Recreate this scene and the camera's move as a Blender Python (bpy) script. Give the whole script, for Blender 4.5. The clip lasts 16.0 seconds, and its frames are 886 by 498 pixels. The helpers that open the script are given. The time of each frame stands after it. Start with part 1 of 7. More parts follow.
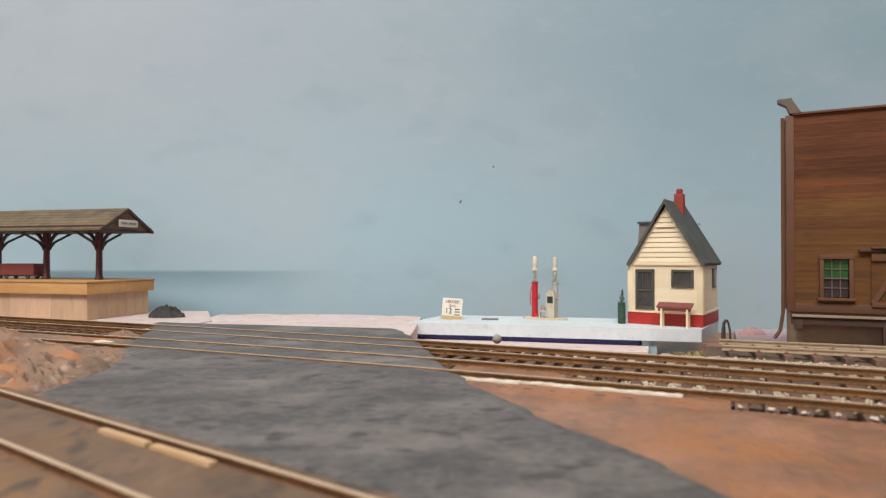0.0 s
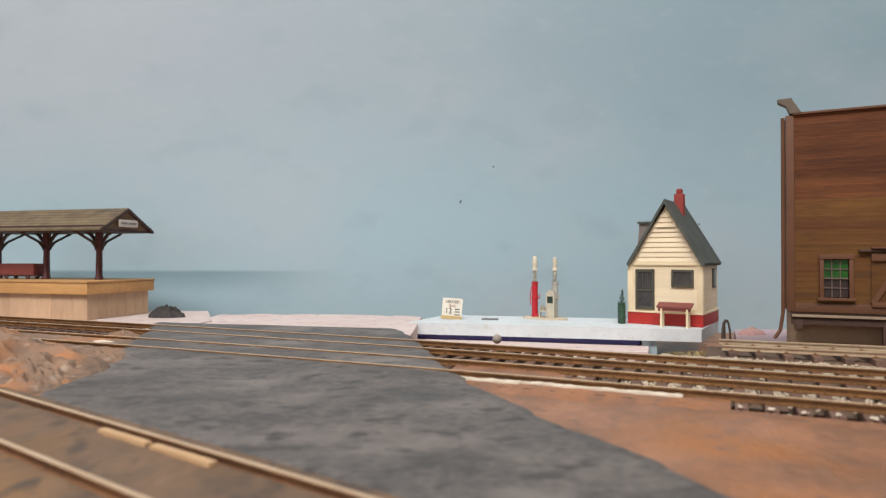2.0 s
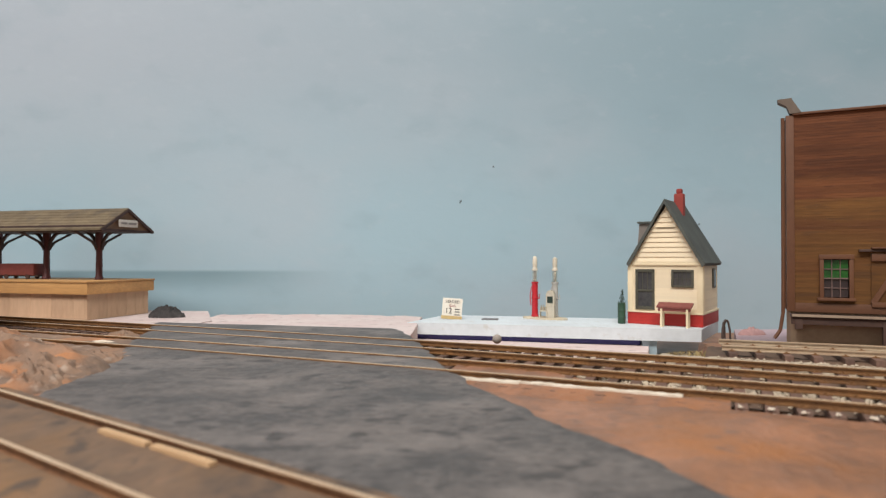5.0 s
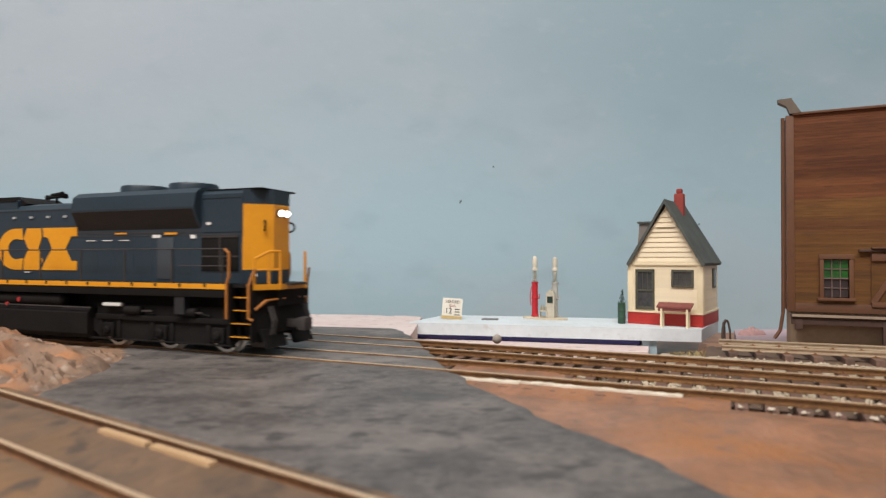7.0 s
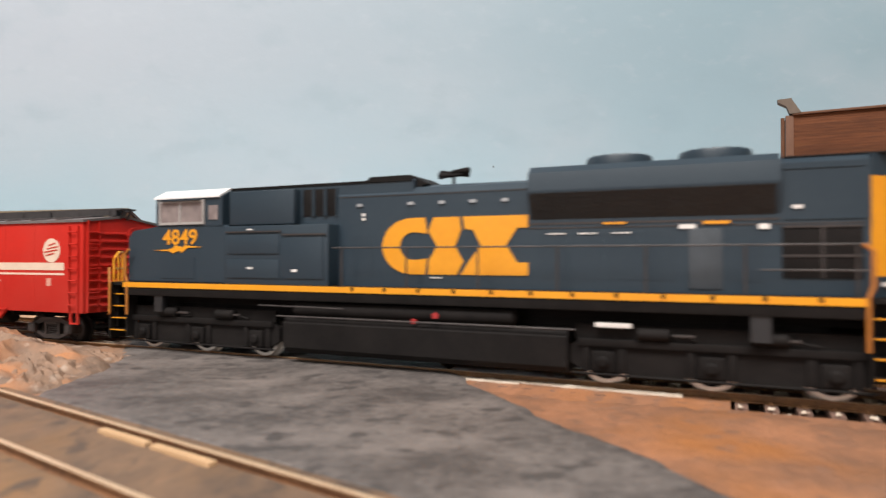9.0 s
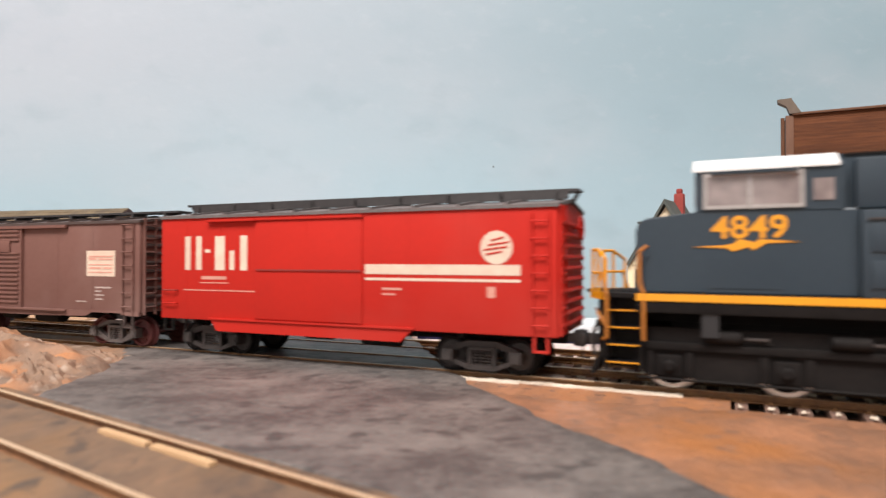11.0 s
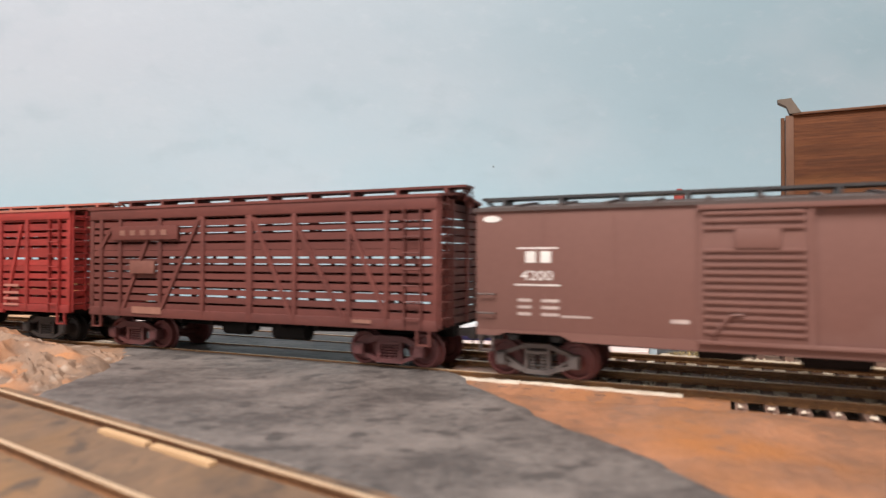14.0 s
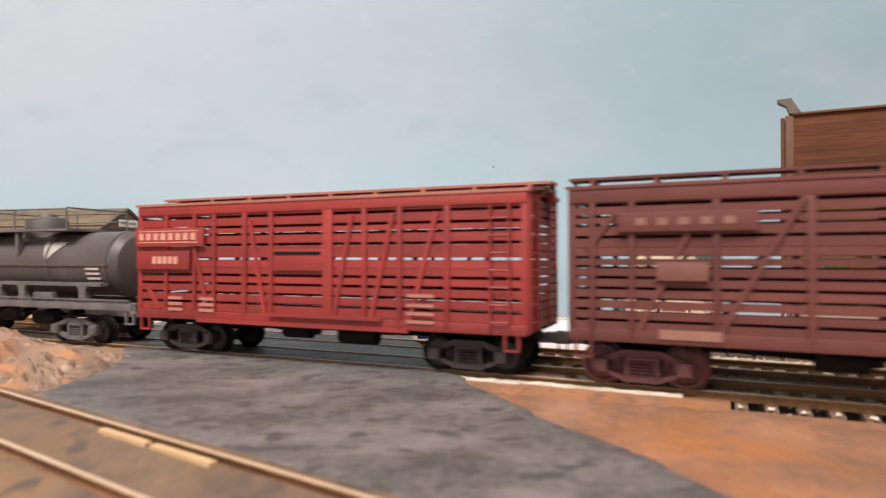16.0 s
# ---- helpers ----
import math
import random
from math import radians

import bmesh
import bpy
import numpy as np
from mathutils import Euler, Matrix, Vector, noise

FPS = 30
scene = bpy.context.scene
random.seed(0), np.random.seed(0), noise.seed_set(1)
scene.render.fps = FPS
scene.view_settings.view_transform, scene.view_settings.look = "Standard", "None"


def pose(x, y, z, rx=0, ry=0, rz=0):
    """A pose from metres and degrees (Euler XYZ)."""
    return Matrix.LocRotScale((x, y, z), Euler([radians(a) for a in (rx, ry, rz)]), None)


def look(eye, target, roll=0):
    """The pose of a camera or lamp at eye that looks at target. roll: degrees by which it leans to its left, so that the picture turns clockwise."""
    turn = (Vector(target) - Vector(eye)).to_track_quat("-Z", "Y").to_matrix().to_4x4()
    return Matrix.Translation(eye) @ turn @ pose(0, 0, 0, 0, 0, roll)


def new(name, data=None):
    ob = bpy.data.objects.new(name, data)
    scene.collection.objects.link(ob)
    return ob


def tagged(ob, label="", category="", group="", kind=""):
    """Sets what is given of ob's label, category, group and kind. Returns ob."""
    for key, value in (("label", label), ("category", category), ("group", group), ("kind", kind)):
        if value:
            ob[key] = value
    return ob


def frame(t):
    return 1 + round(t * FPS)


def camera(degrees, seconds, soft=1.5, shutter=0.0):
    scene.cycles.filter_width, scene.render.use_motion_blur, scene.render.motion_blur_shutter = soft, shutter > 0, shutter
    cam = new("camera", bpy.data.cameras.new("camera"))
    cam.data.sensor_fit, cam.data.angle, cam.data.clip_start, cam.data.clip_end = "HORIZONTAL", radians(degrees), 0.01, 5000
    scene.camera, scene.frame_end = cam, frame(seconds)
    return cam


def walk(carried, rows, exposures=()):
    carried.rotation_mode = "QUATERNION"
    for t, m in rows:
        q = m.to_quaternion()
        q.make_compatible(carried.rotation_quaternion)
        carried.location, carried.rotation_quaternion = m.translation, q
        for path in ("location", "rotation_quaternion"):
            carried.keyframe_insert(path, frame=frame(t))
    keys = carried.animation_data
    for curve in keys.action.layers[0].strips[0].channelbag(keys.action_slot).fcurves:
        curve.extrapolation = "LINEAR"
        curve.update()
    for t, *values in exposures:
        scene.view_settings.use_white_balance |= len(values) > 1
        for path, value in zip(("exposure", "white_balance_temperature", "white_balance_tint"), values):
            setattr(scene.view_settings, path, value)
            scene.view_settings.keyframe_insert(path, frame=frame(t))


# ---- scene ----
# Model railway, 1:87. Lengths in the building code are millimetres (MM turns them into metres); z = 0 is the rail head.
MM = 0.001
EYE_Z = 30.617

# ---- camera ----
cam = camera(71.624, 16.0, soft=1.25, shutter=0.45)
CAM_POSE = pose(0, 0, EYE_Z * MM, 90.881, 0, 0) @ pose(0, 0, 0, 0, 0, 0.038)
walk(cam, [(0.0, CAM_POSE), (16.0, CAM_POSE)],
     exposures=[(0.0, 0.0, 6500, 10), (7.0, 0.0, 6500, 10), (7.5, -0.02, 6500, 10), (8.0, -0.01, 6520, 10), (8.5, 0.24, 6560, 11), (9.0, 0.44, 6620, 12), (9.5, 0.5, 6660, 13),
                (11.5, 0.55, 6700, 14), (12.5, 0.58, 6700, 14), (13.5, 0.54, 6700, 14), (14.5, 0.52, 6700, 14), (16.0, 0.5, 6700, 14)])
cam.data.dof.use_dof, cam.data.dof.focus_distance, cam.data.dof.aperture_fstop = True, 0.28, 23.0

# ---- light ----
world = bpy.data.worlds.new("room_air")
scene.world = world
world.use_nodes = True
world.node_tree.nodes["Background"].inputs[0].default_value = (0.55, 0.62, 0.7, 1)
world.node_tree.nodes["Background"].inputs[1].default_value = 0.05


def area_lamp(name, eye, target, w, h, power, colour):
    data = bpy.data.lights.new(name, "AREA")
    data.shape, data.size, data.size_y, data.energy, data.color = "RECTANGLE", w, h, power, colour
    ob = new(name, data)
    ob.matrix_world = look(eye, target)
    return ob


area_lamp("window_daylight", (-1.5, -1.785, 0.72), (-1.5, 0.0, 0.72), 1.5, 1.1, 8.5, (1.0, 0.98, 0.96))
area_lamp("ceiling_lamp_glow", (-0.3, -0.64, 1.375), (-0.3, -0.639, 0.0), 1.6, 0.5, 45, (1.0, 0.965, 0.92))


# ---- materials ----
def mat(name, a, b=None, rough=0.6, metal=0.0, big=40.0, fine=600.0, bump=0.15, mix=0.5, stain=None, stain_at=0.62, stretch=(1, 1, 1), spread=0.06, dist=0.0003, grain=0.6, speck=None, speck_at=0.6, shine=0.5):
    """A mottled surface: colours a and b mixed by broad and fine noise, an optional stain colour in patches, fine relief."""
    b = b or tuple(c * 0.72 for c in a)
    m = bpy.data.materials.new(name)
    m.use_nodes = True
    n, l = m.node_tree.nodes, m.node_tree.links
    bs = n["Principled BSDF"]
    bs.inputs["Metallic"].default_value = metal
    bs.inputs["Specular IOR Level"].default_value = shine
    co = n.new("ShaderNodeTexCoord")
    mp = n.new("ShaderNodeMapping")
    mp.inputs["Scale"].default_value = stretch
    l.new(co.outputs["Object"], mp.inputs[0])

    def noise_node(scale, detail):
        t = n.new("ShaderNodeTexNoise")
        t.inputs["Scale"].default_value, t.inputs["Detail"].default_value = scale, detail
        l.new(mp.outputs[0], t.inputs["Vector"])
        return t

    n1, n2 = noise_node(big, 4), noise_node(fine, 3)
    add = n.new("ShaderNodeMath")
    add.operation = "MULTIPLY_ADD"
    l.new(n2.outputs["Fac"], add.inputs[0])
    add.inputs[1].default_value = grain
    l.new(n1.outputs["Fac"], add.inputs[2])
    ramp = n.new("ShaderNodeMapRange")
    ramp.inputs[1].default_value, ramp.inputs[2].default_value = 0.5 + grain / 2 - mix * 0.5, 0.5 + grain / 2 + mix * 0.5
    l.new(add.outputs[0], ramp.inputs[0])
    cm = n.new("ShaderNodeMix")
    cm.data_type = "RGBA"
    cm.inputs[6].default_value, cm.inputs[7].default_value = (*a, 1), (*b, 1)
    l.new(ramp.outputs[0], cm.inputs[0])
    out = cm.outputs[2]
    for tone, size, at, soft_edge in ((stain, 0.6, stain_at, 0.08), (speck, 3.7, speck_at, 0.05)):
        if not tone:
            continue
        n3 = noise_node(big * size, 5)
        r3 = n.new("ShaderNodeMapRange")
        r3.inputs[1].default_value, r3.inputs[2].default_value = at - soft_edge, at + soft_edge
        l.new(n3.outputs["Fac"], r3.inputs[0])
        c3 = n.new("ShaderNodeMix")
        c3.data_type = "RGBA"
        l.new(r3.outputs[0], c3.inputs[0])
        l.new(out, c3.inputs[6])
        c3.inputs[7].default_value = (*tone, 1)
        out = c3.outputs[2]
    info = n.new("ShaderNodeObjectInfo")
    vr = n.new("ShaderNodeMapRange")
    vr.inputs[3].default_value, vr.inputs[4].default_value = 1 - spread, 1 + spread
    l.new(info.outputs["Random"], vr.inputs[0])
    hs = n.new("ShaderNodeHueSaturation")
    l.new(vr.outputs[0], hs.inputs["Value"])
    l.new(out, hs.inputs["Color"])
    l.new(hs.outputs[0], bs.inputs["Base Color"])
    rr = n.new("ShaderNodeMapRange")
    rr.inputs[3].default_value, rr.inputs[4].default_value = max(rough - 0.12, 0.03), min(rough + 0.12, 1)
    l.new(n1.outputs["Fac"], rr.inputs[0])
    l.new(rr.outputs[0], bs.inputs["Roughness"])
    if bump:
        bp = n.new("ShaderNodeBump")
        bp.inputs["Strength"].default_value, bp.inputs["Distance"].default_value = bump, dist
        l.new(add.outputs[0], bp.inputs["Height"])
        l.new(bp.outputs[0], bs.inputs["Normal"])
    return m


def glow(name, colour, strength):
    m = bpy.data.materials.new(name)
    m.use_nodes = True
    bs = m.node_tree.nodes["Principled BSDF"]
    bs.inputs["Base Color"].default_value = (*colour, 1)
    bs.inputs["Emission Color"].default_value = (*colour, 1)
    bs.inputs["Emission Strength"].default_value = strength
    return m


def clear(name, colour, rough=0.05):
    m = bpy.data.materials.new(name)
    m.use_nodes = True
    bs = m.node_tree.nodes["Principled BSDF"]
    bs.inputs["Base Color"].default_value = (*colour, 1)
    bs.inputs["Transmission Weight"].default_value = 1.0
    bs.inputs["Roughness"].default_value = rough
    bs.inputs["IOR"].default_value = 1.3
    return m


PLASTER = mat("brown_plaster", (0.34, 0.16, 0.088), (0.19, 0.1, 0.062), 0.45, big=48, fine=380, bump=0.8, mix=0.34, stain=(0.33, 0.135, 0.05), stain_at=0.57, dist=0.0012, grain=0.42, speck=(0.22, 0.115, 0.072), speck_at=0.6)
ROCK = mat("rock_plaster", (0.3, 0.185, 0.12), (0.13, 0.09, 0.068), 0.75, big=55, fine=520, bump=0.9, mix=0.42, stain=(0.4, 0.175, 0.075), stain_at=0.57, dist=0.0014, grain=0.35, speck=(0.36, 0.27, 0.21), speck_at=0.66)
ASPHALT = mat("painted_asphalt", (0.068, 0.06, 0.057), (0.17, 0.148, 0.137), 0.55, big=52, fine=700, bump=0.7, mix=0.5, stain=(0.22, 0.19, 0.175), stain_at=0.6, stretch=(0.8, 1.15, 1), grain=0.95, speck=(0.068, 0.06, 0.057), speck_at=0.6, dist=0.0005)
DIRT = mat("track_dirt", (0.14, 0.085, 0.055), (0.09, 0.06, 0.045), 0.85, big=40, fine=700, bump=0.6, stain=(0.2, 0.12, 0.07), dist=0.0006)
PINK = mat("pink_foam", (0.64, 0.5, 0.48), (0.7, 0.6, 0.57), 0.8, big=40, fine=500, bump=0.5, mix=0.4, speck=(0.5, 0.4, 0.38), speck_at=0.63)
LAVENDER = mat("lavender_foam", (0.42, 0.31, 0.35), (0.52, 0.4, 0.43), 0.8, big=30, fine=500, bump=0.3)
WHITEBOARD = mat("white_foam_board", (0.76, 0.82, 0.86), (0.64, 0.69, 0.72), 0.7, big=40, fine=300, bump=0.2, mix=0.5, speck=(0.62, 0.64, 0.63), speck_at=0.66)
BLUEFOAM = mat("blue_foam", (0.4, 0.52, 0.58), (0.3, 0.4, 0.45), 0.8, big=60, fine=600, bump=0.3)
INDIGO = mat("indigo_strip", (0.05, 0.05, 0.2), (0.08, 0.07, 0.22), 0.7)
RAIL = mat("rusty_rail", (0.29, 0.145, 0.055), (0.14, 0.068, 0.032), 0.5, metal=0.3, big=70, fine=900, bump=0.25, mix=0.5)
RAILTOP = mat("worn_rail_head", (0.62, 0.47, 0.32), (0.46, 0.31, 0.19), 0.38, metal=0.3, big=60, fine=900, bump=0.1)
TIE = mat("dark_tie", (0.16, 0.092, 0.066), (0.085, 0.05, 0.04), 0.8, big=90, fine=900, bump=0.4, spread=0.3)
GRAVEL = mat("pale_ballast", (0.56, 0.47, 0.36), (0.36, 0.29, 0.22), 0.9, big=120, fine=1500, bump=0.8, spread=0.15)
STRIP = mat("pale_wood_strip", (0.62, 0.41, 0.23), (0.45, 0.28, 0.15), 0.6, big=60, fine=500, stretch=(0.2, 1, 1))


# ---- building helpers ----
def box(bm, x0, x1, y0, y1, z0, z1, bevel=0.0):
    vs = [bm.verts.new((x, y, z)) for x in (x0, x1) for y in (y0, y1) for z in (z0, z1)]
    fs = [bm.faces.new([vs[i] for i in f]) for f in ((0, 1, 3, 2), (4, 6, 7, 5), (0, 4, 5, 1), (2, 3, 7, 6), (0, 2, 6, 4), (1, 5, 7, 3))]
    if bevel:
        es = {e for f in fs for e in f.edges}
        bmesh.ops.bevel(bm, geom=list(es), offset=bevel, segments=2, affect="EDGES", profile=0.6)


def tube(bm, p0, p1, r0, r1=None, n=10, caps=True):
    """A round bar from p0 to p1."""
    p0, p1 = Vector(p0), Vector(p1)
    r1 = r0 if r1 is None else r1
    q = (p1 - p0).to_track_quat("Z", "Y")
    rings = [[bm.verts.new(p + q @ Vector((r * math.cos(2 * math.pi * i / n), r * math.sin(2 * math.pi * i / n), 0))) for i in range(n)] for p, r in ((p0, r0), (p1, r1))]
    for i in range(n):
        bm.faces.new((rings[0][i], rings[0][(i + 1) % n], rings[1][(i + 1) % n], rings[1][i]))
    if caps:
        bm.faces.new(rings[0][::-1])
        bm.faces.new(rings[1])


def lathe(bm, rows, at=(0, 0, 0), axis="Z", n=16):
    """A turned body: rows of (radius, height) round an axis through at."""
    rings = []
    for r, h in rows:
        ring = []
        for i in range(n):
            c, s = r * math.cos(2 * math.pi * i / n), r * math.sin(2 * math.pi * i / n)
            v = {"Z": (c, s, h), "Y": (s, h, c), "X": (h, c, s)}[axis]
            ring.append(bm.verts.new(Vector(at) + Vector(v)))
        rings.append(ring)
    for a, b in zip(rings, rings[1:]):
        for i in range(n):
            bm.faces.new((a[i], a[(i + 1) % n], b[(i + 1) % n], b[i]))
    bm.faces.new(rings[0][::-1])
    bm.faces.new(rings[-1])


def prism(bm, outline, axis, a0, a1):
    """An outline pushed from a0 to a1 along an axis. Outline in (y, z) for X, (x, z) for Y, (x, y) for Z."""
    put = {"X": lambda p, a: (a, p[0], p[1]), "Y": lambda p, a: (p[0], a, p[1]), "Z": lambda p, a: (p[0], p[1], a)}[axis]
    lo, hi = [[bm.verts.new(put(p, a)) for p in outline] for a in (a0, a1)]
    n = len(outline)
    for i in range(n):
        bm.faces.new((lo[i], lo[(i + 1) % n], hi[(i + 1) % n], hi[i]))
    bm.faces.new(lo[::-1])
    bm.faces.new(hi)


def mesh_of(name, bm, material):
    bmesh.ops.recalc_face_normals(bm, faces=bm.faces[:])
    bmesh.ops.scale(bm, vec=(MM, MM, MM), verts=bm.verts[:])
    me = bpy.data.meshes.new(name)
    bm.to_mesh(me)
    bm.free()
    me.materials.append(material)
    me.polygons.foreach_set("use_smooth", [True] * len(me.polygons))
    me.set_sharp_from_angle(angle=radians(32))
    return me


def part(name, bm, material, parent=None, label=""):
    """One bmesh as one object, under a thing or a part."""
    data = mesh_of(name, bm, material) if isinstance(bm, bmesh.types.BMesh) else bm
    ob = new(name, data)
    ob.parent = parent
    return tagged(ob, label)


def made(build):
    bm = bmesh.new()
    build(bm)
    return bm


def boxes(*rows, bevel=0.0):
    bm = bmesh.new()
    for r in rows:
        box(bm, *r, bevel=bevel)
    return bm


def each(name, rows, material, parent, bevel=0.0, label=""):
    """A part for each box of the rows."""
    return [part(name, boxes(r, bevel=bevel), material, parent, label) for r in rows]


def tubes(*rows, n=8):
    bm = bmesh.new()
    for r in rows:
        tube(bm, *r, n=n)
    return bm


def thing(name, x, y, z, turn, label, category, group="", kind=""):
    """An Empty at a thing's base, in millimetres; turn in degrees."""
    ob = new(name)
    ob.empty_display_size = 0.005
    ob.matrix_basis = pose(x * MM, y * MM, z * MM, 0, 0, turn)
    return tagged(ob, label, category, group, kind)


def lettering(name, text, size, x, y, z, material, parent, label="", width=1.0, weight=0.0):
    """Writing that stands on a face that looks towards -y."""
    cu = bpy.data.curves.new(name, "FONT")
    cu.body, cu.size, cu.extrude, cu.align_x, cu.align_y = text, size * MM, 0.00004, "CENTER", "CENTER"
    cu.offset = weight * MM
    tmp = bpy.data.objects.new(name, cu)
    me = bpy.data.meshes.new_from_object(tmp)
    bpy.data.objects.remove(tmp)
    me.materials.clear()
    me.materials.append(material)
    me.transform(Matrix.Translation((x * MM, y * MM, z * MM)) @ Matrix.Rotation(radians(90), 4, "X") @ Matrix.Diagonal((width, 1, 1, 1)))
    ob = new(name, me)
    ob.parent = parent
    return tagged(ob, label)


# ---- the lines of the tracks ----
def line_of(y0, heading, bend):
    """Points every 2 mm along a track: curved gently in the middle, straight on to the right, easing parallel to the wall on the left."""
    rows = {}
    for way in (1, -1):
        x, y, h, s = 0.0, y0, heading, 0
        while -2000 <= s <= 900:
            rows[s] = (x, y, h)
            x, y = x + way * 2 * math.cos(h), y - way * 2 * math.sin(h)
            k = bend if -330 <= s <= 320 else (0.0007 if s < 0 and h > 0 else 0.0)
            h += way * 2 * k
            s += way * 2
    return rows


NEAR = line_of(179.796, 0.412, 0.000231)
FAR = line_of(218.175, 0.425, 0.000199)


def on_line(line, s, lat=0.0):
    """Place and heading at s along a line, lat to its far side."""
    i = int(math.floor(s / 2)) * 2
    w = (s - i) / 2
    (x0, y0, h0), (x1, y1, h1) = line[i], line[i + 2]
    x, y, h = x0 + w * (x1 - x0), y0 + w * (y1 - y0), h0 + w * (h1 - h0)
    return x + lat * math.sin(h), y + lat * math.cos(h), h


def straight_line(x0, y0, heading, s0, s1):
    return {s: (x0 + s * math.cos(heading), y0 - s * math.sin(heading), heading) for s in range(int(s0), int(s1) + 4, 2)}


def lat_of(x, y):
    """How far a place lies behind the near track (negative: towards the camera)."""
    s = x / math.cos(0.412)
    px, py, h = on_line(NEAR, max(-1900, min(850, s)))
    for _ in range(3):
        s += (x - px) * math.cos(h) - (y - py) * math.sin(h)
        px, py, h = on_line(NEAR, max(-1900, min(850, s)))
    return (x - px) * math.sin(h) + (y - py) * math.cos(h), s


# ---- room and table ----
ROOM_WALL = mat("room_wall_paint", (0.4, 0.38, 0.35), (0.36, 0.34, 0.32), 0.9, big=3, fine=60, bump=0.1)
ROOM_FLOOR = mat("room_floor_carpet", (0.2, 0.17, 0.15), (0.14, 0.12, 0.1), 0.95, big=6, fine=300, bump=0.4)
for nm, b in (("floor", (-2600, 1800, -1800, 640, -1060, -1000)), ("ceiling", (-2600, 1800, -1800, 640, 1420, 1480)),
              ("wall_west", (-2660, -2600, -1860, 640, -1060, 1480)), ("wall_east", (1800, 1860, -1860, 640, -1060, 1480)),
              ("wall_north", (-2660, 1860, 640, 700, -1060, 1480))):
    tagged(part(nm, boxes(b), ROOM_FLOOR if nm == "floor" else ROOM_WALL), "plain painted room " + nm.split("_")[0] + " round the layout", nm.split("_")[0], kind="structure")

south = boxes((-2660, -2280, -1860, -1800, -1060, 1480), (-720, 1860, -1860, -1800, -1060, 1480), (-2280, -720, -1860, -1800, -1060, 140), (-2280, -720, -1860, -1800, 1300, 1480))
tagged(part("wall_south", south, ROOM_WALL), "plain painted room wall with a window opening", "wall", kind="structure")
window = tagged(new("window_1"), "large daylight window behind the layout", "window", kind="structure")
FRAMEWHITE = mat("window_white", (0.75, 0.74, 0.7), None, 0.5)
each("window_frame", [(-2280, -2240, -1850, -1810, 140, 1300), (-760, -720, -1850, -1810, 140, 1300), (-2240, -760, -1850, -1810, 140, 180), (-2240, -760, -1850, -1810, 1260, 1300), (-1520, -1480, -1850, -1810, 180, 1260)], FRAMEWHITE, window)
fixture = tagged(new("ceiling_light"), "long white fluorescent ceiling light over the layout", "ceiling light")
part("housing", boxes((-1150, 550, -920, -360, 1385, 1420), bevel=6), FRAMEWHITE, fixture)


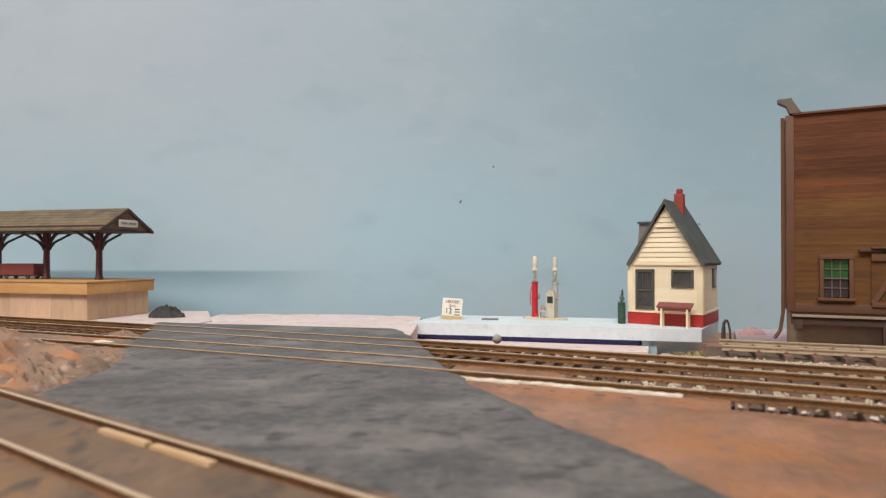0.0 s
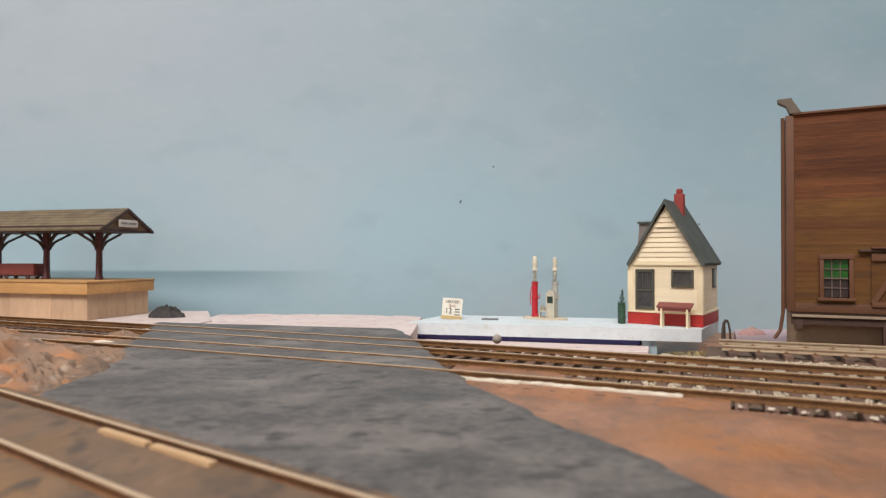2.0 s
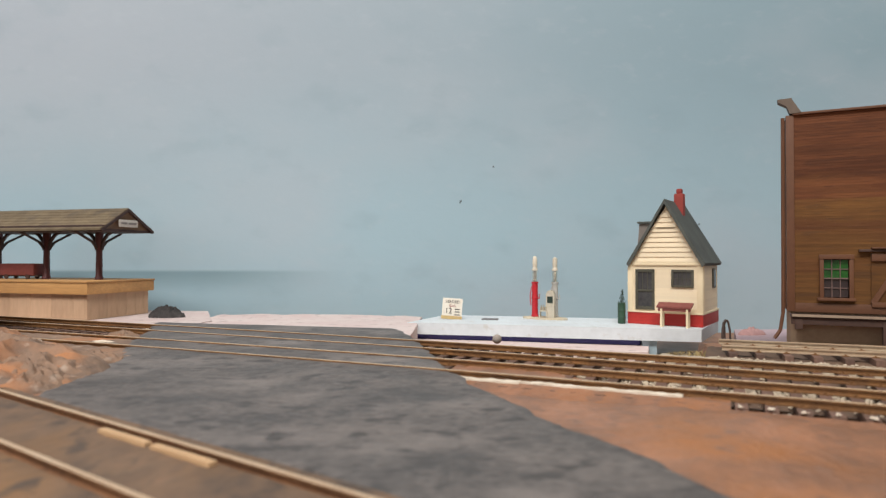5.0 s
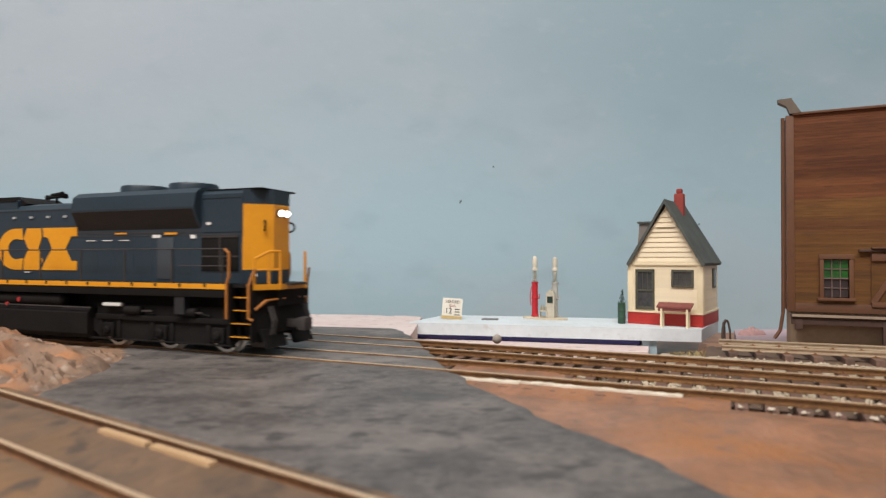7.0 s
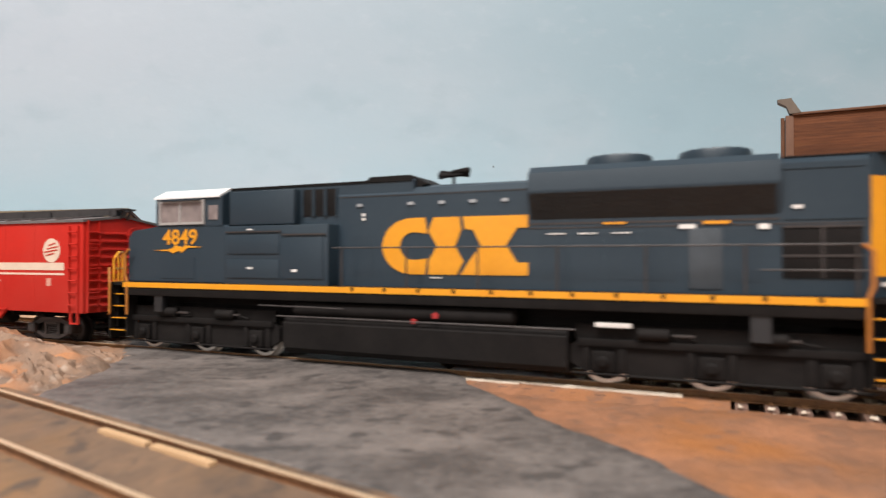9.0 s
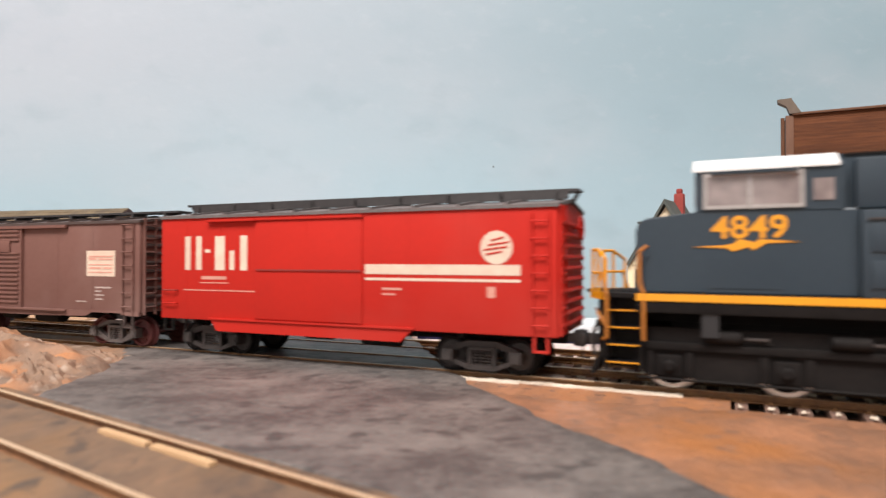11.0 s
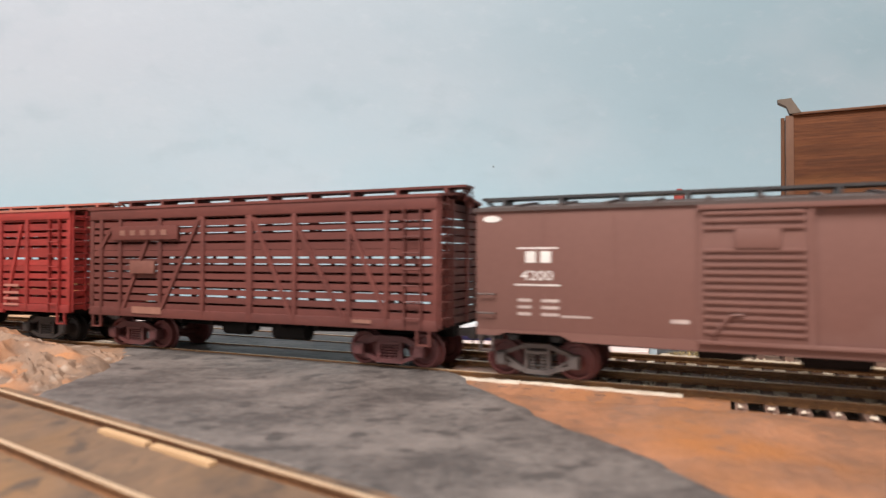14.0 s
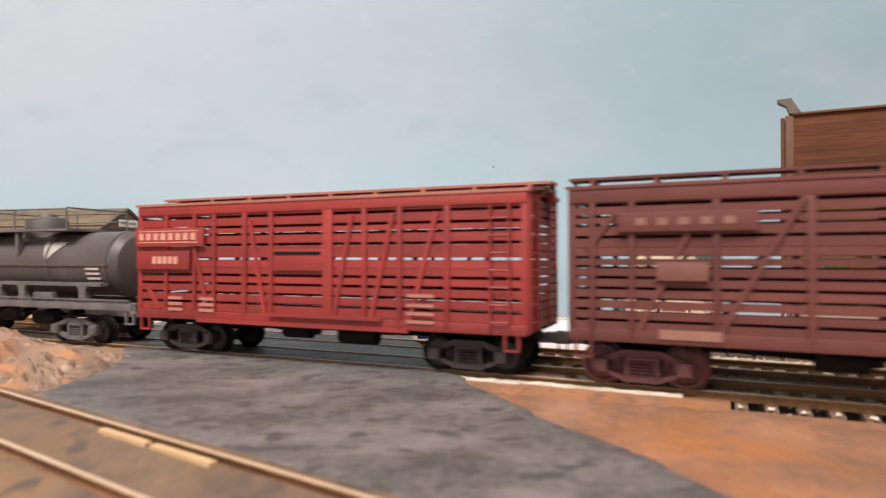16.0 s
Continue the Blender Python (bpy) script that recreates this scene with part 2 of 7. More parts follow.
def backdrop_paint():
    m = bpy.data.materials.new("backdrop_paint")
    m.use_nodes = True
    n, l = m.node_tree.nodes, m.node_tree.links
    bs = n["Principled BSDF"]
    bs.inputs["Roughness"].default_value = 0.7
    co = n.new("ShaderNodeTexCoord")
    sep = n.new("ShaderNodeSeparateXYZ")
    l.new(co.outputs["Object"], sep.inputs[0])

    def rng(src, a, b, lo=0.0, hi=1.0):
        r = n.new("ShaderNodeMapRange")
        r.interpolation_type = "SMOOTHSTEP"
        for i, v in enumerate((a, b, lo, hi)):
            r.inputs[i + 1].default_value = v
        l.new(src, r.inputs[0])
        return r.outputs[0]

    def mix(fac, a, b):
        c = n.new("ShaderNodeMix")
        c.data_type = "RGBA"
        l.new(fac, c.inputs[0])
        for i, v in ((6, a), (7, b)):
            if isinstance(v, tuple):
                c.inputs[i].default_value = (*v, 1)
            else:
                l.new(v, c.inputs[i])
        return c.outputs[2]

    def times(a, b):
        k = n.new("ShaderNodeMath")
        k.operation = "MULTIPLY"
        l.new(a, k.inputs[0])
        l.new(b, k.inputs[1])
        return k.outputs[0]

    def cloud(scale, sx, sz, detail=5):
        mp = n.new("ShaderNodeMapping")
        mp.inputs["Scale"].default_value = (sx, 1, sz)
        mp.inputs["Rotation"].default_value = (0, -0.25, 0)
        l.new(co.outputs["Object"], mp.inputs[0])
        t = n.new("ShaderNodeTexNoise")
        t.inputs["Scale"].default_value, t.inputs["Detail"].default_value = scale, detail
        l.new(mp.outputs[0], t.inputs["Vector"])
        return t.outputs["Fac"]

    col = mix(rng(sep.outputs["X"], -0.32, 0.28), (0.4, 0.47, 0.54), (0.275, 0.4, 0.47))
    col = mix(rng(sep.outputs["Z"], 0.03, 0.2), (0.365, 0.52, 0.6), col)
    col = mix(rng(cloud(6, 1, 1.7), 0.4, 0.72, 0, 0.5), col, (0.43, 0.5, 0.565))
    col = mix(rng(cloud(22, 1, 1.8), 0.52, 0.75, 0, 0.25), col, (0.25, 0.36, 0.425))
    col = mix(rng(cloud(80, 0.8, 1.6), 0.55, 0.8, 0, 0.18), col, (0.48, 0.55, 0.61))
    far_shore = times(rng(sep.outputs["Z"], 0.0, 0.021, 0.1, 1), times(rng(sep.outputs["Z"], 0.0195, 0.0225, 1, 0), rng(sep.outputs["X"], -0.19, -0.06, 1, 0)))
    col = mix(times(far_shore, rng(cloud(14, 0.5, 4), 0.3, 0.6, 0.6, 0.85)), col, (0.19, 0.3, 0.35))
    l.new(col, bs.inputs["Base Color"])
    bp = n.new("ShaderNodeBump")
    bp.inputs["Strength"].default_value, bp.inputs["Distance"].default_value = 0.25, 0.0006
    l.new(cloud(90, 1, 1.5, 6), bp.inputs["Height"])
    l.new(bp.outputs[0], bs.inputs["Normal"])
    return m


def backdrop_sheet(bm):
    """A thin hardboard sheet, straight behind the layout."""
    box(bm, -1750, 700, 470, 476, -60, 560)


tagged(part("backdrop", made(backdrop_sheet), backdrop_paint()), "hand-painted grey-blue cloudy sky backdrop board behind the layout", "backdrop", kind="structure")
for x, z, r in ((13.6, 74.5, 0.9), (13.0, 73.2, 0.5), (38.6, 101.0, 0.8), (196, 57.0, 0.8)):
    chip = part("paint_chip", made(lambda bm: lathe(bm, [(r, -0.2), (r * 0.6, 0.1)], axis="Y", n=7)), mat("chip_grey", (0.16, 0.19, 0.21), None, 0.9), bpy.data.objects["backdrop"])
    chip.location = (x * MM, 469.95 * MM, z * MM)
tagged(part("table", boxes((-1750, 860, -420, 470, -80, -42), bevel=2), STRIP), "wooden layout table carrying the scenery", "table", kind="structure")


def ground_height(x, y):
    lat, s = lat_of(x, y)
    e = noise.noise(Vector((x * 0.02, y * 0.02, 3.1)))
    d = noise.noise(Vector((x * 0.09, y * 0.09, 7.7)))
    front = -2.4 + 0.9 * e + 0.45 * d
    bed = -5.2
    back = -26 + 0.5 * e
    k = max(0.0, min(1.0, (lat + 19) / 4))
    z = front * (1 - k) + bed * k
    far_edge = 56 if x < 96 else 56 + min(66, (x - 96) * 5)
    k = max(0.0, min(1.0, (lat - far_edge) / 7))
    z = z * (1 - k) + back * k
    # the bed of the front track
    o = x * 0.564 + y * 0.826
    k = max(0.0, 1 - max(0.0, abs(o - 52) - 11) / 5)
    z = z * (1 - k) + (-2.6) * k if lat < -19 else z
    return z


def spaced(lo, hi, fine_lo, fine_hi, fine, coarse):
    out, v = [], lo
    while v < hi:
        out.append(v)
        v += fine if fine_lo <= v <= fine_hi else coarse
    return out + [hi]


def ground_sheet():
    xs, ys = spaced(-1750, 860, -330, 280, 3.0, 40), spaced(-420, 470, 40, 330, 3.0, 30)
    bm = bmesh.new()
    grid = [[bm.verts.new((x, y, ground_height(x, y))) for y in ys] for x in xs]
    for i in range(len(xs) - 1):
        for j in range(len(ys) - 1):
            bm.faces.new((grid[i][j], grid[i + 1][j], grid[i + 1][j + 1], grid[i][j + 1]))
    return bm


ground = tagged(part("ground", ground_sheet(), PLASTER), "uneven brown and orange painted plaster ground of the layout", "ground", kind="structure")

ROAD_LEFT = ((-140, 300), (-126, 262), (-119, 234), (-101, 189), (-97, 160), (-93.5, 140.5), (-61, 118), (-23, 93.5), (-8, 82), (20, 62), (70, 28))
ROAD_RIGHT = ((-20, 272), (-12, 246), (-6, 215), (1, 175), (8, 154), (14.5, 136.6), (22.8, 115), (31, 101.7), (38, 82), (52, 64), (92, 30))


def road_sheet():
    bm, rows = bmesh.new(), []
    for i in range(len(ROAD_LEFT) - 1):
        for a in range(12):
            w = a / 12
            l0 = Vector(ROAD_LEFT[i]).lerp(Vector(ROAD_LEFT[i + 1]), w)
            r0 = Vector(ROAD_RIGHT[i]).lerp(Vector(ROAD_RIGHT[i + 1]), w)
            row = []
            for b in range(49):
                p = l0.lerp(r0, b / 48)
                edge = min(b, 48 - b)
                if edge == 0:
                    p += (p - l0.lerp(r0, 0.5)).normalized() * 1.6 * noise.noise(Vector((p.x * 0.15, p.y * 0.15, 0)))
                z = -0.45 + 0.2 * noise.noise(Vector((p.x * 0.05, p.y * 0.05, 1.3))) - (0.5 if edge == 0 else 0)
                if lat_of(p.x, p.y)[0] < -14:
                    z += -0.25 + 0.3 * noise.noise(Vector((p.x * 0.03, p.y * 0.03, 5.3)))
                row.append(bm.verts.new((p.x, p.y, z)))
            rows.append(row)
    for a, b in zip(rows, rows[1:]):
        for i in range(48):
            bm.faces.new((a[i], a[i + 1], b[i + 1], b[i]))
    low = bmesh.ops.extrude_face_region(bm, geom=bm.faces[:])
    bmesh.ops.translate(bm, verts=[v for v in low["geom"] if isinstance(v, bmesh.types.BMVert)], vec=(0, 0, -2.6))
    return bm


tagged(part("road", road_sheet(), ASPHALT), "grey painted asphalt road crossing the tracks", "road", kind="structure")


# ---- tracks ----
def rail_bm(line, lat, s0, s1, step):
    head = ((-0.5, -0.55), (-0.5, -0.1), (-0.38, 0), (0.38, 0), (0.5, -0.1), (0.5, -0.55), (0.18, -0.7), (0.18, -1.45), (1.0, -1.6), (1.0, -1.9), (-1.0, -1.9), (-1.0, -1.6), (-0.18, -1.45), (-0.18, -0.7))
    bm, rings = bmesh.new(), []
    s = s0
    while s <= s1:
        rings.append([])
        for a, z in head:
            x, y, h = on_line(line, s, lat + a)
            rings[-1].append(bm.verts.new((x, y, z)))
        s += step
    for a, b in zip(rings, rings[1:]):
        for i in range(len(head)):
            bm.faces.new((a[i], a[(i + 1) % len(head)], b[(i + 1) % len(head)], b[i]))
    bm.faces.new(rings[0])
    bm.faces.new(rings[-1][::-1])
    return bm


def rail_part(line, lat, s0, s1, step, side, owner):
    """A rail with a worn, paler running surface."""
    ob = part("rail", rail_bm(line, lat, s0, s1, step), side, owner)
    ob.data.materials.append(RAILTOP)
    for p in ob.data.polygons:
        if p.normal.z > 0.6 and p.center.z > -0.2 * MM:
            p.material_index = 1
    return ob


TIE_MESH = mesh_of("tie", boxes((-1.35, 1.35, -15, 15, -3.35, 0), bevel=0.2), TIE)
SPIKES = mesh_of("spike_plate", boxes((-1.0, 1.0, -9.9, -6.9, 0, 0.3), (-1.0, 1.0, 6.9, 9.9, 0, 0.3), (-0.3, 0.3, -9.6, -9.1, 0.3, 0.7), (-0.3, 0.3, 6.95, 7.4, 0.3, 0.7), bevel=0.0), RAIL)


def track(line, s0, s1, near0, near1, label, pitch=6.1, skip=(), steel=None):
    ob = thing("track", 0, 0, 0, 0, label, "track", kind="structure")
    for lat in (-8.25, 8.25):
        rail_part(line, lat, s0, s1, 10 if s1 - s0 > 500 else 6, steel or RAIL, ob)
    s, rest = s0 + 3, bmesh.new()
    while s < s1:
        x, y, h = on_line(line, s)
        if near0 <= s <= near1:
            if not any(a <= s <= b for a, b in skip):
                t = part("tie", TIE_MESH, TIE, ob)
                jig = random.uniform(-1.2, 1.2)
                t.matrix_basis = pose(x * MM, y * MM, -1.92 * MM, 0, 0, -math.degrees(h) + jig)
                p = part("spike_plate", SPIKES, RAIL, t)
        else:
            c, sn = math.cos(h), -math.sin(h)
            vs = []
            for a, b, z in ((-1.35, -15, -5.3), (1.35, -15, -5.3), (1.35, 15, -5.3), (-1.35, 15, -5.3), (-1.35, -15, -1.92), (1.35, -15, -1.92), (1.35, 15, -1.92), (-1.35, 15, -1.92)):
                vs.append(rest.verts.new((x + a * c - b * sn, y + a * sn + b * c, z)))
            for f in ((4, 5, 6, 7), (0, 1, 5, 4), (1, 2, 6, 5), (2, 3, 7, 6), (3, 0, 4, 7)):
                rest.faces.new([vs[i] for i in f])
        s += pitch
    if rest.verts:
        tagged(part("distant_ties", rest, TIE, ob), kind="stuff")
    else:
        rest.free()
    return ob


near_track = track(NEAR, -1700, 800, -330, 260, "rust-brown rails on dark ties, used by the train")
far_track = track(FAR, -1700, 800, -330, 260, "rust-brown rails on dark ties beside the running track")
siding = track(straight_line(104, 226, 0.36, -4, 210), -2, 205, -2, 205, "siding track with pale rails and dark ties beside the warehouse", pitch=8.6,
               steel=mat("pale_tan_rail", (0.5, 0.4, 0.28), (0.36, 0.25, 0.17), 0.5, metal=0.2, big=80, fine=900, bump=0.2))
FRONT = straight_line(29.36, 42.99, 0.599, -322, 260)
front_track = thing("track", 0, 0, 0, 0, "rails sunk in brown dirt crossing the road in front", "track", kind="structure")
for lat in (-8.25, 8.25):
    rail_part(FRONT, lat, -320, 250, 6, mat("brown_sunken_rail", (0.26, 0.13, 0.065), (0.14, 0.07, 0.038), 0.5, metal=0.2, big=70, fine=700, bump=0.2), front_track)


# ---- fillings and loose ground ----
def strip(line, s0, s1, ds, lats, height):
    """A sheet along a track: height(s, lat) in millimetres, with a skirt down to the ground."""
    bm, rows = bmesh.new(), []
    s = s0
    while s <= s1:
        row = []
        for i, lat in enumerate(lats):
            x, y, h = on_line(line, s, lat + (0.5 * noise.noise(Vector((s * 0.2, lat, 2))) if i in (0, len(lats) - 1) else 0))
            row.append(bm.verts.new((x, y, height(s, lat) if 0 < i < len(lats) - 1 else -5.3)))
        rows.append(row)
        s += ds
    for a, b in zip(rows, rows[1:]):
        for i in range(len(lats) - 1):
            bm.faces.new((a[i], a[i + 1], b[i + 1], b[i]))
    return bm


def rough(s, lat, amp, seed):
    return amp * noise.noise(Vector((s * 0.25, lat * 0.4, seed))) + amp * 0.7 * noise.noise(Vector((s * 0.9, lat * 0.9, seed + 4)))


def span(a, b, n):
    return [a + (b - a) * i / n for i in range(n + 1)]


FILL = mat("packed_brown_fill", (0.2, 0.12, 0.07), (0.075, 0.053, 0.04), 0.65, big=60, fine=500, bump=0.6, mix=0.4, stain=(0.22, 0.12, 0.055), stain_at=0.56, grain=0.35, stretch=(1, 0.6, 1), dist=0.0008, speck=(0.08, 0.055, 0.04), speck_at=0.6)
tagged(part("crossing_fill", strip(FRONT, -320, 250, 3, [-7.3] + span(-7.1, 6.9, 9) + [7.1], lambda s, l: -0.95 + rough(s, l, 0.2, 1)), FILL, front_track), "packed brown dirt between the sunken rails")
tagged(part("outer_fill", strip(FRONT, -320, 250, 4, [-46] + span(-45, -9.6, 9) + [-9.4], lambda s, l: -1.1 + rough(s, l, 0.25, 3)), FILL, front_track), "packed brown dirt beside the sunken rails")
tagged(part("outer_fill", strip(FRONT, -260, 250, 4, [9.4, 9.6, 10.6, 11.8, 12.6], lambda s, l: -0.75 + rough(s, l, 0.15, 5)), FILL, front_track), "packed brown dirt beside the sunken rails")
for s0, s1 in ((-114.5, -99.2), (-97.6, -81.5)):
    bm = bmesh.new()
    x0, y0, h = on_line(FRONT, (s0 + s1) / 2, 5.6)
    box(bm, (s0 - s1) / 2, (s1 - s0) / 2, -0.8, 0.8, -1.6, 0.0, bevel=0.3)
    ob = part("wood_strip", bm, STRIP)
    ob.matrix_basis = pose(x0 * MM, y0 * MM, -0.2 * MM, 0, 0, -math.degrees(h))
    tagged(ob, "short pale wooden strip lying beside the sunken rail", "wood strip", "pale strips by the rail")

# plaster shoulder against the running track, in front of it
shoulder = strip(NEAR, 0, 76, 2, [-22] + span(-20, -10.2, 7) + [-9.6], lambda s, l: -1.45 - 0.28 * max(0.0, -13 - l) + rough(s, l, 0.2, 8))
tie_edge = strip(NEAR, 74, 320, 2, [-30] + span(-28, -15.6, 6) + [-15.1], lambda s, l: -2.3 - 0.16 * max(0.0, -17 - l) + rough(s, l, 0.2, 18))
tagged(part("plaster_shoulder", tie_edge, PLASTER), "brown plaster shoulder ending at the tie ends", "ground", kind="structure")
tagged(part("plaster_shoulder", shoulder, PLASTER), "brown plaster shoulder along the rails", "ground", kind="structure")
between = strip(NEAR, 2, 44, 2, [-7.4] + span(-7.2, 7.2, 8) + [7.4], lambda s, l: -1.5 + rough(s, l, 0.5, 12) - max(0, (s - 30) * 0.12))
tagged(part("plaster_fill", between, PLASTER), "brown plaster between the rails beside the road", "ground", kind="structure")
left_fill = strip(NEAR, -330, -99, 3, [-34] + span(-33, -10, 9) + [-9.4], lambda s, l: -1.0 + rough(s, l, 0.6, 15))
tagged(part("plaster_shoulder", left_fill, ROCK), "brown plaster shoulder along the rails", "ground", kind="structure")
left_bed = strip(NEAR, -330, -104, 3, [-7.4] + span(-7.2, 7.2, 7) + [7.4], lambda s, l: -0.9 + rough(s, l, 0.35, 22))
tagged(part("plaster_fill", left_bed, ROCK), "brown plaster packed between the rails beside the rock", "ground", kind="structure")
for line, lats, s0, s1, nm in ((NEAR, (-7.4, 7.4), 46, 300, "dirt"), (FAR, (-7.4, 7.4), -6, 300, "dirt"), (NEAR, (10.5, 19.5), 24, 300, "ballast"), (FAR, (14, 32), 70, 300, "ballast"), (FAR, (32, 66), 84, 300, "dirt"), (FAR, (-7.4, 7.4), -330, -140, "ballast")):
    bl = strip(line, s0, s1, 1.6, [lats[0]] + span(lats[0] + 0.4, lats[1] - 0.4, 9) + [lats[1]], lambda s, l: (-3.0 if nm == "ballast" else -3.9) + rough(s * 2, l * 2, 0.5, 20))
    tagged(part("ballast", bl, GRAVEL if nm == "ballast" and s0 > -50 else DIRT), "crushed ballast and dirt between the ties", "ballast", kind="stuff")


def pebbles(rows, seed):
    """Many small uneven stones: rows of (line, s0, s1, lat0, lat1, z, count, size)."""
    rnd = random.Random(seed)
    bm = bmesh.new()
    for line, s0, s1, l0, l1, z, count, size in rows:
        for _ in range(count):
            x, y, h = on_line(line, rnd.uniform(s0, s1), rnd.uniform(l0, l1))
            r = size * rnd.uniform(0.5, 1.4)
            vs = [bm.verts.new((x + r * a * rnd.uniform(0.7, 1.2), y + r * b * rnd.uniform(0.7, 1.2), z + r * c * rnd.uniform(0.5, 0.9))) for a, b, c in ((1, 0, 0), (0, 1, 0), (-1, 0, 0), (0, -1, 0), (0, 0, 1), (0, 0, -1))]
            for a, b in ((0, 1), (1, 2), (2, 3), (3, 0)):
                bm.faces.new((vs[a], vs[b], vs[4]))
                bm.faces.new((vs[b], vs[a], vs[5]))
    return bm


CRUMBS = mat("plaster_crumbs", (0.72, 0.64, 0.54), (0.55, 0.46, 0.36), 0.9, big=200, fine=1200, bump=0.4)
tagged(part("loose_ballast", pebbles(((NEAR, 46, 280, 4.5, 7.2, -2.5, 520, 0.55), (NEAR, 24, 280, 9.6, 19, -2.5, 1400, 0.6), (FAR, 86, 280, 14, 32, -2.8, 900, 0.6), (FAR, 0, 280, -17, -15.6, -3.4, 160, 0.55), (NEAR, 46, 280, -7, 5, -3.2, 200, 0.5), (FAR, 0, 280, -7, 7, -3.2, 300, 0.5)), 5), GRAVEL), "loose pale stones among the rails", "ballast", kind="stuff")
tagged(part("plaster_crumbs", pebbles(((NEAR, 2, 40, -12.6, -10.0, -2.0, 150, 0.55), (NEAR, 2, 18, -13.0, -10.4, -1.9, 80, 0.8), (NEAR, 40, 70, -12.4, -10.2, -2.1, 60, 0.5), (NEAR, 62, 260, -15.5, -14.4, -2.7, 60, 0.5), (NEAR, -112, -102, -13, -8, -1.6, 26, 0.7), *[(NEAR, -1697 + 6.1 * k - 0.6, -1697 + 6.1 * k + 0.6, -15.6, -14.2, -1.6, 4, 0.5) for k in range(291, 303)], (FAR, -150, -138, -6, 6, -2.0, 30, 1.0), (FAR, 20, 100, 12, 22, -3.6, 120, 0.6)), 9), CRUMBS), "white plaster crumbs along the rail edge", "plaster crumbs", kind="stuff")


far_rim = strip(NEAR, 26, 66, 1, [-12.5] + span(-12.2, -10.4, 4) + [-10.1], lambda s, l: -1.0 + rough(s * 2, l * 2, 0.3, 41))
tagged(part("plaster_rim", far_rim, CRUMBS), "thin pale plaster rim along the rail", "ground", kind="structure")
rim = strip(NEAR, 1, 27, 1, [-13.6] + span(-13.2, -10.6, 4) + [-10.2], lambda s, l: -1.1 + rough(s * 2, l * 2, 0.25, 31))
tagged(part("plaster_rim", rim, CRUMBS), "white plaster rim along the rail by the road", "ground", kind="structure")


def lump(bm, rx, ry, hgt, seed, n=44, rise=0.55):
    """A craggy mound: steep, creased, flat on its base."""
    rows = []
    for i in range(n + 1):
        row = []
        for j in range(n + 1):
            u, v = i / n * 2 - 1, j / n * 2 - 1
            d = math.hypot(u, v) + 0.22 * noise.noise(Vector((u * 2.2, v * 2.2, seed)))
            k = max(0.0, 1 - d)
            k = k**rise
            c = abs(noise.noise(Vector((u * 3.6, v * 3.6, seed + 2)))) + 0.5 * abs(noise.noise(Vector((u * 7, v * 7, seed + 5)))) + 0.04 * noise.noise(Vector((u * 24, v * 24, seed)))
            row.append(bm.verts.new((u * rx, v * ry, hgt * k * (1.12 - 0.75 * c) - (1.5 if k == 0 else 0))))
        rows.append(row)
    for a, b in zip(rows, rows[1:]):
        for i in range(n):
            bm.faces.new((a[i], b[i], b[i + 1], a[i + 1]))


rock = part("rock_mound", made(lambda bm: lump(bm, 62, 34, 13.0, 4.3, 90)), ROCK)
rock.matrix_basis = pose(-153 * MM, 190 * MM, -2.5 * MM, 0, 0, -32)
tagged(rock, "craggy brown plaster rock mound beside the road", "rock")
rock2 = part("rock_mound", made(lambda bm: lump(bm, 22, 15, 7.5, 9.1, 50)), ROCK)
rock2.matrix_basis = pose(-113 * MM, 168 * MM, -2.6 * MM, 0, 0, -25)
tagged(rock2, "small orange-brown plaster rock at the road edge", "rock")
rock3 = part("rock_mound", made(lambda bm: lump(bm, 15, 10, 6.0, 5.2, 40)), ROCK)
rock3.matrix_basis = pose(-107 * MM, 160 * MM, -2.6 * MM, 0, 0, -35)
tagged(rock3, "low orange-brown plaster rock beside the sunken rail", "rock")
chunk = part("rock_mound", made(lambda bm: lump(bm, 9, 6, 4.0, 1.7, 24)), ROCK)
chunk.matrix_basis = pose(-131 * MM, 252 * MM, -2.6 * MM, 0, 0, -25)
tagged(chunk, "small orange plaster lump where the road meets the far rails", "rock")
shelf = part("rock_mound", made(lambda bm: lump(bm, 17, 10, 5.0, 8.4, 36)), ROCK)
shelf.matrix_basis = pose(-110 * MM, 193 * MM, -2.8 * MM, 0, 0, -40)
tagged(shelf, "low brown plaster rock between the road and the rail", "rock")
crust = part("plaster_lump", made(lambda bm: lump(bm, 8, 4, 1.7, 3.3, 24)), CRUMBS)
crust.matrix_basis = pose(-128 * MM, 232 * MM, -1.8 * MM, 0, 0, -25)
tagged(crust, "white plaster lump at the rail by the road edge", "plaster lump")
soot = mat("dark_pile", (0.03, 0.028, 0.028), (0.06, 0.054, 0.052), 0.9, big=120, fine=900, bump=0.8)
pile = part("dark_mound", made(lambda bm: lump(bm, 13, 8, 9.5, 7.2, 40, 0.5)), soot)
pile.matrix_basis = pose(-178 * MM, 396 * MM, -8.5 * MM, 0, 0, -10)
tagged(pile, "dark grey rocky mound on the pale base", "mound")


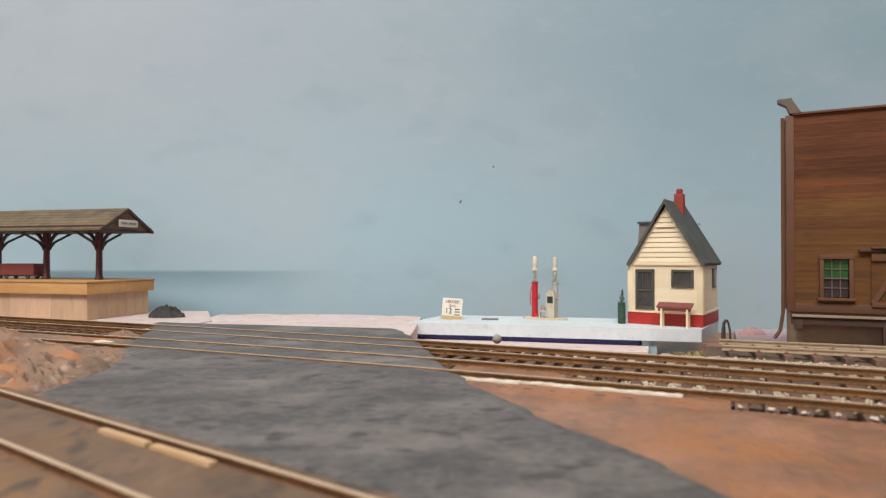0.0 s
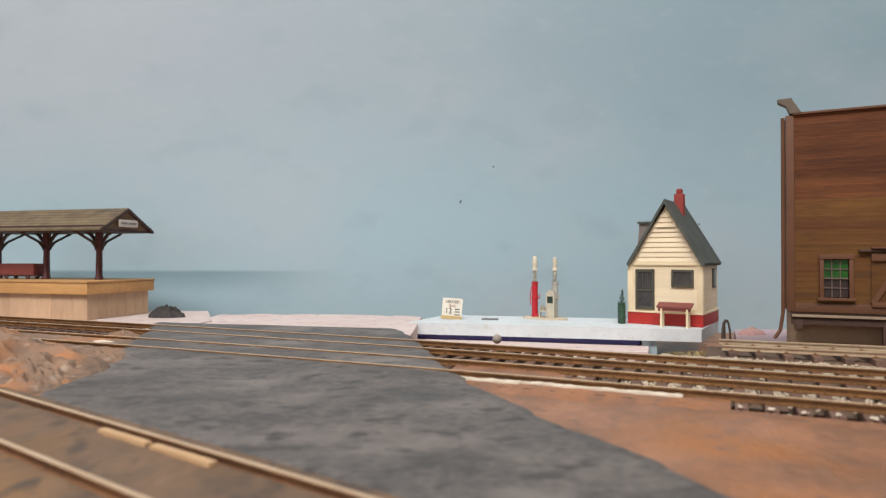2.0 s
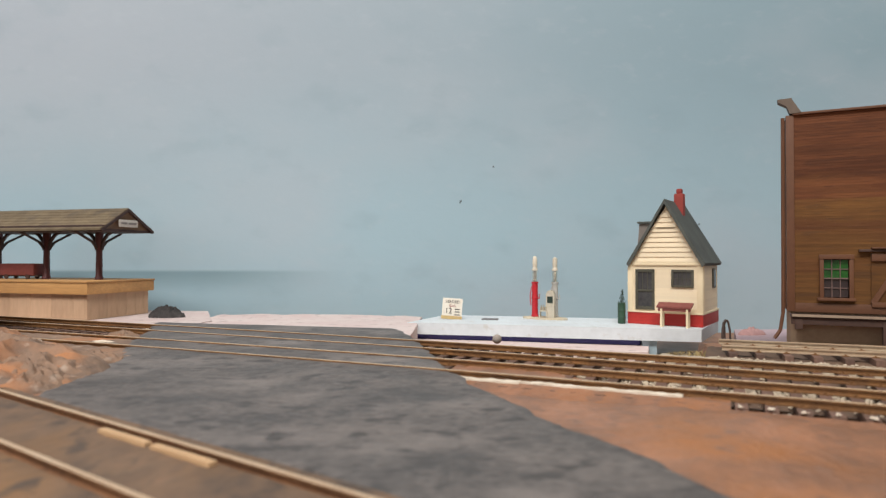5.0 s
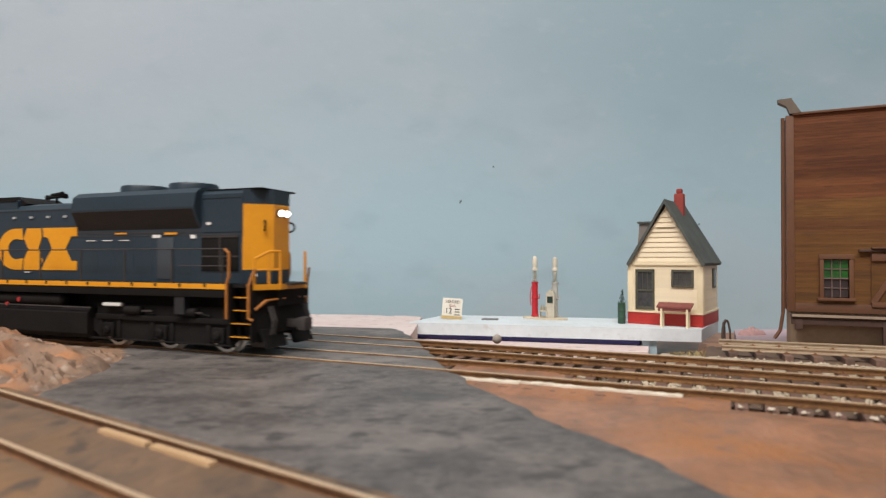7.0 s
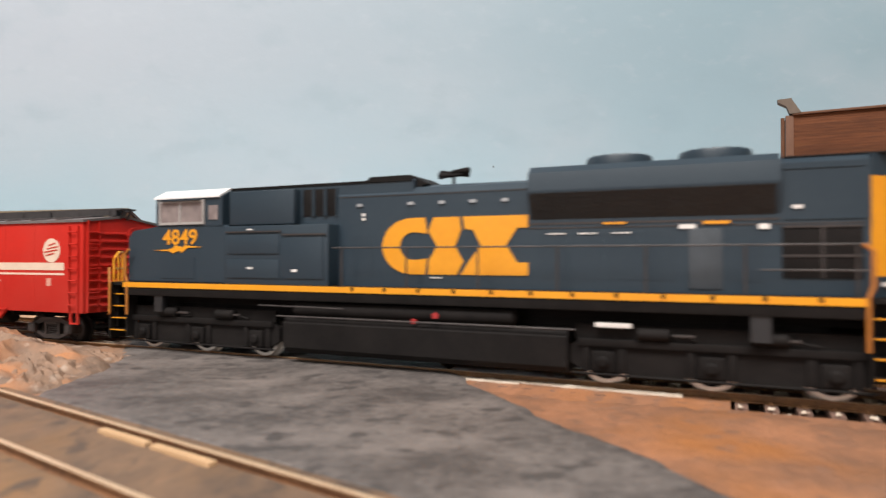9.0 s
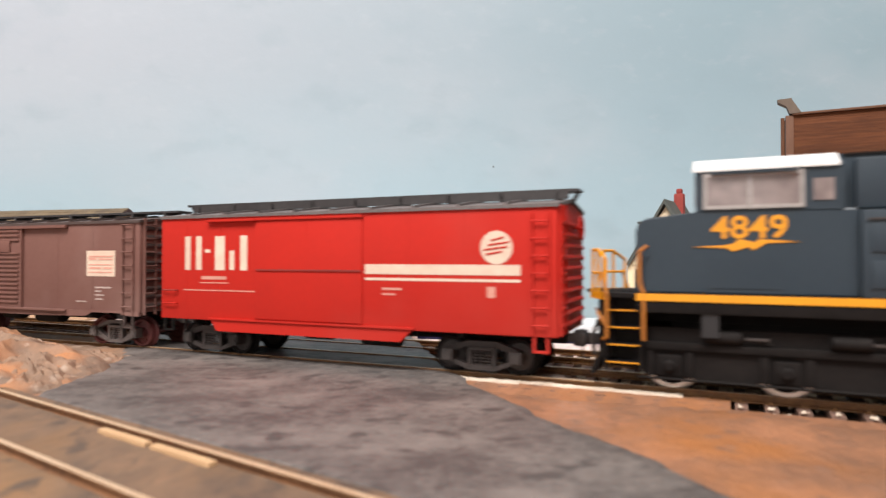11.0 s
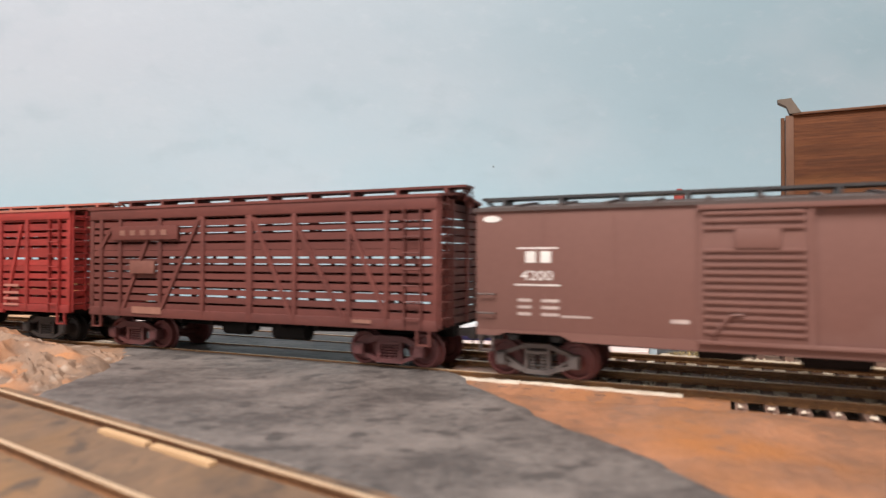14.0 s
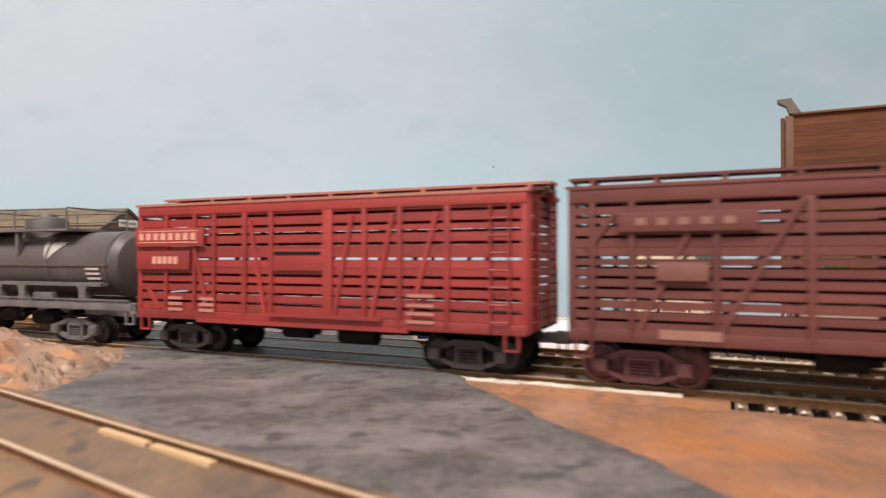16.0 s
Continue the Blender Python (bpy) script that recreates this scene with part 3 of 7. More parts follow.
# ---- pale foam sheets behind the tracks ----
def slab(name, outline, z0, z1, material, label, warp=0.0, seed=1.0):
    bm = bmesh.new()
    pts = []
    for (ax, ay), (bx, by) in zip(outline, outline[1:] + outline[:1]):
        n = max(1, int(math.hypot(bx - ax, by - ay) / 6))
        for k in range(n):
            x, y = ax + (bx - ax) * k / n, ay + (by - ay) * k / n
            w = warp * noise.noise(Vector((x * 0.12, y * 0.12, seed)))
            pts.append((x + w, y + w))
    prism(bm, pts, "Z", z0, z1)
    if warp:
        for v in bm.verts:
            if v.co.z > (z0 + z1) / 2:
                v.co.z += warp * 0.7 * noise.noise(Vector((v.co.x * 0.06, v.co.y * 0.06, seed + 3)))
    return tagged(part(name, bm, material), label, "foam sheet")


board = [(-21, 362), (137, 326), (167, 373), (2, 410)]
slab("foam_board", board, -13.7, -7.0, WHITEBOARD, "pale blue-white foam board carrying the filling station")
slab("foam_sheet", [(-21, 366), (108, 337), (120, 372), (2, 405)], -16.9, -13.72, INDIGO, "thin dark indigo sheet under the foam board")
slab("foam_sheet", [(-40, 345), (104, 312), (128, 380), (0, 412)], -26.5, -16.92, PINK, "pink insulation foam under the boards", 0.5, 4.0)
slab("foam_block", [(108.5, 335), (116, 333.4), (119, 345), (111, 347)], -26.5, -13.72, BLUEFOAM, "small pale blue foam block propping the board")
slab("foam_sheet", [(-150, 312), (-60, 292), (-28, 284), (-16, 300), (-14, 400), (-60, 418), (-150, 418)], -26.5, -7.4, PINK, "rough pinkish-white foam sheet behind the road", 1.3, 7.0)
slab("foam_sheet", [(-330, 372), (-186, 352), (-146, 330), (-140, 372), (-168, 440), (-330, 460)], -26.5, -7.2, PINK, "pale foam base under the station platform", 0.4, 2.0)
slab("foam_sheet", [(152, 318), (250, 285), (330, 270), (330, 372), (176, 372)], -26.5, -12.0, LAVENDER, "lavender foam sheet beside the warehouse", 0.8, 3.0)
GRASS = mat("dry_turf", (0.4, 0.3, 0.13), (0.22, 0.16, 0.08), 0.95, big=120, fine=1500, bump=0.9)
turf = part("turf_mound", made(lambda bm: lump(bm, 30, 20, 18.8, 6.6, 40, 0.4)), GRASS)
turf.matrix_basis = pose(104 * MM, 250 * MM, -26.0 * MM, 0, 0, 40)
tagged(turf, "mound of dry yellow turf at the siding end", "turf")


def tufts(bm, cx, cy, rx, ry, z, count, seed):
    rnd = random.Random(seed)
    for _ in range(count):
        a, r = rnd.uniform(0, 6.28), math.sqrt(rnd.random())
        p = Vector((cx + rx * r * math.cos(a), cy + ry * r * math.sin(a), z - 3.0 * r * r))
        q = p + Vector((rnd.uniform(-1, 1), rnd.uniform(-1, 1), rnd.uniform(0.5, 1.6)))
        w = Vector((rnd.uniform(-0.25, 0.25), rnd.uniform(-0.25, 0.25), 0))
        bm.faces.new((bm.verts.new(p - w), bm.verts.new(q), bm.verts.new(p + w)))


tagged(part("dry_grass", made(lambda bm: tufts(bm, 106, 254, 20, 15, -8.6, 700, 3)), GRASS), "tufts of dry yellow grass by the siding end", "dry grass", kind="stuff")
tagged(part("rubble", pebbles(((FAR, 62, 100, 20, 50, -7.2, 420, 0.8),), 13), GRAVEL), "pale rubble at the siding end", "rubble", kind="stuff")
STONE = mat("grey_stone", (0.42, 0.36, 0.32), (0.3, 0.26, 0.23), 0.9, big=150, fine=900, bump=0.6)
pebble = part("stone", made(lambda bm: bmesh.ops.create_icosphere(bm, subdivisions=2, radius=2.0)), STONE)
pebble.matrix_basis = pose(22.5 * MM, 256 * MM, -2.9 * MM)
tagged(pebble, "small round grey stone beside the far rail", "stone")


# ---- warehouse ----
def warehouse():
    ob = thing("warehouse", 145.65, 259.05, -4.0, -math.degrees(0.45), "tall brown clapboard warehouse with a loading dock", "building")
    red = mat("red_brown_clapboard", (0.15, 0.05, 0.017), (0.085, 0.028, 0.011), 0.75, big=60, fine=500, bump=0.5, mix=0.4, stretch=(0.25, 1, 2), spread=0.16, stain=(0.17, 0.065, 0.02), stain_at=0.58, speck=(0.085, 0.03, 0.013), speck_at=0.62, shine=0.3)
    ochre = mat("ochre_clapboard", (0.165, 0.072, 0.018), (0.1, 0.043, 0.013), 0.75, big=60, fine=500, bump=0.5, mix=0.4, stain=(0.11, 0.038, 0.014), stain_at=0.57, stretch=(0.25, 1, 2), spread=0.14, speck=(0.1, 0.045, 0.016), speck_at=0.62, shine=0.3)
    trim = mat("brown_trim", (0.15, 0.06, 0.026), (0.11, 0.044, 0.02), 0.6, big=60, fine=700)
    dark = mat("dark_timber", (0.085, 0.045, 0.032), (0.055, 0.03, 0.024), 0.75, big=60, fine=700)
    conc = mat("pale_foundation", (0.42, 0.3, 0.2), (0.32, 0.22, 0.15), 0.85, big=40, fine=600, bump=0.4)
    W, D = 130, 27
    part("wall_core", boxes((0.6, 12.2, 0.6, D, 12.6, 95), (22.0, W, 0.6, D, 12.6, 95), (12.2, 22.0, 0.6, D, 12.6, 18.6), (12.2, 22.0, 0.6, D, 35.2, 95), (12.2, 22.0, 6, D, 18.6, 35.2)), dark, ob)
    z = 13.2
    k = 0
    while z < 94.5:
        h = 1.05
        rows = [(1.2, W)]
        if 17.6 < z + h and z < 36.0:
            rows = [(1.2, 11.8), (22.3, 29)]
        elif z < 37.6:
            rows = [(1.2, 29)]
        for a, b in rows:
            bm = bmesh.new()
            prism(bm, ((-0.07, z), (0.7, z), (0.7, z + h), (0.0, z + h)), "X", a, b)
            part("clapboard", bm, red if z > 58.5 + 1.2 * math.sin(k * 2.1) else ochre, ob)
        z += h
        k += 1
    part("corner_trim", boxes((-0.6, 2.4, -0.7, 1.4, 12.6, 95), bevel=0.2), trim, ob)
    part("side_wall", boxes((-0.3, 0.6, 1.4, D, 12.6, 95)), red, ob)
    part("base_trim", boxes((2.4, W, -0.75, 0.6, 12.4, 16.2), bevel=0.15), trim, ob)
    part("parapet_cap", boxes((2.0, W, -1.2, 3, 95, 96.0), bevel=0.15), trim, ob)
    # stepped cornice bracket on the corner
    bm = bmesh.new()
    prism(bm, ((-3.6, 102.0), (1.6, 102.2), (2.0, 101.2), (5.2, 95.8), (1.0, 95.6), (-0.2, 98.8), (-3.4, 100.8)), "Y", -1.4, 3.0)
    part("cornice_bracket", bm, mat("cornice_grey_brown", (0.17, 0.13, 0.1), None, 0.7), ob)
    bm = bmesh.new()
    pts = [(-1.7, -0.6, 94), (-1.9, -0.8, 40), (-2.1, -0.9, 12), (-3.2, -1.2, 4.5), (-5.4, -1.8, 1.0)]
    for a, b in zip(pts, pts[1:]):
        tube(bm, a, b, 0.75, n=8)
    part("downspout", bm, trim, ob)
    # foundation, dock
    part("foundation", boxes((0.8, W, 1.5, D, -22.5, 12.5)), conc, ob)
    part("dock_deck", boxes((0.5, W, -7.5, 1.4, 10.4, 11.6), bevel=0.2), dark, ob)
    part("dock_edge", boxes((0.8, W, -8.1, -7.5, 11.0, 12.0)), mat("pale_dock_edge", (0.4, 0.3, 0.22), None, 0.8), ob)
    part("dock_beam", boxes((0.5, W, -7.0, -5.4, 7.8, 10.3), bevel=0.2), dark, ob)
    for x in (3.2, 33, 62, 92):
        part("dock_post", boxes((x - 1.4, x + 1.4, -7.2, -4.8, -2.5 if x > 20 else 5.8, 10.3), bevel=0.2), dark, ob)
    part("dock_brace", boxes((33, W, -7.4, -6.0, -1.0, 1.4)), dark, ob)
    # six over six window
    win = part("window", boxes((11.2, 12.7, -1.3, 0.8, 18.0, 35.8), (21.5, 23.0, -1.3, 0.8, 18.0, 35.8), (11.0, 23.2, -1.5, 0.8, 34.4, 36.3), (10.3, 23.6, -2.2, 0.8, 17.4, 18.6), bevel=0.15), trim, ob, "six-over-six window with green upper panes")
    green = mat("green_blind_pane", (0.02, 0.13, 0.02), (0.012, 0.06, 0.014), 0.2, big=180, fine=500, bump=0.05, mix=0.3)
    darkp = mat("dark_pane", (0.05, 0.036, 0.036), (0.03, 0.024, 0.026), 0.15, big=100, fine=500, bump=0.05)
    mull = mat("mauve_muntin", (0.19, 0.12, 0.105), None, 0.6)
    for i in range(3):
        for j in range(4):
            x0, z0 = 12.8 + i * 2.92, 18.9 + j * 3.88
            part("pane", boxes((x0, x0 + 2.6, 0.2, 0.5, z0, z0 + 3.55)), green if j > 1 else darkp, win)
    part("muntin", boxes((15.4, 15.72, -0.3, 0.4, 18.5, 34.5), (18.32, 18.64, -0.3, 0.4, 18.5, 34.5), (12.7, 21.5, -0.3, 0.4, 22.45, 22.78), (12.7, 21.5, -0.6, 0.4, 26.3, 26.8), (12.7, 21.5, -0.3, 0.4, 30.2, 30.55)), mull, win)
    # freight door with its rail and brace
    door = part("freight_door", boxes((29, 60, -0.6, 0.6, 13, 37.6)), ochre, ob, "sliding freight door with a diagonal brace")
    part("door_frame", boxes((29, 60, -1.4, -0.5, 33.6, 36.6), (29, 60, -1.4, -0.5, 15.2, 17.2), bevel=0.15), trim, door)
    part("door_brace", made(lambda bm: bar_xz(bm, (29.4, 16.8), (39, 33.6), 2.0, -1.3, -0.5)), trim, door)
    part("door_rail", boxes((24.8, 70, -2.0, -0.3, 37.4, 38.4), bevel=0.1), dark, ob)
    part("door_hood", boxes((29, 70, -3.0, -0.3, 38.6, 39.2), bevel=0.1), trim, ob)


def bar_xz(bm, p, q, th, y0, y1):
    (x0, z0), (x1, z1) = p, q
    d = math.hypot(x1 - x0, z1 - z0)
    nx, nz = -(z1 - z0) / d * th / 2, (x1 - x0) / d * th / 2
    prism(bm, ((x0 + nx, z0 + nz), (x1 + nx, z1 + nz), (x1 - nx, z1 - nz), (x0 - nx, z0 - nz)), "Y", y0, y1)


# ---- filling station ----
def station_house():
    ob = thing("filling_station", 108.1, 357.8, -7.0, -math.degrees(0.6), "small cream clapboard filling station with a red base", "house")
    cream = mat("cream_siding", (0.88, 0.75, 0.54), (0.84, 0.7, 0.49), 0.6, big=40, fine=600, bump=0.15, spread=0.05)
    ctrim = mat("cream_trim", (0.86, 0.73, 0.5), (0.8, 0.66, 0.44), 0.55, big=60, fine=700)
    redb = mat("red_base", (0.5, 0.028, 0.02), (0.42, 0.025, 0.02), 0.55, big=60, fine=600, bump=0.2)
    roofm = mat("green_grey_roof", (0.095, 0.105, 0.095), (0.065, 0.072, 0.066), 0.75, big=60, fine=700, bump=0.4)
    frame = mat("olive_frame", (0.09, 0.085, 0.06), (0.06, 0.058, 0.042), 0.6)
    glass = mat("dark_window", (0.1, 0.1, 0.1), (0.04, 0.04, 0.045), 0.15, big=90, fine=500, bump=0.03)
    W, D, B, E, P = 40.4, 43, 7.3, 35.3, 69.0
    mid = 21.0
    bm = bmesh.new()
    prism(bm, ((0.4, B), (W - 0.4, B), (W - 0.4, E), (mid, P - 2), (0.4, E)), "Y", 0.4, D - 0.4)
    part("wall_core", bm, cream, ob)
    base = part("base", boxes((-0.3, W + 0.3, -0.3, D + 0.3, 0, B), bevel=0.2), redb, ob, "red painted base")
    for k in range(4):
        part("base_course", boxes((-0.45, W + 0.45, -0.45, -0.25, 0.5 + k * 1.75, 1.9 + k * 1.75)), redb, base)
    z = B + 0.2
    while z < 34:
        for a, b, c, d, axis in ((2.4, W - 2.4, -0.2, 0.5, "front"), (1.6, D - 1.6, W - 0.5, W + 0.2, "side")):
            bm = bmesh.new()
            if axis == "front":
                prism(bm, ((-0.06, z), (0.5, z), (0.5, z + 1.48), (0.04, z + 1.48)), "X", a, b)
            else:
                prism(bm, ((W + 0.06, z), (W - 0.5, z), (W - 0.5, z + 1.48), (W - 0.04, z + 1.48)), "Y", a, b)
            part("clapboard", bm, cream, ob)
        z += 1.5
    # lapped boards in the gable
    z = 35.8
    while z < 62:
        lo, hi = (P - 2 - z) * 0.58, (P - 4.8 - z) * 0.58
        bm = bmesh.new()
        prism(bm, ((mid - lo, z), (mid + lo, z), (mid + hi, z + 2.75), (mid - hi, z + 2.75)), "Y", -0.45, 0.5)
        for v in bm.verts:
            if v.co.y < 0 and v.co.z > z + 2:
                v.co.y = 0.1
        part("clapboard", bm, cream, ob)
        z += 2.8
    part("gable_vent", boxes((mid - 5.0, mid + 5.0, -0.7, 0.4, 55.0, 55.3)), mat("vent_shade", (0.4, 0.33, 0.22), None, 0.7), ob)
    part("band_board", boxes((0, W, -0.9, 0.4, 33.8, 35.6), bevel=0.15), ctrim, ob)
    for x in (0, W - 2.2):
        part("corner_post", boxes((x - 0.4, x + 2.6, -0.7, 0.8, B, 35.4), bevel=0.2), ctrim, ob)
    part("corner_post", boxes((W - 0.5, W + 0.7, 0.8, 3.0, B, 34.5)), ctrim, ob)
    part("water_table", boxes((-0.7, W + 0.7, -0.9, D + 0.6, B - 0.5, B + 0.5), bevel=0.15), ctrim, ob)
    # roof planes with thickness
    sx, sz = W - mid + 2.2, P - E + 5.0
    for name, pts in (("roof", ((mid, P), (mid - sx + 1.2, E - 1.6), (mid - sx + 0.4, E - 0.2), (mid, P + 2.2))), ("roof", ((mid, P), (mid + sx - 1.2, E - 1.6), (mid + sx - 0.4, E - 0.2), (mid, P + 2.2)))):
        part(name, made(lambda bm: prism(bm, pts, "Y", -2.6, D + 2.6)), roofm, ob, "green-grey gabled roof")
    for way in (-1, 1):
        part("barge_board", made(lambda bm: prism(bm, ((mid, P - 0.4), (mid + way * (sx - 1.6), E - 2.2), (mid + way * (sx - 0.2), E - 0.8), (mid, P + 1.8)), "Y", -3.2, -2.5)), roofm, ob)
    dorm = part("dormer", made(lambda bm: prism(bm, ((0.4, 44), (1.6, 59), (14, 59), (14, 44)), "Y", 16, 30)), mat("dormer_grey", (0.2, 0.17, 0.15), None, 0.7), ob)
    part("dormer_roof", boxes((0.6, 15, 14.6, 31, 58.6, 59.8), bevel=0.2), roofm, dorm)
    chim = part("chimney", boxes((20.6, 26.0, 20, 25.5, 52, 76.0), bevel=0.7), mat("red_chimney", (0.36, 0.045, 0.035), (0.26, 0.04, 0.03), 0.7, big=90, fine=700, bump=0.4), ob, "red brick chimney")
    part("chimney_cap", boxes((21.6, 25.0, 20.8, 24.7, 75.8, 79.0), bevel=1.1), mat("red_chimney_cap", (0.38, 0.05, 0.04), None, 0.7), chim)
    # glazed door
    door = part("door", boxes((4.2, 5.6, -1.0, 0.6, 8.6, 31.2), (13.4, 14.8, -1.0, 0.6, 8.6, 31.2), (4.2, 14.8, -1.0, 0.6, 29.8, 31.6), (5.6, 13.4, -0.9, 0.6, 8.6, 10.4), (5.6, 13.4, -0.9, 0.6, 18.8, 20.0), bevel=0.12), frame, ob, "dark olive glazed door")
    for z0, z1 in ((10.4, 18.8), (20.0, 29.8)):
        part("pane", boxes((5.6, 13.4, -0.4, 0.2, z0, z1)), glass, door)
    part("muntin", boxes((8.0, 8.4, -0.7, 0.2, 20, 29.8), (10.8, 11.2, -0.7, 0.2, 20, 29.8)), frame, door)
    win = part("window", boxes((24.2, 36.0, -1.0, 0.6, 21.6, 22.8), (24.2, 36.0, -1.0, 0.6, 30.0, 31.4), (24.2, 25.4, -1.0, 0.6, 22.6, 30.2), (34.8, 36.0, -1.0, 0.6, 22.6, 30.2), bevel=0.12), frame, ob, "small dark olive framed window")
    part("pane", boxes((25.4, 34.8, -0.5, 0.2, 22.8, 30.0)), glass, win)
    part("muntin", boxes((27.6, 27.9, -0.75, 0.1, 22.8, 30), (29.8, 30.1, -0.75, 0.1, 22.8, 30), (32, 32.3, -0.75, 0.1, 22.8, 30), (25.4, 34.8, -0.75, 0.1, 26.2, 26.6)), frame, win)
    sw = part("window", boxes((W - 0.3, W + 0.8, 26, 33, 20.5, 32), bevel=0.12), frame, ob)
    part("pane", boxes((W + 0.75, W + 0.95, 27, 32, 21.5, 31)), glass, sw)
    # work table in front
    ox, oy, h = 108.1, 357.8, 0.6
    c, s = math.cos(h), math.sin(h)
    tx, ty = ox + 27.5 * c - 6.4 * s, oy - 27.5 * s - 6.4 * c
    bench = thing("bench", tx, ty, -7.0, -math.degrees(h), "dull red plank bench on pale legs against the wall", "bench")
    worn = mat("dull_red_plank", (0.3, 0.09, 0.075), (0.2, 0.06, 0.05), 0.75, big=90, fine=700, bump=0.4)
    part("top", made(lambda bm: prism(bm, ((-2.8, 10.4), (2.6, 12.6), (2.6, 13.4), (-2.8, 11.4)), "X", -9.2, 9.2)), worn, bench)
    part("apron", boxes((-8.6, 8.6, -2.2, -1.6, 8.8, 10.6)), worn, bench)
    for x in (-6.8, 6.8):
        part("leg", boxes((x - 0.6, x + 0.6, -2.4, -1.2, 0, 10.2)), ctrim, bench)
        part("leg", boxes((x - 0.6, x + 0.6, 1.2, 2.2, 0, 12.2)), ctrim, bench)


def pump(x, y, height, body_mat, label):
    """Tall visible-glass fuel pump: plinth, round body, glass cylinder, globe."""
    ob = thing("fuel_pump", x, y, -7.0, -20, label, "fuel pump", "fuel pumps")
    cream = mat("pump_cream", (0.75, 0.68, 0.55), (0.62, 0.55, 0.44), 0.5, big=120, fine=800)
    part("plinth", made(lambda bm: lathe(bm, [(3.0, 0), (3.0, 0.9), (2.5, 1.2)], n=18)), mat("plinth_cream", (0.6, 0.52, 0.38), None, 0.7), ob)
    part("body", made(lambda bm: lathe(bm, [(2.3, 1.1), (2.3, 2.2), (1.95, 2.6), (1.9, 12), (2.2, 12.3), (2.2, 13.2), (1.9, 13.5), (1.85, 21.6), (2.2, 22.0), (2.2, 23.0)], n=20)), body_mat, ob)
    part("glass_cylinder", made(lambda bm: lathe(bm, [(1.75, 23), (1.75, 30.0)], n=20)), clear("pump_glass_" + label[:6], (0.95, 0.96, 0.92), 0.3), ob)
    part("gauge_rod", made(lambda bm: tube(bm, (0, 0, 23), (0, 0, 30), 0.7, n=8)), cream, ob)
    part("cap", made(lambda bm: lathe(bm, [(1.9, 30.0), (1.9, 30.8), (1.4, 31.6), (1.3, 32.2)], n=20)), cream, ob)
    part("globe", made(lambda bm: lathe(bm, [(1.2, 32.0), (1.5, 32.8), (1.55, 35.4), (1.45, 37.6), (0.9, height), (0.3, height + 0.4)], n=20)), cream, ob)
    part("hose", made(lambda bm: [tube(bm, a, b, 0.3, n=6) for a, b in (((-2.0, -0.6, 20), (-2.9, -1.0, 14)), ((-2.9, -1.0, 14), (-2.4, -1.0, 8)))]), body_mat, ob)
    part("crank", made(lambda bm: (tube(bm, (1.6, -0.8, 12.6), (3.0, -1.2, 12.6), 0.3, n=6), tube(bm, (3.0, -1.2, 12.6), (3.0, -1.2, 15.4), 0.3, n=6))), body_mat, ob)


def pump_island():
    isl = part("pump_island", made(lambda bm: lathe(bm, [(14.5, 0), (14.5, 0.7), (13.6, 1.2)], n=40)), mat("island_cream", (0.62, 0.54, 0.4), (0.5, 0.43, 0.32), 0.8, big=90, fine=700))
    for v in isl.data.vertices:
        v.co.y *= 0.45
    isl.matrix_basis = pose(63.5 * MM, 383 * MM, -7.0 * MM, 0, 0, -30)
    tagged(isl, "low oval cream kerb under the fuel pumps", "kerb")
    pump(57.9, 387.0, 38.8, mat("pump_red", (0.55, 0.02, 0.03), (0.45, 0.02, 0.03), 0.4), "red tall fuel pump with a glass cylinder")
    pump(69.8, 383.0, 38.0, mat("pump_grey", (0.5, 0.48, 0.44), (0.34, 0.33, 0.3), 0.5), "pale grey tall fuel pump with a glass cylinder")
    cab = thing("fuel_pump", 66.2, 377.6, -7.0, -24, "short cream cabinet fuel pump with a dark dial", "fuel pump", "fuel pumps")
    cream = mat("cabinet_cream", (0.66, 0.6, 0.48), (0.48, 0.42, 0.33), 0.6, big=120, fine=800)
    part("body", made(lambda bm: prism(bm, ((-2.6, 0), (2.6, 0), (2.6, 15.5), (1.8, 17.6), (0, 18.2), (-1.8, 17.6), (-2.6, 15.5)), "Y", -1.8, 1.8)), cream, cab)
    part("dial", boxes((-1.7, 1.7, -2.1, -1.75, 10.4, 14.4)), mat("dial_dark_green", (0.03, 0.05, 0.04), None, 0.3), cab)
    part("trim", boxes((-2.7, 2.7, -2.0, 2.0, 8.6, 9.2), (-2.7, 2.7, -2.0, 2.0, 0, 0.9)), cream, cab)
    can = thing("oil_rack", 61.9, 378.0, -7.0, -24, "small cream rack of oil bottles beside the pumps", "oil rack")
    part("rack", boxes((-2.4, 2.4, -1.4, 1.4, 0, 0.7), (-2.4, -1.9, -1.4, 1.4, 0.7, 5.6), (1.9, 2.4, -1.4, 1.4, 0.7, 5.6), (-2.4, 2.4, -1.4, 1.4, 5.2, 5.8)), cream, can)
    for k in range(3):
        part("bottle", made(lambda bm: lathe(bm, [(0.65, 5.8), (0.65, 7.6), (0.25, 8.4), (0.25, 9.0)], at=(-1.5 + k * 1.5, 0, 0), n=10)), mat("bottle_amber_%s" % "abc"[k], (0.4, 0.33, 0.22), None, 0.3), can)


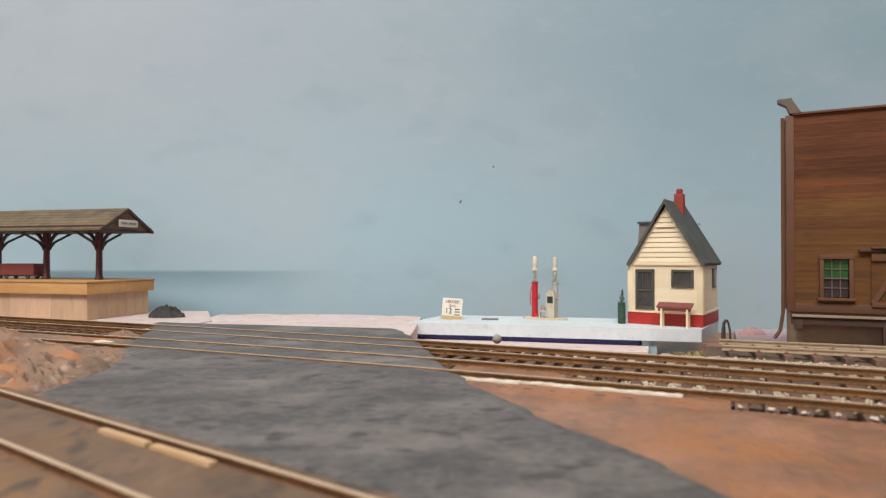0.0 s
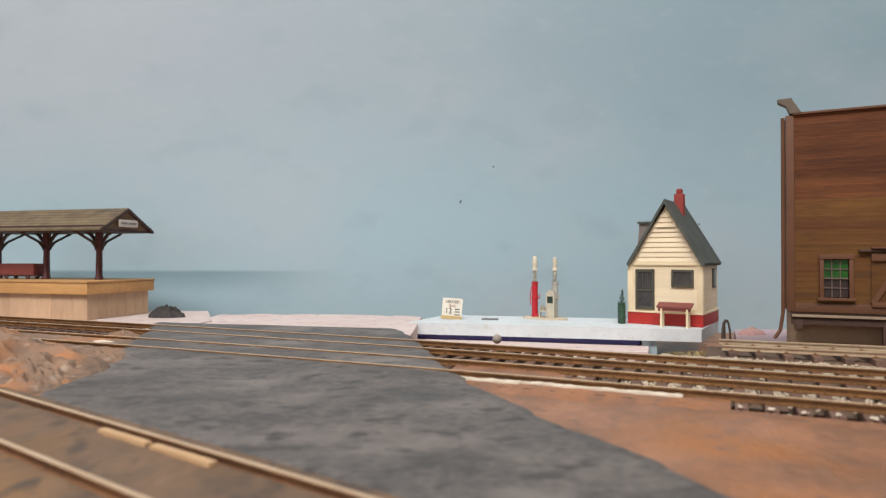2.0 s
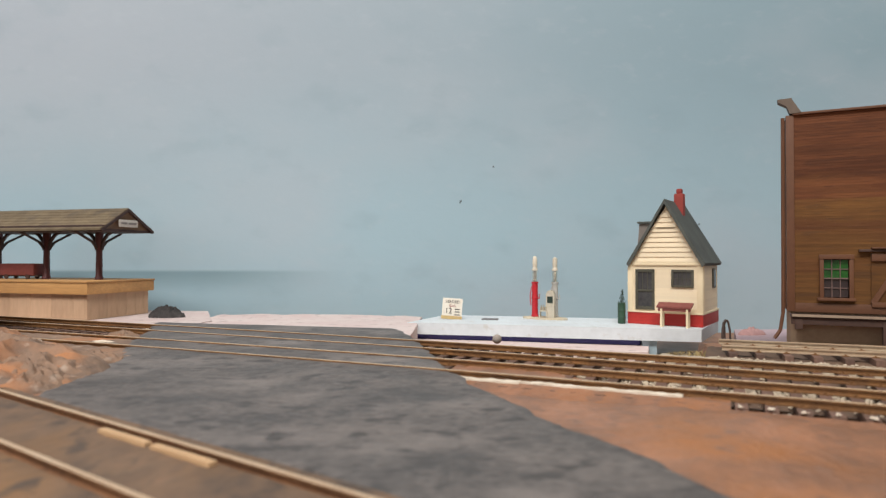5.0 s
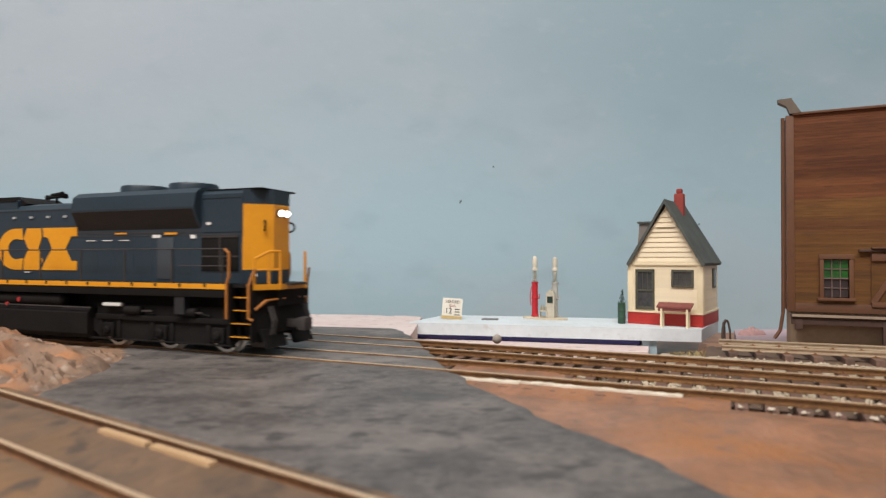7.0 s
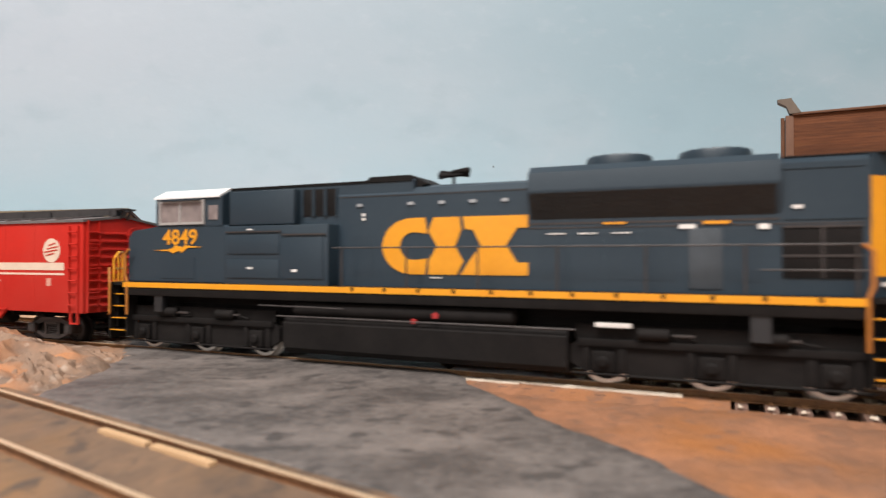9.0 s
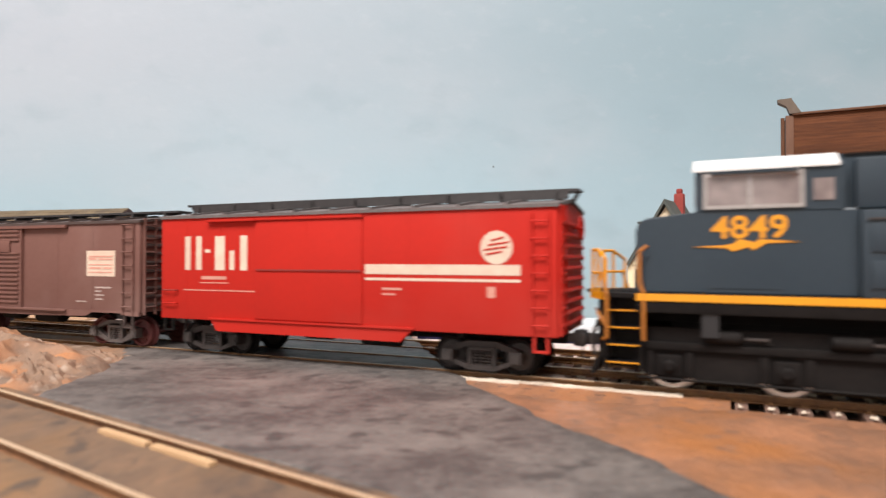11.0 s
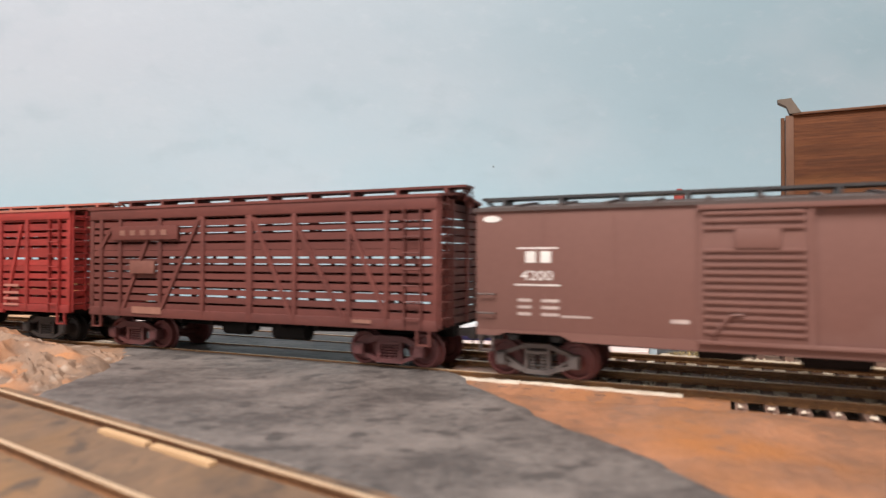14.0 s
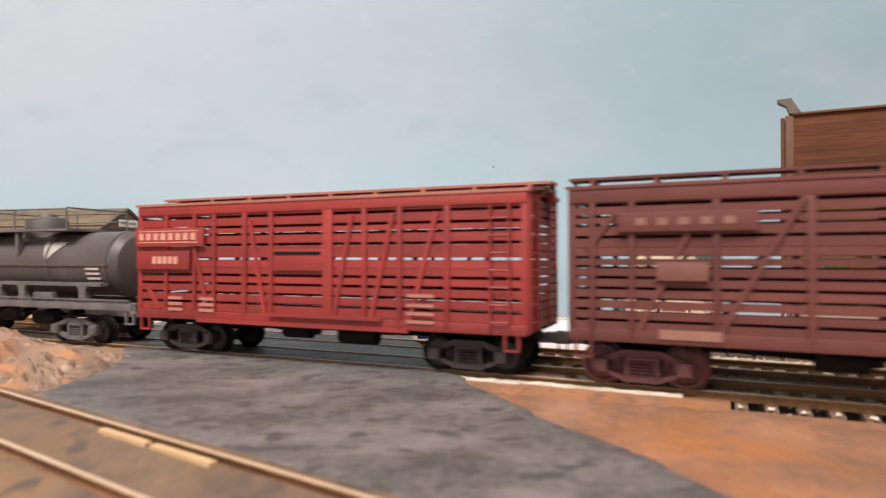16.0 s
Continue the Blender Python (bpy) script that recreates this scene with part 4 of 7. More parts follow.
def price_sign():
    ob = thing("price_sign", 5.4, 380.5, -7.0, -4, "leaning white price board with black and red writing", "sign")
    paper = mat("sign_white", (0.78, 0.74, 0.66), (0.7, 0.64, 0.54), 0.7, big=90, fine=600)
    ink = mat("sign_ink", (0.06, 0.05, 0.05), None, 0.7)
    tilt = part("board", boxes((-6.4, 6.0, -0.4, 0.4, 0.2, 13.0), bevel=0.1), paper, ob)
    tilt.matrix_basis = pose(0, 0, 0, -8, 4, 0)
    part("foot_strip", boxes((-6.6, 6.2, -0.9, 0.5, 0, 2.0)), mat("sign_yellowed", (0.62, 0.45, 0.2), None, 0.7), tilt)
    lettering("price_text", "LEADED", 2.4, -0.2, -0.55, 10.8, ink, tilt, "black writing", 1.0)
    lettering("price_text", "GAS", 2.2, -0.2, -0.55, 8.2, mat("sign_ink_red", (0.35, 0.06, 0.05), None, 0.7), tilt, "red writing", 1.0)
    lettering("price_text", "12", 5.0, -2.4, -0.55, 5.0, ink, tilt, "black writing", 0.9)
    plates_on = boxes((1.6, 4.4, -0.52, -0.4, 4.4, 5.0), (1.6, 4.4, -0.52, -0.4, 6.0, 6.6), (1.6, 4.6, -0.52, -0.4, 2.6, 3.2))
    part("small_print", plates_on, ink, tilt)
    hatch = part("drain_cover", boxes((-5, 5, -3, 3, 0, 0.7), bevel=0.2), mat("grey_cover", (0.2, 0.19, 0.19), None, 0.8))
    hatch.matrix_basis = pose(29 * MM, 378 * MM, -7.0 * MM, 0, 0, -12)
    tagged(hatch, "thin flat grey cover lying on the foam board", "cover")


def green_barrel():
    ob = thing("barrel_planter", 103.6, 356.5, -7.0, 0, "green ribbed drum holding a small dark bush", "barrel")
    g = mat("drum_green", (0.035, 0.09, 0.05), (0.025, 0.06, 0.035), 0.5, big=90, fine=700)
    part("drum", made(lambda bm: lathe(bm, [(2.1, 0), (2.2, 0.3), (2.2, 3.6), (2.35, 3.9), (2.2, 4.2), (2.2, 7.6), (2.35, 7.9), (2.2, 8.2), (2.2, 11.8), (2.35, 12.1), (2.1, 12.2)], n=20)), g, ob)
    rnd = random.Random(4)
    bm = bmesh.new()
    for _ in range(170):
        h = rnd.uniform(0, 1)
        a, r = rnd.uniform(0, 6.28), (1 - h) * 2.0 * rnd.uniform(0.3, 1)
        p = Vector((0.4 + r * math.cos(a), r * math.sin(a), 11.8 + h * 7.4))
        q = p + Vector((rnd.uniform(-0.9, 0.9), rnd.uniform(-0.9, 0.9), rnd.uniform(0.1, 1.0)))
        w = Vector((rnd.uniform(-0.4, 0.4), rnd.uniform(-0.4, 0.4), 0))
        bm.faces.new((bm.verts.new(p - w), bm.verts.new(q), bm.verts.new(p + w)))
    tagged(part("bush", bm, mat("dark_bush", (0.02, 0.05, 0.03), (0.04, 0.07, 0.04), 0.8), ob), kind="stuff")


def hoops():
    """A bent wire hoop standing by the siding end, and a crumb of pink foam behind it."""
    ob = thing("wire_bumper", 143.6, 312, -12.0, -20, "dark brown bent wire hoop at the siding end", "bumper")
    m = mat("dark_wire", (0.1, 0.07, 0.06), None, 0.6)
    pts = [(-1.7, 0, 0), (-1.4, 0, 7), (-0.8, 0, 10.4), (0.2, 0, 11.6), (1.0, 0, 10.6), (1.7, 0, 6.5), (2.1, 0, 0)]
    bm = bmesh.new()
    for k, (a, b) in enumerate(zip(pts, pts[1:])):
        tube(bm, a, b, 0.75 if k < 3 else 0.5, n=8)
    part("hoop", bm, m, ob)
    part("web", boxes((-1.6, -0.2, 0.2, 0.7, 0, 8.0)), m, ob)
    crumb = part("foam_crumb", made(lambda bm: lump(bm, 8, 4, 5.0, 2.4, 16, 0.5)), mat("pink_crumb", (0.55, 0.33, 0.32), (0.45, 0.27, 0.26), 0.85, bump=0.5))
    crumb.matrix_basis = pose(173 * MM, 345 * MM, -12.3 * MM)
    tagged(crumb, "crumbled lump of pink insulation foam", "foam lump")


# ---- platform shelter ----
def shelter():
    th = 0.25
    ob = thing("platform_shelter", -216.2, 373.2, -7.0, -math.degrees(th), "open wooden station canopy on a tan plank platform", "station")
    tan = mat("tan_plank", (0.64, 0.43, 0.28), (0.5, 0.33, 0.21), 0.75, big=40, fine=500, bump=0.3, stretch=(1, 1, 0.25), spread=0.12)
    gold = mat("golden_board", (0.62, 0.34, 0.13), (0.42, 0.22, 0.085), 0.65, big=40, fine=500, bump=0.3, stretch=(0.25, 1, 2), spread=0.1)
    maroon = mat("maroon_post", (0.12, 0.035, 0.035), (0.08, 0.026, 0.026), 0.5, big=80, fine=700)
    eave = mat("dark_eave", (0.075, 0.04, 0.034), (0.05, 0.03, 0.026), 0.65)
    shing = mat("tan_shingle", (0.2, 0.15, 0.09), (0.12, 0.088, 0.055), 0.9, big=120, fine=1200, bump=0.8, stain=(0.11, 0.085, 0.06), spread=0.1)
    L, D = 100, 52
    part("platform_core", boxes((-L, -0.6, 0.6, D - 0.6, -1, 22.5)), tan, ob)
    rnd = random.Random(8)
    x = -L
    while x < -0.5:
        w = min(8.2, -0.2 - x)
        part("plank", boxes((x, x + w - 0.1, -0.1 - rnd.uniform(0, 0.15), 0.7, 0, 16.2)), tan, ob)
        x += 8.2
    y = 0.0
    while y < D - 1:
        w = min(8.0, D - y)
        part("plank", boxes((-0.7, 0.1 + rnd.uniform(0, 0.15), y, y + w - 0.1, 0, 16.2)), tan, ob)
        y += 8.0
    part("deck_board", boxes((-L, 3.2, -3.0, D + 3, 22.6, 23.6), bevel=0.2), gold, ob)
    part("edge_board", boxes((-L, 2.6, -2.6, -1.2, 15.6, 22.5), bevel=0.2), gold, ob)
    part("edge_board", boxes((1.2, 2.7, -1.2, D + 2.6, 15.6, 22.5), bevel=0.2), gold, ob)
    py = 25.5
    for x in (-15.5, -58, -99):
        post = part("post", made(lambda bm: (lathe(bm, [(2.7, 23.5), (2.7, 25), (2.1, 26), (1.9, 44), (2.4, 47.5), (2.6, 54.6)], at=(x, py, 0), n=12))), maroon, ob)
        for way in (-1, 1):
            bm = bmesh.new()
            pts = [(x + way * 2.0, 43), (x + way * 3.0, 49), (x + way * 6.5, 53.0), (x + way * 10, 54.6)]
            for a, b in zip(pts, pts[1:]):
                bar_xz(bm, a, b, 1.5, py - 0.9, py + 0.9)
            part("bracket", bm, eave, post)
        for way in (-1, 1):
            bm = bmesh.new()
            for a, b in (((py + way * 2, 44), (py + way * 6, 48.4)), ((py + way * 6, 48.4), (py + way * 19, 54.4))):
                d = math.hypot(b[0] - a[0], b[1] - a[1])
                ny, nz = -(b[1] - a[1]) / d * 0.6, (b[0] - a[0]) / d * 0.6
                prism(bm, ((a[0] + ny, a[1] + nz), (b[0] + ny, b[1] + nz), (b[0] - ny, b[1] - nz), (a[0] - ny, a[1] - nz)), "X", x - 0.7, x + 0.7)
            part("bracket", bm, eave, post)
    part("ceiling_board", boxes((-L, 6.4, py - 19.5, py + 19.5, 54.4, 56.0)), eave, ob)
    part("fascia", boxes((-L, 6.8, py - 21.2, py - 19.4, 54.8, 58.2), (-L, 6.8, py + 19.4, py + 21.2, 54.8, 58.2)), eave, ob)
    gable = part("gable_end", made(lambda bm: prism(bm, ((py - 19, 56), (py, 68), (py + 19, 56)), "X", 4.6, 5.8)), mat("gable_brown", (0.22, 0.13, 0.075), None, 0.7), ob)
    for way in (-1, 1):
        part("barge_board", made(lambda bm: prism(bm, ((py, 67.8), (py, 69.6), (py + way * 23, 55.6), (py + way * 22, 54.2)), "X", 5.6, 7.6)), eave, gable)
        rows = 7
        for k in range(rows):
            a, b = k / rows, (k + 1) / rows + 0.03
            bm = bmesh.new()
            prism(bm, ((py + way * 22.6 * a, 70.0 - 14 * a), (py + way * 22.6 * a, 69.2 - 14 * a), (py + way * 22.6 * b, 69.2 - 14 * b), (py + way * 22.6 * b, 70.3 - 14 * b)), "X", -L, 7.0)
            part("shingle_course", bm, shing, ob)
    sign = part("name_sign", boxes((7.6, 8.1, py - 9, py + 7, 57.6, 62.2), bevel=0.1), mat("white_sign", (0.72, 0.68, 0.62), None, 0.7), gable, "white station name board")
    part("sign_bars", boxes((8.1, 8.25, py - 7.4, py - 2.2, 59.2, 60.6), (8.1, 8.25, py - 1.2, py + 5.6, 59.2, 60.6)), mat("sign_grey", (0.28, 0.25, 0.24), None, 0.7), sign)
    # baggage cart on the platform
    c, s = math.cos(th), math.sin(th)
    cx, cy = -216.2 - 77 * c + 24 * s, 373.2 + 77 * s + 24 * c
    cart = thing("baggage_cart", cx, cy, 16.6, -math.degrees(th), "dull red baggage cart standing on the platform", "cart")
    red = mat("cart_red", (0.24, 0.06, 0.055), (0.17, 0.045, 0.042), 0.65)
    part("body", boxes((-14, 14, -4, 4, 2.6, 10.4), bevel=0.3), red, cart)
    part("frame", boxes((-14.6, 16.5, -3, 3, 1.8, 2.8)), eave, cart)
    for x in (-9, 9):
        for y in (-3.6, 3.6):
            part("wheel", made(lambda bm: lathe(bm, [(1.7, -0.4), (1.7, 0.4)], at=(x, y, 1.7), axis="Y", n=16)), eave, cart)


warehouse()
station_house()
pump_island()
price_sign()
green_barrel()
hoops()
shelter()


# ---- the train ----
TRAIN, WHEELS = [], []
BLACK = mat("black_running_gear", (0.007, 0.006, 0.006), (0.014, 0.012, 0.0115), 0.75, big=120, fine=900, bump=0.3, shine=0.15)
GREYGEAR = mat("grey_weathered_gear", (0.05, 0.04, 0.038), (0.026, 0.022, 0.021), 0.6, big=150, fine=900, bump=0.3)
ARCHGREY = mat("pale_grey_truss", (0.15, 0.13, 0.125), (0.09, 0.078, 0.076), 0.6, big=150, fine=900, bump=0.3)
REDGEAR = mat("oxide_red_gear", (0.14, 0.045, 0.045), (0.08, 0.03, 0.032), 0.6, big=150, fine=900, bump=0.3)
WHEELRED = mat("dull_red_wheel", (0.16, 0.04, 0.04), (0.1, 0.03, 0.03), 0.55, big=150, fine=900)
STEEL = mat("bright_wheel_rim", (0.8, 0.77, 0.73), (0.66, 0.63, 0.59), 0.32, metal=0.45, big=200, fine=900, bump=0.05)
ROOFBLACK = mat("roof_black", (0.022, 0.021, 0.023), (0.045, 0.042, 0.043), 0.5, big=60, fine=700, bump=0.3)
CREAM = mat("cream_lettering", (0.75, 0.62, 0.5), (0.66, 0.5, 0.4), 0.6, big=200, fine=900, bump=0.05)
WHITE = mat("white_lettering", (0.8, 0.78, 0.75), (0.66, 0.62, 0.6), 0.6, big=200, fine=900, bump=0.05)
BLUE = mat("dark_blue_paint", (0.019, 0.034, 0.049), (0.024, 0.04, 0.055), 0.45, big=50, fine=700, bump=0.08, spread=0.03, shine=0.4)
YELLOW = mat("chrome_yellow_paint", (0.78, 0.33, 0.015), (0.7, 0.28, 0.012), 0.42, big=70, fine=700, bump=0.06, spread=0.02)
ORANGE = mat("orange_handrail", (0.5, 0.19, 0.03), (0.4, 0.14, 0.025), 0.5, big=90, fine=700)
CABGLASS = mat("pale_cab_glass", (0.3, 0.25, 0.24), (0.16, 0.13, 0.13), 0.15, big=110, fine=300, bump=0.02)
GRILLE = mat("black_intake_mesh", (0.012, 0.012, 0.013), (0.02, 0.02, 0.02), 0.6, big=200, fine=1600, bump=0.8)
HEADLAMP = glow("headlamp_glow", (1.0, 0.9, 0.82), 9)
OXIDE = mat("boxcar_brown", (0.18, 0.087, 0.072), (0.158, 0.075, 0.062), 0.6, big=35, fine=600, bump=0.1, stain=(0.215, 0.12, 0.103), stain_at=0.64, spread=0.02, shine=0.35)
OXIDE_DARK = mat("boxcar_brown_roof", (0.085, 0.06, 0.055), (0.06, 0.045, 0.042), 0.55, big=60, fine=600)
SCARLET = mat("boxcar_red", (0.5, 0.023, 0.015), (0.44, 0.022, 0.015), 0.62, big=35, fine=600, bump=0.08, stain=(0.47, 0.036, 0.026), stain_at=0.62, spread=0.02, shine=0.15)
FADED = mat("faded_pink_lettering", (0.68, 0.36, 0.29), (0.58, 0.26, 0.2), 0.6, big=200, fine=900, bump=0.05)
DIMWHITE = mat("dusty_white_lettering", (0.5, 0.42, 0.39), (0.36, 0.28, 0.26), 0.6, big=250, fine=900, bump=0.05)
PALEROOF = mat("grey_roof", (0.16, 0.14, 0.14), (0.1, 0.088, 0.088), 0.6, big=60, fine=600)
STOCKBROWN = mat("stock_brown_red", (0.148, 0.045, 0.037), (0.108, 0.034, 0.029), 0.6, big=60, fine=700, bump=0.25, mix=0.4, spread=0.14, stretch=(0.3, 1, 1), shine=0.35)
STOCKRED = mat("stock_bright_red", (0.33, 0.036, 0.031), (0.22, 0.027, 0.024), 0.5, big=60, fine=700, bump=0.25, mix=0.4, spread=0.16, stretch=(0.3, 1, 1))
TANROOF = mat("tan_red_roof", (0.4, 0.16, 0.11), (0.34, 0.1, 0.08), 0.6, big=60, fine=700)
TANKBLACK = mat("tank_black", (0.075, 0.062, 0.062), (0.115, 0.094, 0.09), 0.48, big=60, fine=700, bump=0.15, stain=(0.15, 0.12, 0.112))
TANKGREY = mat("tank_frame_grey", (0.17, 0.15, 0.147), (0.09, 0.08, 0.078), 0.6, big=120, fine=900, bump=0.2)
# boxcar brown darkened: the shade on the car end is put into the colour
OXIDE_END_SHADE = mat("car_end_shadow_brown", (0.06, 0.04, 0.036), (0.045, 0.032, 0.03), 0.6, big=80, fine=700)


def bar(bm, p, q, th, y0, y1):
    """A flat bar in a side view from (x, z) p to q."""
    (x0, z0), (x1, z1) = p, q
    d = math.hypot(x1 - x0, z1 - z0)
    nx, nz = -(z1 - z0) / d * th / 2, (x1 - x0) / d * th / 2
    prism(bm, ((x0 + nx, z0 + nz), (x1 + nx, z1 + nz), (x1 - nx, z1 - nz), (x0 - nx, z0 - nz)), "Y", y0, y1)


def wheelset_mesh(radius, face_mat, rim_mat):
    bm = bmesh.new()
    for side in (-1, 1):
        y = side * 8.0
        prof = [(0.9, y - side * 1.3), (1.6, y - side * 1.2), (radius * 0.72, y - side * 0.9), (radius * 0.8, y - side * 1.3), (radius + 0.75, y - side * 1.3), (radius + 0.75, y - side * 0.7), (radius, y - side * 0.5),
                (radius - 0.08, y + side * 1.4), (radius * 0.82, y + side * 1.45), (radius * 0.76, y + side * 0.6), (radius * 0.4, y + side * 0.8), (radius * 0.34, y + side * 1.5), (0.5, y + side * 1.6)]
        lathe(bm, prof, axis="Y", n=28)
        for k in range(4):
            a = k * math.pi / 2 + 0.3
            c = Vector((math.cos(a) * radius * 0.58, y + side * 0.55, math.sin(a) * radius * 0.58))
            tube(bm, c, c + Vector((0, side * 0.35, 0)), 0.42, n=6)
    tube(bm, (0, -7.5, 0), (0, 7.5, 0), 0.95, n=10)
    me = mesh_of("wheelset", bm, face_mat)
    me.materials.append(rim_mat)
    for p in me.polygons:
        c = p.center
        if math.hypot(c.x, c.z) > radius * 0.8 * MM:
            p.material_index = 1
    return me


WS_RED = wheelset_mesh(4.75, WHEELRED, WHEELRED)
WS_DARK = wheelset_mesh(4.75, GREYGEAR, BLACK)
WS_LOCO = wheelset_mesh(5.85, BLACK, STEEL)


def side_frame(side, style):
    """A two-axle side frame with journals and springs: a deep casting, or a light truss of bars."""
    bm = bmesh.new()
    y0, y1 = sorted((side * 10.2, side * 12.0))
    if style == "truss":
        rows = (((-9.5, 6.0), (-3.0, 8.4), 1.0), ((-3.4, 8.4), (3.4, 8.4), 1.1), ((3.0, 8.4), (9.5, 6.0), 1.0), ((-9.5, 4.0), (-3.2, 1.9), 0.9), ((-3.4, 1.8), (3.4, 1.8), 1.1), ((3.2, 1.9), (9.5, 4.0), 0.9),
                ((-8.6, 5.4), (-3.2, 2.0), 0.7), ((3.2, 2.0), (8.6, 5.4), 0.7), ((-2.9, 1.8), (-2.9, 8.4), 0.8), ((2.9, 1.8), (2.9, 8.4), 0.8))
    else:
        rows = (((-10.2, 6.0), (-4.2, 8.0), 1.5), ((-4.3, 8.0), (4.3, 8.0), 1.6), ((4.2, 8.0), (10.2, 6.0), 1.5), ((-9.5, 3.8), (-4.0, 1.9), 1.1), ((-4.2, 1.8), (4.2, 1.8), 1.3), ((4.0, 1.9), (9.5, 3.8), 1.1),
                ((-3.4, 1.8), (-3.4, 8.0), 1.0), ((3.4, 1.8), (3.4, 8.0), 1.0))
    for a, b, th in rows:
        bar(bm, a, b, th, y0, y1)
    for x in (-9.5, 9.5):
        w = 1.3 if style == "truss" else 1.7
        yo = sorted((side * 10.0, side * 13.2))
        box(bm, x - w, x + w, *yo, 3.2, 6.6, bevel=0.35)
        box(bm, x - w + 0.5, x + w - 0.5, *sorted((side * 13.1, side * 13.5)), 3.6, 6.0)
    for x in (-1.3, 1.3) if style == "truss" else (-1.8, 0, 1.8):
        for k in range(5):
            tube(bm, (x, side * 11.1, 2.5 + k * 0.8), (x, side * 11.1, 2.95 + k * 0.8), 0.85, n=8)
    box(bm, -2.9, 2.9, *sorted((side * 9.8, side * 12.4)), 6.4, 7.2)
    return bm


def truck(car, x, material, wheels, style="cast"):
    bol = part("truck", made(lambda bm: (box(bm, -2.2, 2.2, -10.4, 10.4, 5.6, 8.4, bevel=0.3), tube(bm, (0, 0, 8.2), (0, 0, 10.6), 3.0, n=14), box(bm, -10, 10, -2, 2, 6.9, 7.6))), BLACK, car)
    bol.location = (x * MM, 0, 0)
    for side in (-1, 1):
        part("side_frame", side_frame(side, style), material, bol)
    for a in (-9.5, 9.5):
        w = part("wheelset", wheels, None, bol)
        WHEELS.append((w, 4.75, a, 4.75))
    return bol


def coupler(car, x, way):
    bm = bmesh.new()
    box(bm, *sorted((x, x + way * 3.6)), -1.3, 1.3, 8.4, 10.6, bevel=0.25)
    box(bm, *sorted((x + way * 3.2, x + way * 5.6)), -2.3, 1.9, 7.8, 11.0, bevel=0.5)
    box(bm, *sorted((x + way * 5.0, x + way * 6.2)), 0.6, 2.3, 8.2, 10.8, bevel=0.3)
    tube(bm, (x + way * 4.2, -0.5, 7.9), (x + way * 4.6, -1.2, 4.4), 0.25, n=6)
    part("coupler", bm, GREYGEAR, car)


def ladder(car, x0, x1, y, z0, z1, step, material, name="ladder"):
    bm = bmesh.new()
    for x in (x0, x1):
        box(bm, x - 0.28, x + 0.28, y - 0.55, y + 0.45, z0, z1)
    z = z0 + step * 0.6
    while z < z1:
        tube(bm, (x0, y - 0.75, z), (x1, y - 0.75, z), 0.24, n=6)
        z += step
    part(name, bm, material, car)


def end_ladder(car, x, way, y0, y1, z0, z1, step, material):
    bm = bmesh.new()
    for y in (y0, y1):
        box(bm, *sorted((x, x + way * 0.9)), y - 0.28, y + 0.28, z0, z1)
    z = z0 + step * 0.6
    while z < z1:
        tube(bm, (x + way * 1.0, y0, z), (x + way * 1.0, y1, z), 0.24, n=6)
        z += step
    part("end_ladder", bm, material, car)


def grab_iron(car, x0, x1, y, z, material):
    part("grab_iron", tubes(((x0, y, z), (x0, y - 1.0, z), 0.22), ((x0, y - 1.0, z), (x1, y - 1.0, z), 0.22), ((x1, y - 1.0, z), (x1, y, z), 0.22), n=6), material, car)


def stirrup(car, x, y, top, drop, w, material):
    part("stirrup_step", boxes((x - w, x - w + 0.6, y - 0.3, y + 0.5, top - drop, top), (x + w - 0.6, x + w, y - 0.3, y + 0.5, top - drop, top), (x - w, x + w, y - 0.4, y + 0.7, top - drop - 0.5, top - drop)), material, car)


def plates(car, name, y, material, *rows, label=""):
    """Flat painted marks on a side: rows of x0, x1, z0, z1."""
    bm = bmesh.new()
    for x0, x1, z0, z1 in rows:
        box(bm, x0, x1, y - 0.06, y + 0.04, z0, z1)
    return part(name, bm, material, car, label)


def notices(car, y, material, *rows, name="notice"):
    for row in rows:
        plates(car, name, y, material, row)


def underframe(car, half, bottom, material, lat=15.5):
    bm = bmesh.new()
    box(bm, -half + 1, half - 1, -3.2, 3.2, 8.2, bottom + 0.2)
    for k in range(-4, 5):
        x = k * half / 5
        if abs(x) < half - 26:
            box(bm, x - 0.6, x + 0.6, -lat + 1, lat - 1, bottom - 1.5, bottom + 0.1)
    part("underframe", bm, BLACK, car)
    bm = bmesh.new()
    lathe(bm, [(0.5, -6), (2.4, -5.6), (2.4, 4), (1.2, 4.5), (1.0, 7)], at=(-8, -7, bottom - 2.8), axis="X", n=14)
    box(bm, -9, -6, -8, -6, bottom - 1, bottom + 0.1)
    part("brake_cylinder", bm, BLACK, car)
    bm = bmesh.new()
    lathe(bm, [(0.8, -7), (2.6, -6), (2.6, 6), (0.8, 7)], at=(14, -9, bottom - 3.0), axis="X", n=14)
    box(bm, 13, 15, -10, -8, bottom - 1, bottom + 0.1)
    part("air_reservoir", bm, BLACK, car)
    part("brake_rod", tubes(((-38, -5, bottom - 2.2), (-12, -7, bottom - 2.8), 0.3), n=6), BLACK, car)
    part("brake_rod", tubes(((20, -9, bottom - 2.4), (40, -5, bottom - 2.4), 0.3), n=6), BLACK, car)


